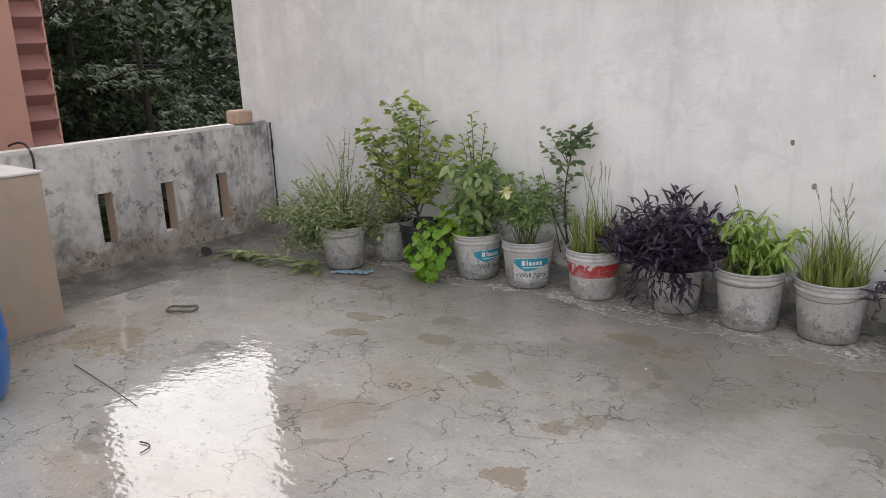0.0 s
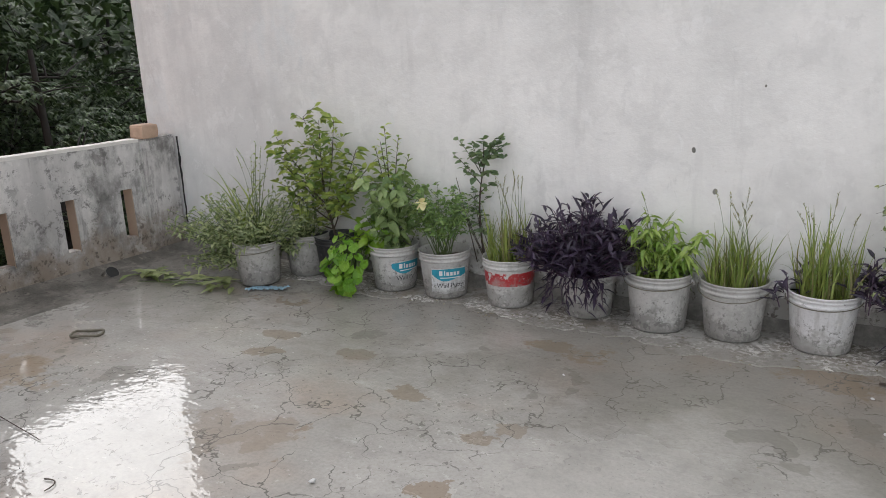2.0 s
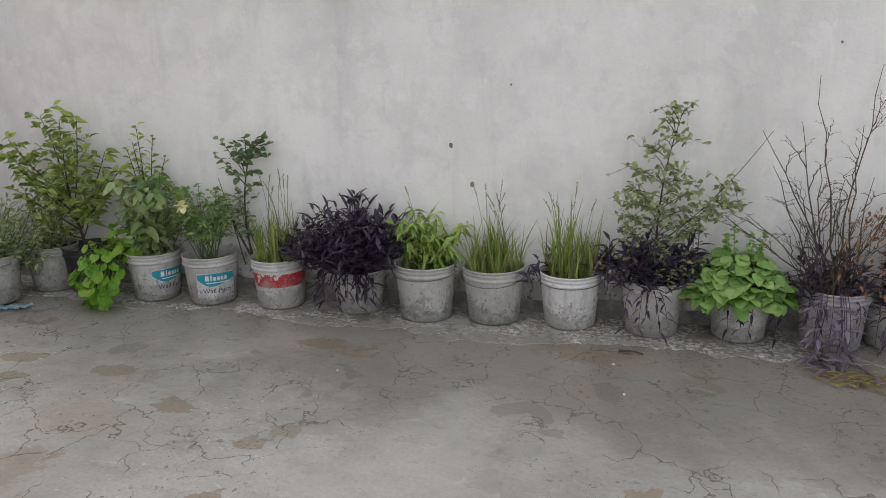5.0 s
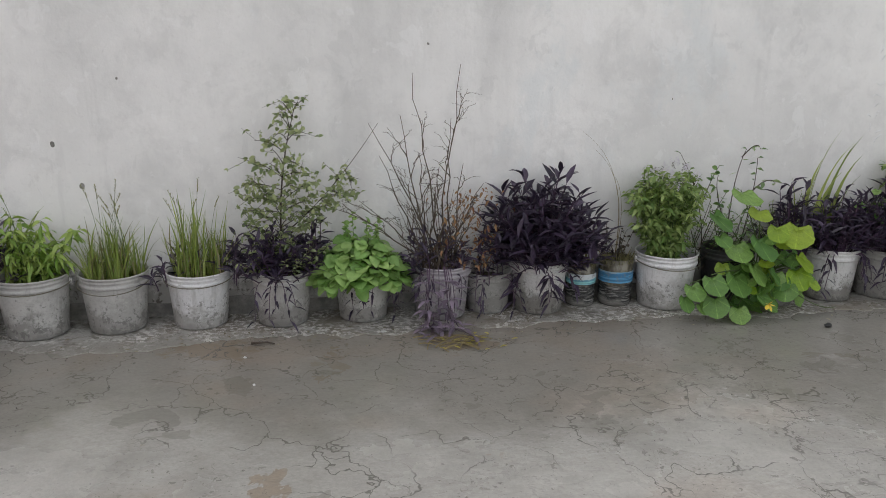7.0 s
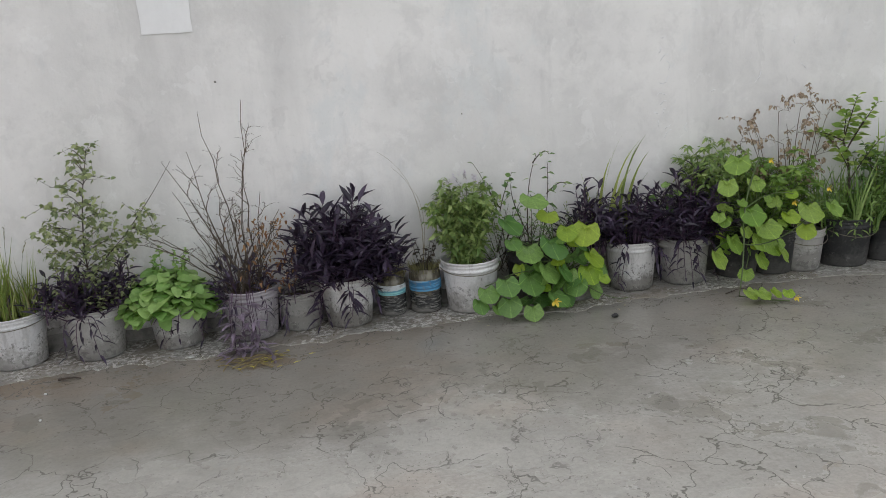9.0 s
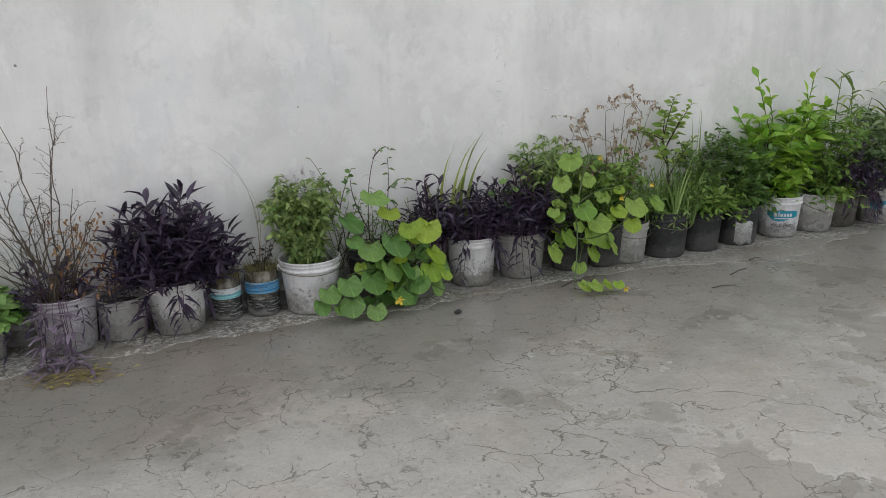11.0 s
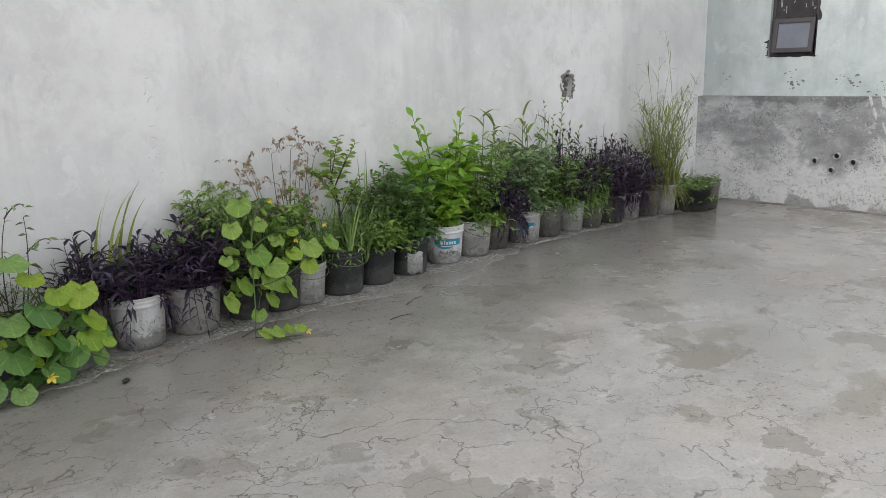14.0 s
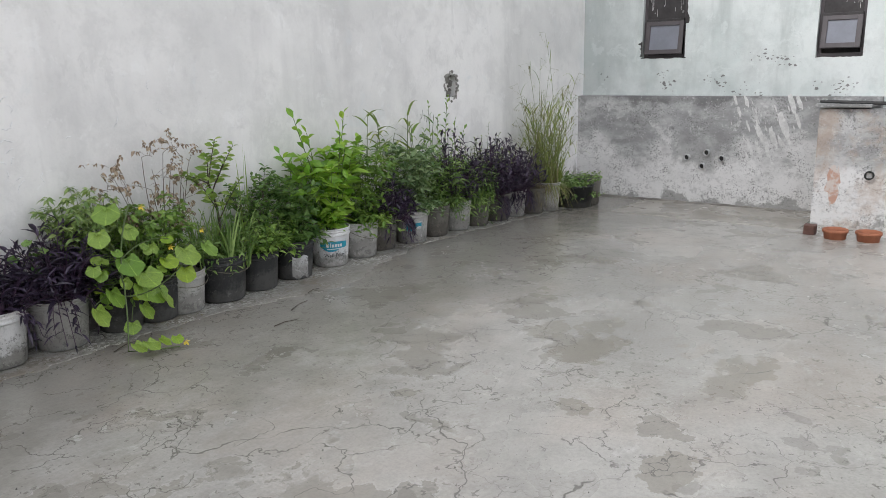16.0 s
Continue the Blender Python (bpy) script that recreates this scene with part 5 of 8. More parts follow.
def bucket(x, y, mat, label, scale=1.0, tilt=0.0, handle=None, soil=0.188, spin=0.0, tall=1.0, name="bucket"):
    b = thing(name, label, "bucket", (x, y, floor_z(x) + 0.007), BUCKETS)
    b.rotation_euler = (radians(tilt), 0, spin)
    b.scale = (scale, scale, scale * tall)
    if mat.name not in BODY:
        BODY[mat.name] = bucket_meshes()
        for me in BODY[mat.name]:
            me.materials.append(mat)
    part("body", BODY[mat.name][0], None, b)
    part("rim", BODY[mat.name][1], None, b)
    part("soil", soil_mesh(bucket_radius(soil) - 0.004, soil), M_SOIL, b, "damp dark soil")
    if handle is not None:
        s = Shape()
        pts = []
        for k in range(19):
            w = math.pi * k / 18
            r = R1 + 0.010
            pts.append((r * math.cos(w) * 1.0, -r * math.sin(w) * 1.04 - 0.002, 0.212 - handle * math.sin(w)))
        s.tube(pts, 0.0022, sides=6)
        h = s.link("handle", M_WIRE, b, "bent wire handle", True)
        for sgn in (-1, 1):
            part("lug", boxes((sgn * (R1 + 0.008) - 0.006, sgn * (R1 + 0.008) + 0.006, -0.010, 0.010, 0.198, 0.224), bevel=0.003), mat, b)
    return b


def facing(x, y, ex=0.4, ey=-3.45, add=0.0):
    return math.atan2(ey - y, ex - x) + radians(add)


bucket(-2.894, -0.455, B_GREY, "cement-grey plastic bucket with weeds, standing by the corner", handle=0.02)
bucket(-2.762, -0.185, B_GREY, "cement-grey plastic bucket with a small bush, close to the wall", 0.98)
bucket(-2.555, -0.150, B_BLACK, "black plastic bucket holding a young citrus tree", 0.97, soil=0.18)
b = bucket(-2.115, -0.200, B_CEMENT, "cement-smeared putty bucket with a blue worn label")
putty_label(b, facing(-2.115, -0.2, add=34), True)
b = bucket(-1.794, -0.190, B_CEMENT, "pale putty bucket with teal label and black lettering")
putty_label(b, facing(-1.794, -0.19, add=9))
bucket(-1.419, -0.175, B_RED, "white bucket with a red band, paint chipped off below")
bucket(-1.011, -0.152, B_CEMENT, "cement-crusted bucket under a purple heart plant", 0.97, tall=0.86)
bucket(-0.666, -0.180, B_CEMENT, "pale cement-smeared bucket with a chilli plant", 1.06, handle=0.015)
bucket(-0.351, -0.150, B_CEMENT, "grey cement-smeared bucket full of grass", 1.03, handle=0.03)
bucket(-0.006, -0.140, B_WHITE, "white bucket speckled with cement, full of grass", handle=0.012)
bucket(0.349, -0.155, B_CEMENT, "grey cement-smeared bucket with a leafy shrub", 0.98)
bucket(0.704, -0.140, B_CEMENT, "small grey bucket with mint", 0.94, tall=0.9)
bucket(1.057, -0.152, B_LILAC, "lilac-grey bucket with dry twigs and trailing stems")
bucket(1.520, -0.140, B_SPLASH, "white cement-splashed bucket with a purple heart plant", 0.98)
bucket(1.285, -0.115, B_GREY, "dark grey bucket half hidden between two others", 0.82, tall=0.95)
bucket(2.14, -0.150, B_WHITE, "clean white bucket with a basil bush", 1.07, handle=0.02)
bucket(2.46, -0.135, B_BLACK, "dark ribbed bucket half hidden behind squash leaves", 0.92, tall=1.2)
bucket(2.67, -0.165, B_GREY, "low grey tub under the squash plant", 1.02, tall=0.55)
bucket(3.005, -0.140, B_SPLASH, "white cement-splashed bucket with trailing purple plant", 0.98, tall=1.08)
bucket(3.30, -0.140, B_GREY, "grey bucket under trailing purple plants")
bucket(3.60, -0.150, B_BLACK, "dark bucket behind a squash vine", 0.92)
b = bucket(3.80, -0.165, B_BLACK, "black ribbed bucket with a torn white label", 0.92)
bucket(3.96, -0.175, B_GREY, "grey cement-smeared bucket with weeds", 0.93, handle=0.05)
bucket(4.22, -0.180, B_BLACK, "large black bucket splashed with cement, full of greenery", 1.08, handle=0.05)
bucket(4.48, -0.185, B_BLACK, "dark cement-dusted bucket with a low bush", 0.95)
b = bucket(4.77, -0.180, B_BLACK, "black bucket with a torn white paper label", 0.98)
part("label", wrap(rough_up(sheet(-0.055, 0.055, lambda u: 0.012 + 0.01 * math.sin(u * 90), lambda u: 0.15 + 0.008 * math.sin(u * 70)), 0.001, 60), 0.0015, facing(4.77, -0.18, 1.45, -3.66, 22)), M_WORN, b, "torn white paper label")
b = bucket(5.12, -0.160, B_WHITE, "white putty bucket with teal label and black lettering", 1.0, tall=1.04)
putty_label(b, facing(5.12, -0.16, 1.45, -3.66, 14))
bucket(5.40, -0.170, B_CEMENT, "pale grey bucket with a wire handle and bushy plant", 1.0, handle=0.075)
bucket(5.64, -0.150, B_MUD, "dark muddy bucket with a purple plant", 0.96)
b = bucket(5.94, -0.200, B_CEMENT, "pale bucket with a torn teal label", 0.98)
part("label", wrap(sheet(-0.07, 0.07, lambda u: 0.05 + 0.012 * math.sin(u * 60), lambda u: 0.165 - 0.008 * math.sin(u * 90)), 0.0012, facing(5.99, -0.2, 1.45, -3.66, 12)), M_WORN, b, "scuffed white label")
part("wave", wrap(sheet(-0.06, 0.06, lambda u: 0.115 + 0.02 * math.sin(u * 40), lambda u: 0.16), 0.0024, facing(5.99, -0.2, 1.45, -3.66, 12)), M_TEAL, b, "torn teal print")
bucket(6.23, -0.190, B_MUD, "dark muddy bucket with a bushy shrub", 0.97)
bucket(6.54, -0.185, B_CEMENT, "pale cement-smeared bucket under trailing grass", 0.97)
bucket(6.80, -0.200, B_MUD, "dark muddy bucket under trailing weeds", 0.95)
bucket(7.13, -0.200, B_MUD, "dark muddy bucket with a purple heart plant", 0.95)
bucket(7.43, -0.185, B_CEMENT, "pale grey bucket with a purple heart plant", 0.95)
bucket(7.70, -0.230, B_MUD, "mud-brown bucket overhung with dry grass", 0.95)
bucket(7.93, -0.260, B_CEMENT, "pale bucket with very tall grass", 1.0, tall=1.1)
bucket(8.53, -0.40, B_MUD, "dark grey bucket standing behind the black tub", 1.0, tall=1.1)
tub = thing("planter_tub", "low black plastic tub with creeping weeds", "tub", (8.33, -0.34, floor_z(8.33)), BUCKETS)
part("body", lathe([(0.16, 0.0), (0.175, 0.006), (0.195, 0.20), (0.208, 0.205), (0.208, 0.222), (0.192, 0.222), (0.17, 0.10)], 40), B_BLACK, tub, soft=True)
part("soil", soil_mesh(0.185, 0.17), M_SOIL, tub, "damp dark soil")


def jar(x, y, r, h, print_mat):
    """A cut-off clear bottle with wet soil inside and a blue label band."""
    j = thing("plastic_jar", "cut plastic bottle planter with a blue label band", "jar", (x, y, 0.007), "bottle planters")
    prof = [(r * 0.9, 0.0), (r, 0.012)]
    for k in range(5):
        z = 0.03 + k * h * 0.13
        prof += [(r, z), (r * 0.97, z + h * 0.03), (r, z + h * 0.06)]
    prof += [(r, h * 0.75), (r * 0.97, h), (r * 0.95, h), (r * 0.95, 0.05)]
    part("jar_wall", lathe(prof, 32), M_JAR, j, "cloudy dark-stained plastic", True)
    bm = lathe([(r + 0.0015, h * 0.52), (r + 0.0018, h * 0.60), (r + 0.0018, h * 0.70), (r + 0.0015, h * 0.76)], 32, False)
    part("label", bm, print_mat, j, "blue and white printed band", True)
    part("soil", soil_mesh(r * 0.93, h * 0.86), M_SOIL, j)
    s = Shape()
    for k in range(260):
        a, q = rnd.uniform(0, 6.28), r * rnd.random() ** 0.35
        s.blade((q * math.cos(a) * 0.95, q * math.sin(a) * 0.95, h * 0.88), (q * 1.15 * math.cos(a), q * 1.2 * math.sin(a), h * 0.85 + rnd.uniform(0.02, 0.09)), (0.01 * math.cos(a), 0.01 * math.sin(a), -0.01), 0.003, 3)
    s.link("dry_moss", L_STRAW, j, "dry straw-coloured moss")


M_JAR = Mat("stained_plastic", 0.22)
_mud = M_JAR.step(M_JAR.math("ADD", M_JAR.axis(2), M_JAR.step(M_JAR.noise(16, 4), 0.3, 0.7, -0.02, 0.02)), 0.095, 0.125)
_rib = M_JAR.noise(34, 6, 0.7, M_JAR.scaled((0.5, 0.5, 3)))
_c = M_JAR.mix(M_JAR.step(_rib, 0.50, 0.60), (0.035, 0.036, 0.036), (0.22, 0.22, 0.21))
_c = M_JAR.mix(M_JAR.step(M_JAR.math("ADD", M_JAR.axis(2), M_JAR.step(M_JAR.noise(9, 3), 0.3, 0.7, -0.02, 0.02)), 0.02, 0.05, 0.7, 0.0), _c, (0.20, 0.195, 0.18))
_up = M_JAR.mix(M_JAR.step(M_JAR.noise(22, 6, 0.7, M_JAR.scaled((1, 1, 0.35))), 0.45, 0.62), (0.075, 0.066, 0.047), (0.20, 0.185, 0.14))
M_JAR = M_JAR.done(M_JAR.mix(_mud, _c, _up), None, M_JAR.bump(M_JAR.noise(30, 4), 0.3, 0.004))


def band_print(name, low, top, edge):
    """A worn printed band: low colour with thin lines, another colour above edge."""
    m = Mat(name, 0.45)
    rag = m.math("ADD", m.axis(2), m.step(m.noise(30, 4, 0.6), 0.3, 0.7, -0.006, 0.006))
    line = m.noise(60, 2, 0.5, m.scaled((0.08, 0.08, 2.2)))
    c = m.mix(m.step(line, 0.48, 0.56), low, tuple(min(0.6, v * 1.8 + 0.05) for v in low))
    c = m.mix(m.step(rag, edge, edge + 0.003), c, top)
    c = m.mix(m.step(m.noise(45, 5, 0.7), 0.54, 0.62, 0, 0.6), c, (0.22, 0.21, 0.19))
    return m.done(c)


M_BAND_PALE = band_print("pale_teal_band", (0.12, 0.33, 0.42), (0.58, 0.62, 0.64), 0.132)
M_BAND_BLUE = band_print("blue_band", (0.035, 0.17, 0.33), (0.30, 0.42, 0.50), 0.163)
jar(1.742, -0.095, 0.070, 0.21, M_BAND_PALE)
jar(1.912, -0.105, 0.080, 0.225, M_BAND_BLUE)


# ---- plants ----
def plant(name, label, x, y, z=0.19, category="plant"):
    p = thing(name, label, category, (x, y, floor_z(x) + z), "potted plants")
    return p, Shape(-y), Shape(-y)


def stemmed(S, F, n, h, spread, per, size, wide, start=0.25, droop=0.35, lift=0.35, lean=(0.0, 0.0), foot=0.06, thick=0.0025, hmin=0.55, belly=0.4, power=0.5, tail=1.0, twist=1.0):
    """n bent stems with leaves turning round them, filling a rounded crown."""
    for i in range(int(n * 1.25)):
        a, q = rnd.uniform(0, 2 * math.pi), rnd.random() ** (power * 0.8)
        fx, fy = foot * rnd.uniform(-1, 1), foot * rnd.uniform(-1, 1)
        top = h * rnd.uniform(hmin, 1.0) * (1 - 0.30 * q * q)
        r = spread * 1.3 * q
        tip = Vector((math.cos(a) * r + lean[0] * top / h, math.sin(a) * r * 0.75 + lean[1] * top / h, top))
        mid = Vector((fx * 0.4 + tip.x * 0.65, fy * 0.4 + tip.y * 0.65, top * 0.5))
        line = bow_line((fx, fy, -0.02), mid, tip, 7)
        S.tube(line, thick, thick * 0.4, 4)
        turn = rnd.uniform(0, 6.28)
        for k in range(per):
            f = start + (1 - start) * k / max(1, per - 1)
            g = f * 6
            i0 = min(5, int(g))
            p = line[i0].lerp(line[i0 + 1], g - i0)
            turn += 2.4
            up = lift + (0.6 if k >= per - 2 else 0.0) + rnd.uniform(-0.25, 0.25)
            way = (math.cos(turn) * math.cos(up), math.sin(turn) * math.cos(up), math.sin(up))
            sz = 1.1 * rnd.uniform(0.65, 1.1) * (tail + (1 - tail) * (1 - f))
            F.leaf(p, way, size * sz, wide * sz, droop * rnd.uniform(0.5, 1.4), 0.25, belly, rnd.uniform(-twist, twist))


def branched(S, F, n, h, spread, sides, reach, per, size, wide, low=0.3, droop=0.35, lift=0.3, lean=(0.0, 0.0), foot=0.04, thick=0.004, hmin=0.7, squash=0.75, round_top=0.25):
    """n main stems, each with side shoots from low upwards that carry the leaves."""
    for i in range(n):
        a, q = 2 * math.pi * (i + rnd.uniform(-0.3, 0.3)) / n, rnd.uniform(0.35, 1.0)
        top = h * rnd.uniform(hmin, 1.0) * (1 - round_top * q * q)
        tip = Vector((math.cos(a) * spread * q + lean[0], math.sin(a) * spread * squash * q + lean[1], top))
        f0 = Vector((foot * rnd.uniform(-1, 1), foot * rnd.uniform(-1, 1), -0.02))
        line = bow_line(f0, Vector((tip.x * 0.55, tip.y * 0.55, top * 0.5)), tip, 9)
        S.tube(line, thick, thick * 0.35, 5)
        turn = rnd.uniform(0, 6.28)
        for k in range(sides + 1):
            f = low + (1 - low) * k / sides
            g = min(7.999, f * 8)
            p = line[int(g)].lerp(line[int(g) + 1], g - int(g))
            turn += 2.4
            if k == sides:
                e = p + (line[-1] - line[-2]).normalized() * reach * 0.4
            else:
                e = p + Vector((math.cos(turn), math.sin(turn) * 0.8, rnd.uniform(0.1, 0.8))) * reach * rnd.uniform(0.5, 1.1)
            twig = bow_line(p, (p + e) / 2 + Vector((0, 0, reach * 0.12)), e, 5)
            S.tube(twig, thick * 0.4, thick * 0.2, 4)
            w = rnd.uniform(0, 6.28)
            for j in range(per):
                c = 0.25 + 0.75 * j / max(1, per - 1)
                u = min(3.999, c * 4)
                at = twig[int(u)].lerp(twig[int(u) + 1], u - int(u))
                w += 2.3
                up = lift + rnd.uniform(-0.35, 0.35) + (0.4 if j == per - 1 else 0)
                sz = rnd.uniform(0.6, 1.12)
                F.leaf(at, (math.cos(w) * math.cos(up), math.sin(w) * math.cos(up), math.sin(up)), size * sz, wide * sz, droop * rnd.uniform(0.4, 1.5), 0.25, 0.4, rnd.uniform(-1.1, 1.1))


def skirt(S, F, n, reach, drop, size, wide, per=8):
    """Leafy shoots that hang over the front rim of the bucket."""
    for i in range(n):
        a = rnd.uniform(math.pi * 0.98, math.pi * 2.02)
        b = Vector((math.cos(a) * 0.07, math.sin(a) * 0.07, 0.02))
        r = 0.135 + reach * rnd.random()
        end = Vector((math.cos(a) * r, math.sin(a) * r, rnd.uniform(-drop, 0.10)))
        line = bow_line(b, Vector((math.cos(a) * r * 0.75, math.sin(a) * r * 0.75, 0.14)), end, 7)
        S.tube(line, 0.002, 0.001, 4)
        w = rnd.uniform(0, 6.28)
        for k in range(per):
            f = min(5.999, 6 * (0.35 + 0.65 * k / (per - 1)))
            at = line[int(f)].lerp(line[int(f) + 1], f - int(f))
            w += 2.4
            sz = rnd.uniform(0.6, 1.15)
            F.leaf(at, (math.cos(w) + 0.4 * math.cos(a), math.sin(w) + 0.4 * math.sin(a), rnd.uniform(-0.2, 0.5)), size * sz, wide * sz, 0.4, 0.25, 0.4, rnd.uniform(-0.5, 0.5))


def shoot(S, F, a, b, c, leaves, size, wide, start=0.45, thick=0.004, lift=0.45):
    """One bare-footed stem with alternate leaves towards its tip."""
    line = bow_line(a, b, c, 11)
    S.tube(line, thick, thick * 0.4, 5)
    turn = rnd.uniform(0, 6.28)
    for k in range(leaves):
        f = start + (1 - start) * k / max(1, leaves - 1)
        g = min(9.999, f * 10)
        at = line[int(g)].lerp(line[int(g) + 1], g - int(g))
        turn += 2.5 + rnd.uniform(-0.3, 0.3)
        up = lift + 0.5 * f + rnd.uniform(-0.25, 0.25)
        sz = rnd.uniform(0.7, 1.1) * (1.1 - 0.3 * f)
        F.leaf(at, (math.cos(turn) * math.cos(up), math.sin(turn) * 0.8 * math.cos(up), math.sin(up)), size * sz, wide * sz, rnd.uniform(0.1, 0.5), 0.25, 0.45, rnd.uniform(-1.1, 1.1))


def cane(S, F, x, y, top, lean, leaves, length, width):
    """An upright reed cane with long arching leaves."""
    line = bow_line((x, y, 0), (x, y, top * 0.6), (x + lean, y, top), 10)
    S.tube(line, 0.004, 0.002, 5)
    side = rnd.choice((-1, 1))
    for k in range(leaves):
        at = line[min(9, 4 + k * 6 // leaves)]
        side = -side
        w = (0.0 if side > 0 else math.pi) + rnd.uniform(-0.7, 0.7)
        L = length * rnd.uniform(0.65, 1.1)
        tip = at + Vector((math.cos(w) * L * 0.62, math.sin(w) * L * 0.5, L * rnd.uniform(0.35, 0.8)))
        F.blade(at, tip, (math.cos(w) * L * 0.25, math.sin(w) * L * 0.2, -L * rnd.uniform(0.1, 0.75)), width * rnd.uniform(0.7, 1.1), 8)


def turf(F, n, h, foot, width=0.004, bend=0.10, hmin=0.4, straw=None):
    """Grass in small tufts: most blades stand nearly upright, some nod over."""
    for i in range(n):
        if i % 6 == 0:
            a, q = rnd.uniform(0, 6.28), foot * math.sqrt(rnd.random())
            heart = Vector((q * math.cos(a), q * math.sin(a), -0.01))
            tall, tx, ty = rnd.uniform(0.62, 1.0), rnd.gauss(0, 0.12) + 0.8 * heart.x, rnd.gauss(0, 0.06)
        b = heart + Vector((rnd.gauss(0, 0.007), rnd.gauss(0, 0.007), 0))
        top = h * tall * rnd.uniform(hmin, 1.0)
        w = rnd.uniform(0, 6.28)
        nods = rnd.random() < 0.28
        out = bend * (rnd.uniform(0.35, 0.8) if nods else 0.35 * rnd.random())
        out = min(out, 0.30 * top)
        tip = b + Vector(((tx + rnd.gauss(0, 0.05)) * top, (ty + rnd.gauss(0, 0.05)) * top, top))
        shape = straw if straw is not None and rnd.random() < 0.22 else F
        shape.blade(b, tip, (math.cos(w) * out, math.sin(w) * out * 0.7, -out * (rnd.uniform(0.5, 1.5) if nods else 0.2)), width * rnd.uniform(0.7, 1.3), 7)


def seed_stalks(S, F, n, h, foot, bend=0.08):
    """Thin stalks with a nodding seed head."""
    for i in range(n):
        a = rnd.uniform(0, 6.28)
        b = (foot * math.cos(a) * 0.6, foot * math.sin(a) * 0.6, 0)
        top = h * rnd.uniform(0.72, 1.0)
        tip = (b[0] + rnd.uniform(-bend, bend), b[1] + rnd.uniform(-bend, bend) * 0.5, top)
        line = bow_line(b, (b[0], b[1], top * 0.7), tip, 8)
        S.tube(line, 0.0013, 0.0008, 4)
        for k in range(18):
            p = line[-1].lerp(line[-2], k / 12)
            w = rnd.uniform(0, 6.28)
            F.small_leaf(p, (math.cos(w), math.sin(w), 1.2), 0.012, 0.005, 0.1)


def purple_mound(name, label, x, y, n, h, spread, hang=8, hang_len=0.16, z=0.19, stretch=(1.0, 1.0), lean=(0.0, 0.0), leaf=0.085, mat=None):
    p, S, F = plant(name, label, x, y, z)
    for i in range(n):
        a, q = rnd.uniform(0, 2 * math.pi), rnd.random() ** 0.5
        top = h * (1 - 0.66 * q * q) * rnd.uniform(0.5, 1.0)
        tip = Vector((math.cos(a) * spread * q * stretch[0] + lean[0], math.sin(a) * spread * 0.75 * q * stretch[1] + lean[1], top))
        b = Vector((0.09 * q * math.cos(a), 0.09 * q * math.sin(a), 0))
        line = bow_line(b, (b + tip) * 0.5 + Vector((0, 0, top * 0.25)), tip, 6)
        S.tube(line, 0.003, 0.0018, 4)
        turn = rnd.uniform(0, 6.28)
        for k in range(7):
            f = 0.28 + 0.72 * k / 6
            g = f * 5
            i0 = min(4, int(g))
            at = line[i0].lerp(line[i0 + 1], g - i0)
            turn += 2.6
            up = rnd.uniform(0.2, 0.8) + (0.35 if k > 4 else 0)
            way = Vector((math.cos(turn) * math.cos(up) + 0.35 * math.cos(a) * q, math.sin(turn) * math.cos(up) + 0.35 * math.sin(a) * q, math.sin(up)))
            L = leaf * rnd.uniform(0.6, 1.15)
            F.leaf(at, way, L, L * 0.225, rnd.uniform(0.1, 0.5), 0.55, 0.33, rnd.uniform(-0.4, 0.4))
    for i in range(hang):
        a = rnd.uniform(math.pi * 1.12, math.pi * 1.88)
        r = 0.128
        b = Vector((math.cos(a) * 0.08, math.sin(a) * 0.08, 0.02))
        over = Vector((math.cos(a) * (r + 0.03), math.sin(a) * (r + 0.03), 0.07))
        end = Vector((math.cos(a) * (r + 0.03) + rnd.uniform(-0.03, 0.03), math.sin(a) * (r + 0.025), -hang_len * rnd.uniform(0.4, 1.0)))
        line = bow_line(b, over, end, 8)
        S.tube(line, 0.0026, 0.0015, 4)
        for k in range(5):
            at = line[min(7, 3 + k)]
            w = a + rnd.uniform(-1.4, 1.4)
            L = leaf * rnd.uniform(0.4, 0.7)
            F.leaf(at, (math.cos(w), math.sin(w), rnd.uniform(-0.9, 0.3)), L, L * 0.24, 0.4, 0.5, 0.33)
    S.link("stem_cluster", M_STEMP, p, "purple stems")
    F.link("foliage", mat or L_PURPLE, p, "dark purple lance-shaped leaves")
    return p


def finish(p, S, F, leaf_mat, stem_mat=None, leaf_label="green leaves"):
    S.link("stem_cluster", stem_mat or M_STEMG, p, "thin stems")
    F.link("foliage", leaf_mat, p, leaf_label)


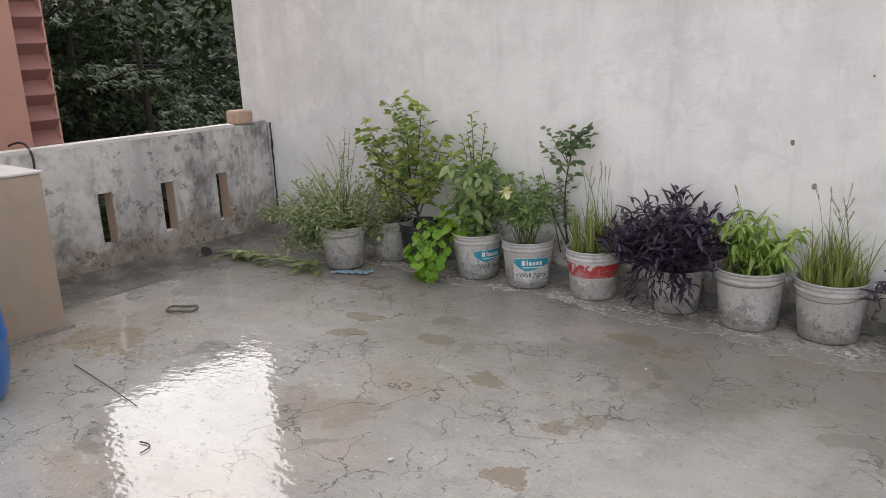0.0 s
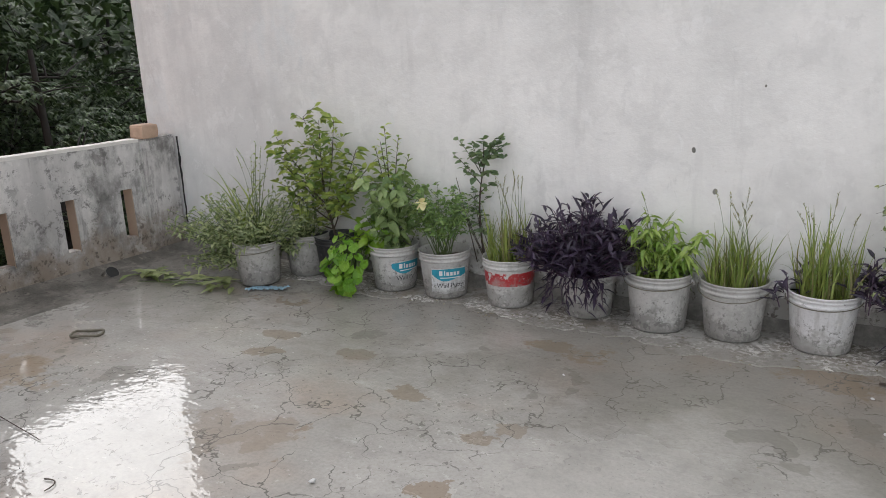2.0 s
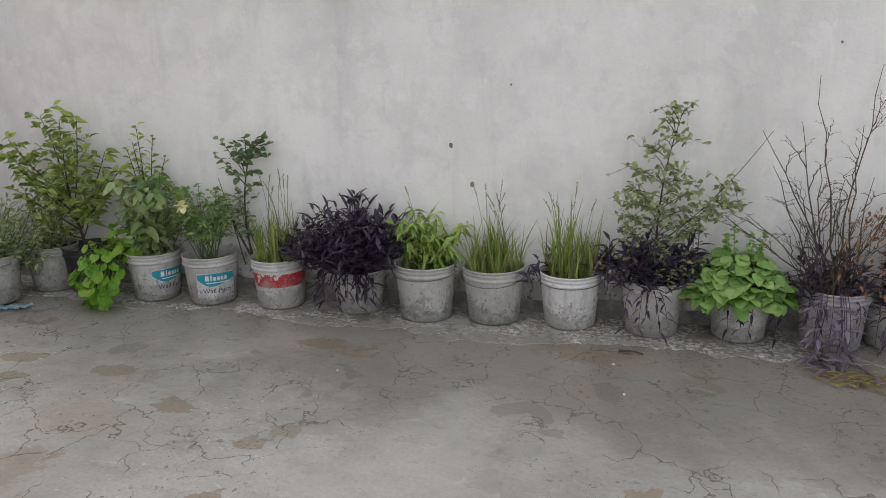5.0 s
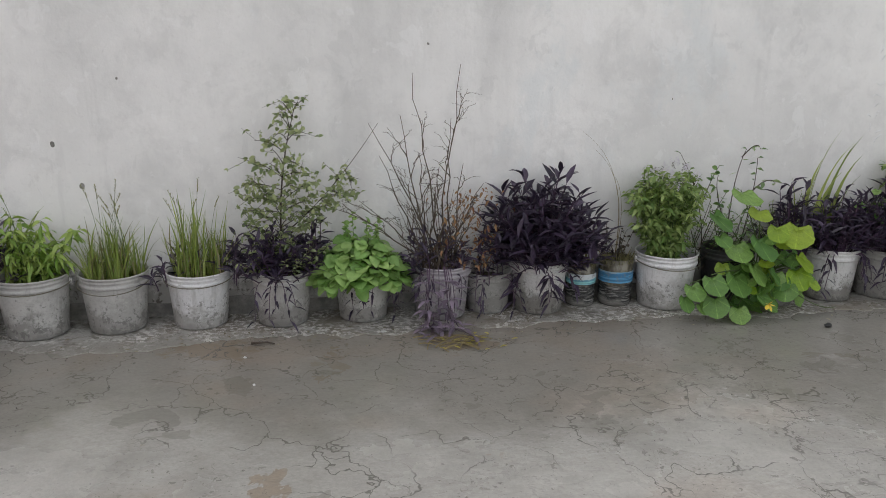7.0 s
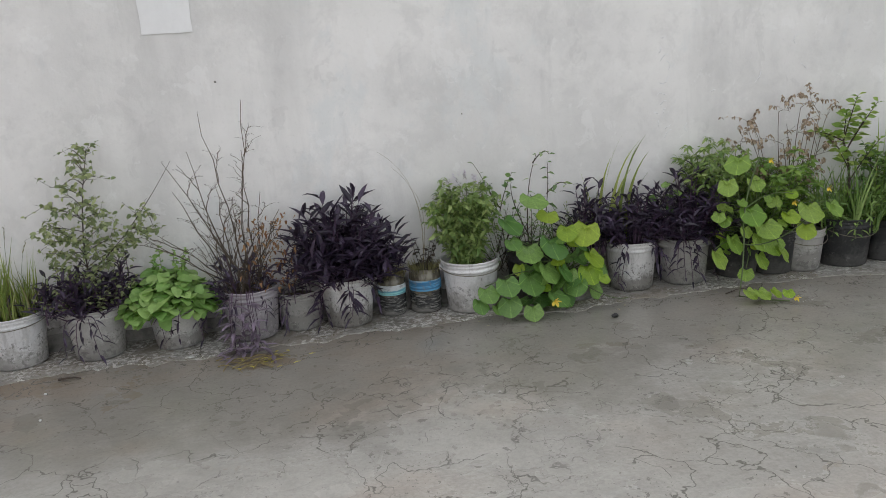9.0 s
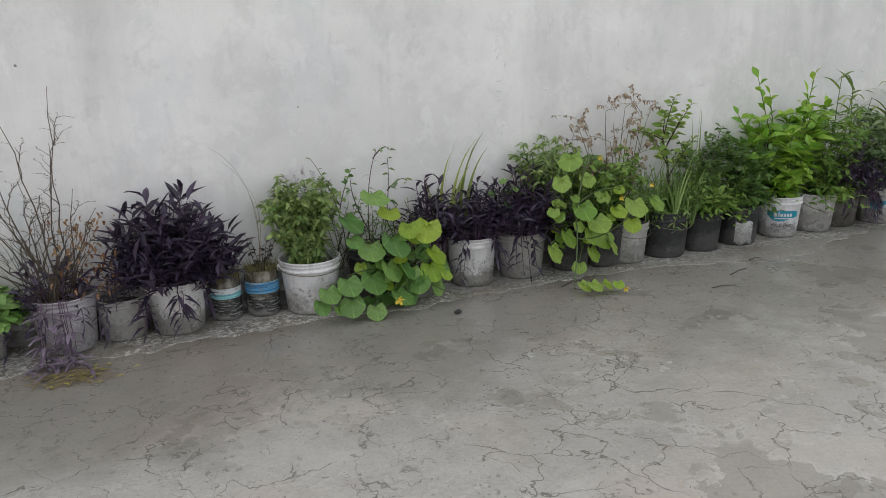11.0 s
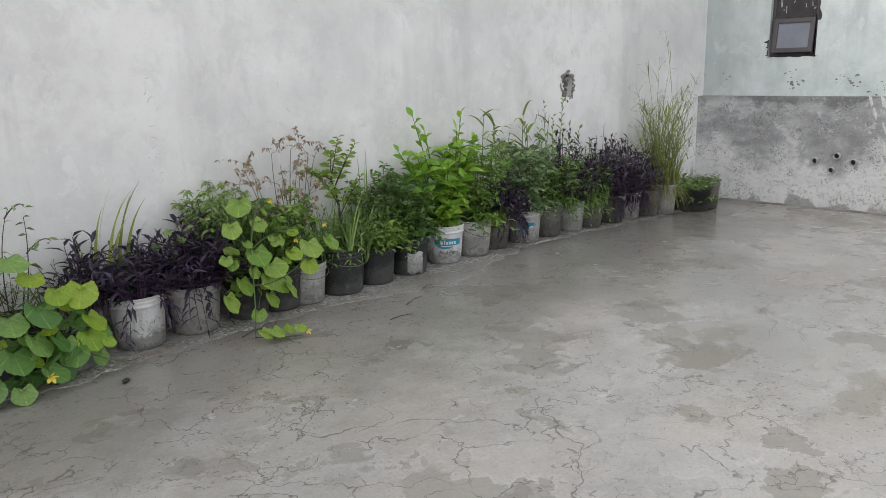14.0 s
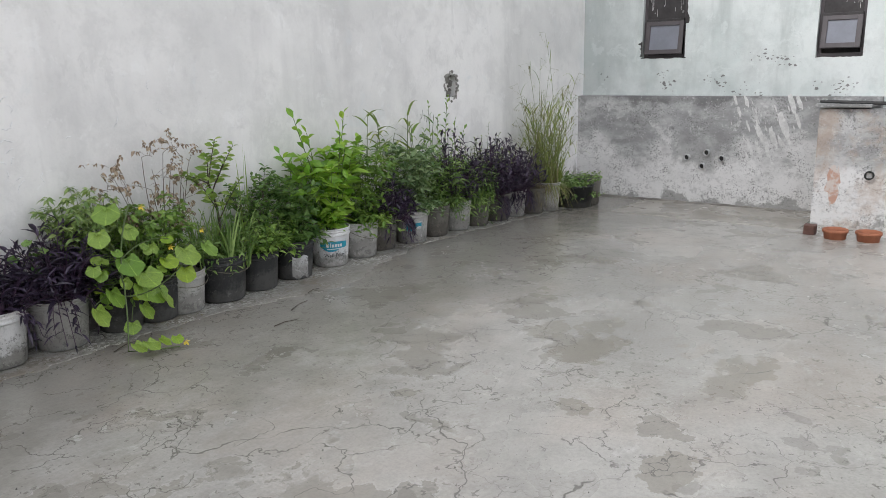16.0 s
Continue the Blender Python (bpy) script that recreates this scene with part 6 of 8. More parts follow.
def weeds_corner():
    x, y = -2.93, -0.40
    p, S, F = plant("weed_clump", "sprawling green weeds spilling over a bucket", x, y)
    stemmed(S, F, 60, 0.36, 0.32, 14, 0.046, 0.015, 0.2, 0.4, 0.3, foot=0.1, power=0.6)
    stemmed(S, F, 80, 0.24, 0.34, 14, 0.044, 0.016, 0.2, 0.7, 0.1, lean=(-0.36, -0.04), foot=0.1, power=0.5, hmin=0.2)
    stemmed(S, F, 80, -0.14, 0.24, 14, 0.044, 0.016, 0.2, 0.6, 0.1, lean=(-0.46, -0.06), foot=0.1, hmin=0.1)
    finish(p, S, F, L_GREY)
    p, S, F = plant("tall_grass", "tall arching grass with seed heads", -3.02, -0.36)
    for k in range(16):
        w = rnd.choice((math.pi, math.pi, math.pi, 0.0)) + rnd.uniform(-0.5, 0.5)
        b = Vector((rnd.uniform(-0.10, 0.06), rnd.uniform(-0.07, 0.07), 0))
        L = rnd.uniform(0.34, 0.56)
        F.blade(b, b + Vector((math.cos(w) * 0.10, math.sin(w) * 0.06, L)), (math.cos(w) * L * 0.34, math.sin(w) * 0.08, -L * rnd.uniform(0.10, 0.42)), rnd.uniform(0.008, 0.014), 10)
    for tip in ((0.10, 0, 0.60), (0.02, 0.03, 0.52), (0.20, 0, 0.56), (0.06, 0, 0.46), (0.15, -0.03, 0.48)):
        shoot(S, F, (0.05, 0, 0), (tip[0] * 0.5, 0, tip[2] * 0.6), tip, 15, 0.030, 0.014, 0.35, 0.0025, 0.3)
    seed_stalks(S, F, 6, 0.58, 0.1, 0.14)
    finish(p, S, F, L_GRASS)


weeds_corner()

p, S, F = plant("small_bush", "small fine-leaved bush in a grey bucket", -2.76, -0.185)
stemmed(S, F, 24, 0.36, 0.17, 16, 0.036, 0.014, 0.25, 0.4, 0.3)
for tip in ((-0.06, 0, 0.52), (0.04, 0, 0.46), (0.10, 0, 0.40), (-0.12, -0.03, 0.40)):
    shoot(S, F, (0, 0, 0), (tip[0] * 0.5, 0, tip[2] * 0.6), tip, 16, 0.032, 0.015, 0.3, 0.0022, 0.3)
skirt(S, F, 6, 0.03, 0.10, 0.03, 0.013)
finish(p, S, F, L_GREY)

p, S, F = plant("citrus_tree", "young citrus tree with glossy leaves in a black bucket", -2.57, -0.16, 0.17)
trunk = bow_line((0.03, 0, -0.02), (0.0, 0, 0.12), (-0.05, 0, 0.30), 8)
S.tube(trunk, 0.009, 0.006, 7)
for a, tip, n in ((6, (-0.33, -0.02, 0.66), 15), (4, (0.20, -0.08, 0.50), 14), (7, (-0.30, -0.05, 0.78), 15), (7, (-0.16, 0.02, 0.92), 17), (6, (-0.04, 0.0, 0.90), 17), (6, (0.08, -0.03, 0.92), 16), (5, (0.02, -0.08, 0.72), 15), (5, (0.17, 0.02, 0.70), 15), (4, (0.26, -0.03, 0.58), 14), (5, (-0.22, -0.10, 0.60), 15), (4, (-0.27, -0.06, 0.44), 13), (4, (-0.08, -0.12, 0.50), 14), (3, (0.12, -0.10, 0.42), 13), (3, (-0.15, -0.12, 0.32), 12)):
    tip = Vector((tip[0] * 1.12, tip[1], tip[2] * 0.81))
    limb = bow_line(trunk[a], (trunk[a] + tip) / 2 + Vector((rnd.uniform(-0.05, 0.05), 0, rnd.uniform(-0.04, 0.05))), tip, 11)
    S.tube(limb, 0.0042, 0.0015, 5)
    for k in range(n):
        g = min(9.999, 10 * (0.28 + 0.72 * k / (n - 1)))
        at = limb[int(g)].lerp(limb[int(g) + 1], g - int(g))
        w = 2.4 * k + rnd.uniform(-0.4, 0.4)
        end = at + Vector((math.cos(w) * 0.05, math.sin(w) * 0.045, rnd.uniform(-0.01, 0.05))) * rnd.uniform(0.5, 1.6)
        S.tube([at, end], 0.0013, 0.0009, 4)
        for j in range(4):
            v, up, sz = w + rnd.uniform(-1.6, 1.6), rnd.uniform(-0.3, 0.8), rnd.uniform(0.040, 0.078)
            F.leaf(at.lerp(end, 0.3 + 0.23 * j), (math.cos(v) * math.cos(up), math.sin(v) * math.cos(up), math.sin(up)), sz, sz * 0.46, rnd.uniform(0.05, 0.45), 0.3, 0.42, rnd.uniform(-1.1, 1.1))
finish(p, S, F, L_CITRUS, M_TWIG)


def broad_leaf(n=30, lobes=0.0, cup=0.18, notch=0.25):
    """A round cupped leaf in the x, y plane with its stalk at the origin and its tip at y = 1."""
    bm = bmesh.new()
    c = bm.verts.new((0, 0.12, -0.02))
    inner, outer = [], []
    for k in range(n):
        w = 2 * math.pi * (k + 0.5) / n - math.pi / 2
        r = 0.50 + 0.055 * math.cos(5 * (w - math.pi / 2)) * lobes * 4 + 0.012 * (-1) ** k
        x, y = r * 1.02 * math.cos(w), r * math.sin(w) + 0.45
        d = abs(w + math.pi / 2) if w < math.pi / 2 else abs(2 * math.pi - (w + math.pi / 2))
        if d < 0.5:
            y += notch * (1 - d / 0.5)
        h = cup * (math.hypot(x, y - 0.4)) ** 2
        inner.append(bm.verts.new((x * 0.55, 0.12 + (y - 0.12) * 0.55, h * 0.45 - 0.015)))
        outer.append(bm.verts.new((x, y, h + 0.022 * math.sin(5 * w + 0.6))))
    for k in range(n):
        j = (k + 1) % n
        bm.faces.new((c, inner[k], inner[j]))
        bm.faces.new((inner[k], outer[k], outer[j], inner[j]))
    me = bpy.data.meshes.new("leaf")
    bm.to_mesh(me)
    bm.free()
    smooth(me)
    return me


def leaf_at(me, parent, at, size, yaw, pitch, roll=0.0):
    """A separate large leaf: yaw is where its tip points, pitch how far it hangs."""
    ob = part("leaf", me, None, parent)
    ob.matrix_local = Matrix.Translation(at) @ Matrix.Rotation(yaw - math.pi / 2, 4, "Z") @ Matrix.Rotation(pitch, 4, "X") @ Matrix.Rotation(roll, 4, "Y") @ Matrix.Diagonal((size, size, size, 1))
    return ob


BROAD = {}
for key, mat, lob in (("lime", L_LIME1, 0.1), ("squash", L_SQUASH, 0.09), ("vine", L_VINE, 0.12), ("yellow", L_YELLOW, 0.08)):
    BROAD[key] = broad_leaf(lobes=lob, notch=0.40)
    BROAD[key].materials.append(mat)


def creeper(name, label, x, y, z, centre, size, n, leaf, key, mat_stem, flop=0.9, seed=1):
    """Large separate leaves on stalks that fill an egg-shaped space before a bucket."""
    r = random.Random(seed)
    p = thing(name, label, "plant", (x, y, floor_z(x) + z), "potted plants")
    S = Shape(-y)
    for i in range(n):
        w, v, q = r.uniform(0, 6.28), r.uniform(-1, 1), r.random() ** 0.4
        c = math.sqrt(1 - v * v)
        at = Vector((centre[0] + size[0] * q * c * math.cos(w), centre[1] - abs(size[1] * q * c * math.sin(w)), centre[2] + size[2] * q * v))
        at.z = max(at.z, 0.03 - z)
        s = leaf * r.uniform(0.65, 1.15)
        at.y = min(at.y, -y - s * 0.75)
        leaf_at(BROAD[key if r.random() > 0.08 or key == "lime" else "yellow"], p, at, s, r.gauss(-math.pi / 2, 0.9), -r.uniform(0.35, flop), r.uniform(-0.4, 0.4))
        S.tube(bow_line((r.uniform(-0.05, 0.05), r.uniform(-0.05, 0.05), -0.02), (at.x * 0.5, at.y * 0.5, max(at.z, 0) * 0.5 + 0.07), at + Vector((0, 0, -0.003)), 7), 0.0035, 0.0022, 5)
    S.link("stem_cluster", mat_stem, p, "pale green hairy stalks", True)
    return p


creeper("lime_creeper", "lime-green broad-leaved creeper hanging between buckets", -2.33, -0.22, 0.22, (0.03, -0.16, -0.06), (0.14, 0.12, 0.19), 84, 0.062, "lime", M_STEMG, 1.25, 3)
p, S, F = plant("lime_shoots", "lime-green shoots rising between two buckets", -2.27, -0.24, 0.18)
stemmed(S, F, 9, 0.22, 0.14, 9, 0.07, 0.04, 0.3, 0.4, 0.2)
finish(p, S, F, L_LIME)

p, S, F = plant("bean_plant", "leafy green bean plant in a putty bucket", -2.115, -0.20)
branched(S, F, 9, 0.44, 0.20, 6, 0.10, 5, 0.066, 0.046, 0.12, 0.6, 0.1)
stemmed(S, F, 8, 0.46, 0.16, 14, 0.034, 0.018, 0.4, 0.4, 0.3)
finish(p, S, F, L_PALE)
p, S, F = plant("tall_shoot", "tall leafy shoot rising behind the bean plant", -2.17, -0.12)
for tip, n in (((-0.02, 0, 0.68), 24), ((0.07, 0, 0.62), 20), ((-0.09, 0, 0.56), 18), ((0.02, -0.05, 0.48), 16), ((0.13, 0, 0.52), 16), ((-0.03, -0.03, 0.60), 20)):
    shoot(S, F, (0, 0, 0), (tip[0] * 0.3, 0, tip[2] * 0.6), tip, n, 0.066, 0.027, 0.4, 0.004, 0.1)
finish(p, S, F, L_CITRUS, M_TWIG)

p, S, F = plant("flowering_bush", "green bush with a pale yellow flower", -1.80, -0.19)
branched(S, F, 15, 0.36, 0.22, 6, 0.08, 7, 0.044, 0.014, 0.48, 0.5, 0.2, thick=0.003)
branched(S, F, 7, 0.50, 0.17, 7, 0.07, 8, 0.028, 0.014, 0.5, 0.4, 0.3, lean=(-0.04, 0), thick=0.003)
finish(p, S, F, L_GREEN2)
fl = Shape()
for k in range(6):
    a = 2 * math.pi * k / 6
    fl.leaf((0, 0, 0), (math.cos(a), -0.5, math.sin(a)), 0.034, 0.026, 0.1, 0.1, 0.5)
ob = fl.link("flower", M_CREAMY, p, "pale yellow flower")
ob.location = (0.01, -0.19, 0.34)
ob.scale = (1.25, 1.25, 1.25)

p, S, F = plant("rose_bush", "tall thin rose bush with grey-green leaves against the wall", -1.60, -0.10)
stem = bow_line((0, 0, -0.02), (-0.06, 0, 0.30), (0.02, 0, 0.52), 12)
S.tube(stem, 0.006, 0.003, 6)
S.tube(bow_line((-0.05, 0, -0.02), (-0.10, 0, 0.2), (-0.16, 0, 0.42), 8), 0.003, 0.0015, 5)
for a, tip, n in ((11, (0.12, 0, 0.64), 13), (11, (0.14, -0.03, 0.54), 13), (10, (0.03, -0.04, 0.63), 12), (9, (-0.06, 0, 0.60), 11), (8, (-0.17, 0, 0.54), 10), (9, (0.10, -0.06, 0.46), 11), (11, (0.07, 0, 0.60), 12), (10, (0.0, -0.08, 0.56), 11), (7, (0.06, 0, 0.40), 6), (9, (-0.12, -0.03, 0.62), 10), (11, (0.15, 0, 0.60), 11), (8, (-0.10, -0.04, 0.48), 9)):
    shoot(S, F, stem[a], (stem[a] + Vector(tip)) / 2 + Vector((0, 0, 0.02)), tip, n, 0.046, 0.034, 0.3, 0.0025, -0.1)
branched(S, F, 4, 0.44, 0.14, 7, 0.09, 7, 0.028, 0.015, 0.4, 0.4, 0.3, lean=(-0.12, 0), thick=0.003)
finish(p, S, F, L_ROSE, M_TWIG)


def grass_pot(label, x, y, h, n, seeds=3, bend=0.10, mat=None):
    p, S, F = plant("grass", label, x, y)
    W = Shape(-y)
    turf(F, n, h, 0.110, 0.0062, bend, 0.45, W)
    turf(F, n // 2, h * 0.35, 0.115, 0.006, bend, 0.3, W)
    seed_stalks(S, W, seeds, h * 1.25, 0.09)
    finish(p, S, F, mat or L_GRASS, None, "thin green grass blades")
    W.link("dry_blade_cluster", L_STRAW, p, "dry straw-coloured blades")
    return p


grass_pot("thin upright grass in a red-banded bucket", -1.419, -0.175, 0.38, 260, 9, 0.24)
purple_mound("purple_heart", "dense dark purple heart plant spilling over its bucket", -1.04, -0.17, 165, 0.375, 0.36, 20, 0.13, leaf=0.095)

p, S, F = plant("chilli_plant", "bright green chilli plant with drooping leaves", -0.655, -0.17)
branched(S, F, 11, 0.30, 0.19, 6, 0.08, 7, 0.062, 0.022, 0.15, 0.8, 0.05, thick=0.003)
finish(p, S, F, L_BRIGHT2)
p, S, F = plant("grass", "few arching grass blades beside the chilli plant", -0.72, -0.15)
for k in range(12):
    b, L = Vector((rnd.uniform(-0.07, 0.0), rnd.uniform(-0.08, 0.05), 0)), rnd.uniform(0.28, 0.40)
    F.blade(b, b + Vector((rnd.uniform(-0.04, 0.04), 0, L)), (rnd.choice((-1, 1)) * L * rnd.uniform(0.1, 0.4), 0, -L * rnd.uniform(0.1, 0.4)), 0.009, 9)
seed_stalks(S, F, 4, 0.42, 0.06)
finish(p, S, F, L_GRASS)
grass_pot("clump of upright grass with seed heads", -0.351, -0.145, 0.36, 270, 9, 0.30)
grass_pot("clump of taller upright grass with dry tips", 0.0, -0.14, 0.38, 230, 6, 0.26)
p, S, F = plant("grass", "few long grass blades rising above the clump", -0.05, -0.14)
turf(F, 30, 0.54, 0.05, 0.0075, 0.12, 0.6)
finish(p, S, F, L_GRASS)
purple_mound("purple_heart", "small purple heart shoot leaning out of the grass", -0.10, -0.19, 7, 0.15, 0.13, 0, leaf=0.09)

purple_mound("purple_heart", "purple heart plant round the foot of a shrub", 0.335, -0.18, 70, 0.25, 0.27, 5, 0.15)
purple_mound("purple_heart", "upright purple heart shoots beside the shrub", 0.50, -0.15, 14, 0.30, 0.10, 0)
purple_mound("purple_heart", "upright purple heart shoots by the shrub", 0.19, -0.15, 9, 0.30, 0.08, 0)


def feather_shrub():
    """A thin shrub whose small leaves stand in pairs on side shoots."""
    p, S, F = plant("leafy_shrub", "thin upright shrub with small paired grey-green leaves", 0.36, -0.15)
    main = bow_line((0, 0, 0), (-0.03, 0, 0.39), (0.06, 0.03, 0.71), 14)
    S.tube(main, 0.0055, 0.0016, 6)

    def spray(a, tip, n):
        a, tip = Vector(a), Vector(tip)
        limb = bow_line(a, (a + tip) / 2 + Vector((0, 0, 0.03)), tip, 8)
        S.tube(limb, 0.0022, 0.0009, 4)
        for k in range(n):
            g = min(6.999, 7 * (0.3 + 0.7 * k / n))
            q = limb[int(g)].lerp(limb[int(g) + 1], g - int(g))
            w = rnd.uniform(0, 6.28)
            e = q + Vector((math.cos(w), math.sin(w) * 0.8, rnd.uniform(-0.5, 0.9))) * rnd.uniform(0.025, 0.085)
            S.tube([q, e], 0.0009, 0.0006, 3)
            for i in range(3):
                v = rnd.uniform(0, 6.28)
                F.leaf(q.lerp(e, rnd.uniform(0.3, 1)), (math.cos(v), math.sin(v), rnd.uniform(-0.8, 0.8)), rnd.uniform(0.018, 0.033), rnd.uniform(0.012, 0.019), 0.35, 0.25, 0.4, rnd.uniform(-1.5, 1.5))

    for k, dx, dz, n in ((13, 0.03, 0.03, 5), (12, -0.05, 0.02, 6), (11, 0.08, 0.03, 9), (10, -0.12, 0.06, 7), (9, 0.06, 0.02, 8), (8, -0.15, 0.05, 12), (8, 0.10, 0.05, 10), (7, -0.13, 0.02, 10), (6, 0.14, 0.05, 12), (6, -0.19, 0.05, 14), (5, 0.16, 0.08, 16), (5, -0.10, 0.05, 14), (4, 0.20, 0.08, 16), (4, -0.17, 0.05, 14), (3, 0.14, 0.03, 14), (3, -0.12, 0.05, 14), (2, 0.05, 0.06, 12)):
        q = main[k]
        spray(q, q + Vector((dx * rnd.uniform(0.7, 1.25), rnd.uniform(-0.12, 0.02), dz + rnd.uniform(-0.04, 0.10))), n + 3)
        spray(q, q + Vector((rnd.uniform(-0.06, 0.06), -0.05, rnd.uniform(0.0, 0.08))), 3)
    arm = bow_line((0.02, 0, 0.22), (0.22, 0, 0.38), (0.42, 0.03, 0.68), 12)
    S.tube(arm, 0.003, 0.001, 5)
    for k in (3, 4, 4, 5, 5, 6, 7):
        spray(arm[k], arm[k] + Vector((rnd.uniform(-0.02, 0.12), rnd.uniform(-0.06, 0.02), rnd.uniform(-0.10, 0.05))), 8)
    stemmed(S, F, 22, 0.26, 0.20, 16, 0.026, 0.015, 0.3, 0.4, 0.25)
    turf(F, 36, 0.20, 0.12, 0.004, 0.34, 0.5)
    finish(p, S, F, L_GREY, M_TWIG)


feather_shrub()


def mint():
    p, S, F = plant("mint", "fresh mint with round bright leaves", 0.69, -0.15, 0.18)
    for i in range(400):
        w, q = rnd.uniform(0, 6.28), math.sqrt(rnd.random())
        top = 0.20 * (1 - 0.75 * q * q) * rnd.uniform(0.35, 1.0) + 0.01 - 0.02 * q
        at = Vector((0.205 * q * math.cos(w), 0.19 * q * math.sin(w), top))
        a = w + rnd.uniform(-1.2, 1.2)
        L = rnd.uniform(0.046, 0.076)
        F.leaf(at, (math.cos(a), math.sin(a), rnd.uniform(-0.5, 0.5)), L, L * 0.88, 0.4, 0.12, 0.42, rnd.uniform(-0.5, 0.5))
        if i % 4 == 0:
            S.tube(bow_line((at.x * 0.3, at.y * 0.3, -0.02), (at.x * 0.8, at.y * 0.8, top * 0.5), at, 5), 0.0018, 0.0012, 4)
    for k in range(9):
        tip = (rnd.uniform(-0.12, 0.12), rnd.uniform(-0.02, 0.08), rnd.uniform(0.22, 0.30))
        shoot(S, F, (tip[0] * 0.6, 0.02, 0), (tip[0] * 0.8, 0.02, tip[2] * 0.6), tip, 12, 0.034, 0.028, 0.4, 0.002, 0.1)
    finish(p, S, F, L_MINT)
    purple_mound("purple_heart", "few purple stems hanging from under the mint", 0.76, -0.15, 2, 0.05, 0.05, 6, 0.13, 0.18)


mint()


def dry_twigs():
    p, S, F = plant("dry_twigs", "tall dry twigs with withered brown leaves", 1.04, -0.15)
    B = Shape(0.15)

    def branch(a, b, r, depth):
        a, b = Vector(a), Vector(b)
        line = bow_line(a, (a + b) / 2 + Vector((rnd.uniform(-0.03, 0.03), rnd.uniform(-0.02, 0.02), 0.02)), b, 9)
        for q in line[1:-1]:
            q += Vector((rnd.uniform(-1, 1), rnd.uniform(-1, 1), 0)) * (0.004 + 0.010 * min(1, (b - a).length))
        S.tube(line, r, r * 0.25, 5)
        for q in line[3:]:
            if rnd.random() < 0.7:
                w = rnd.uniform(0, 6.28)
                B.small_leaf(q, (math.cos(w), math.sin(w), 0.4), 0.012, 0.006, 0.2)
            if depth and rnd.random() < 0.75 and q is not line[-1] and q is not line[-2]:
                d = (b - a) * rnd.uniform(0.06, 0.2)
                w = rnd.uniform(0, 6.28)
                branch(q, q + d + Vector((math.cos(w) * 0.07, math.sin(w) * 0.04, rnd.uniform(-0.01, 0.05))), r * 0.55, depth - 1)

    for tx, tz in ((0.09, 0.93), (0.06, 0.70), (-0.11, 0.89), (-0.30, 0.68), (-0.26, 0.55), (-0.17, 0.72), (0.0, 0.5), (-0.08, 0.55), (0.12, 0.5), (0.2, 0.42), (-0.35, 0.36), (-0.42, 0.33)):
        branch((rnd.uniform(-0.07, 0.07), rnd.uniform(-0.05, 0.05), -0.02), (tx, rnd.uniform(-0.06, 0.05), tz), 0.0046, 2)
    for i in range(40):
        branch((rnd.uniform(-0.09, 0.09), rnd.uniform(-0.08, 0.08), -0.02), (rnd.uniform(-0.2, 0.22), rnd.uniform(-0.12, 0.05), rnd.uniform(0.14, 0.42)), 0.0028, 0)
    for i in range(170):
        at = (rnd.gauss(0.14, 0.07), rnd.uniform(-0.14, 0.03), rnd.uniform(0.05, 0.40))
        w = rnd.uniform(0, 6.28)
        F.leaf(at, (math.cos(w), math.sin(w), rnd.uniform(-1.0, 0.6)), rnd.uniform(0.016, 0.030), 0.012, 0.6, 0.5, 0.4, rnd.uniform(-1, 1))
    S.link("twig_cluster", M_DRYTWIG, p, "thin bare branching twigs")
    F.link("withered_foliage", L_BROWN, p, "withered orange-brown leaves")
    B.link("bud_cluster", M_TWIG, p, "tiny dry buds")


dry_twigs()
purple_mound("purple_heart", "purple heart shoots among the dry twigs", 1.03, -0.17, 22, 0.27, 0.17, 4, 0.08)


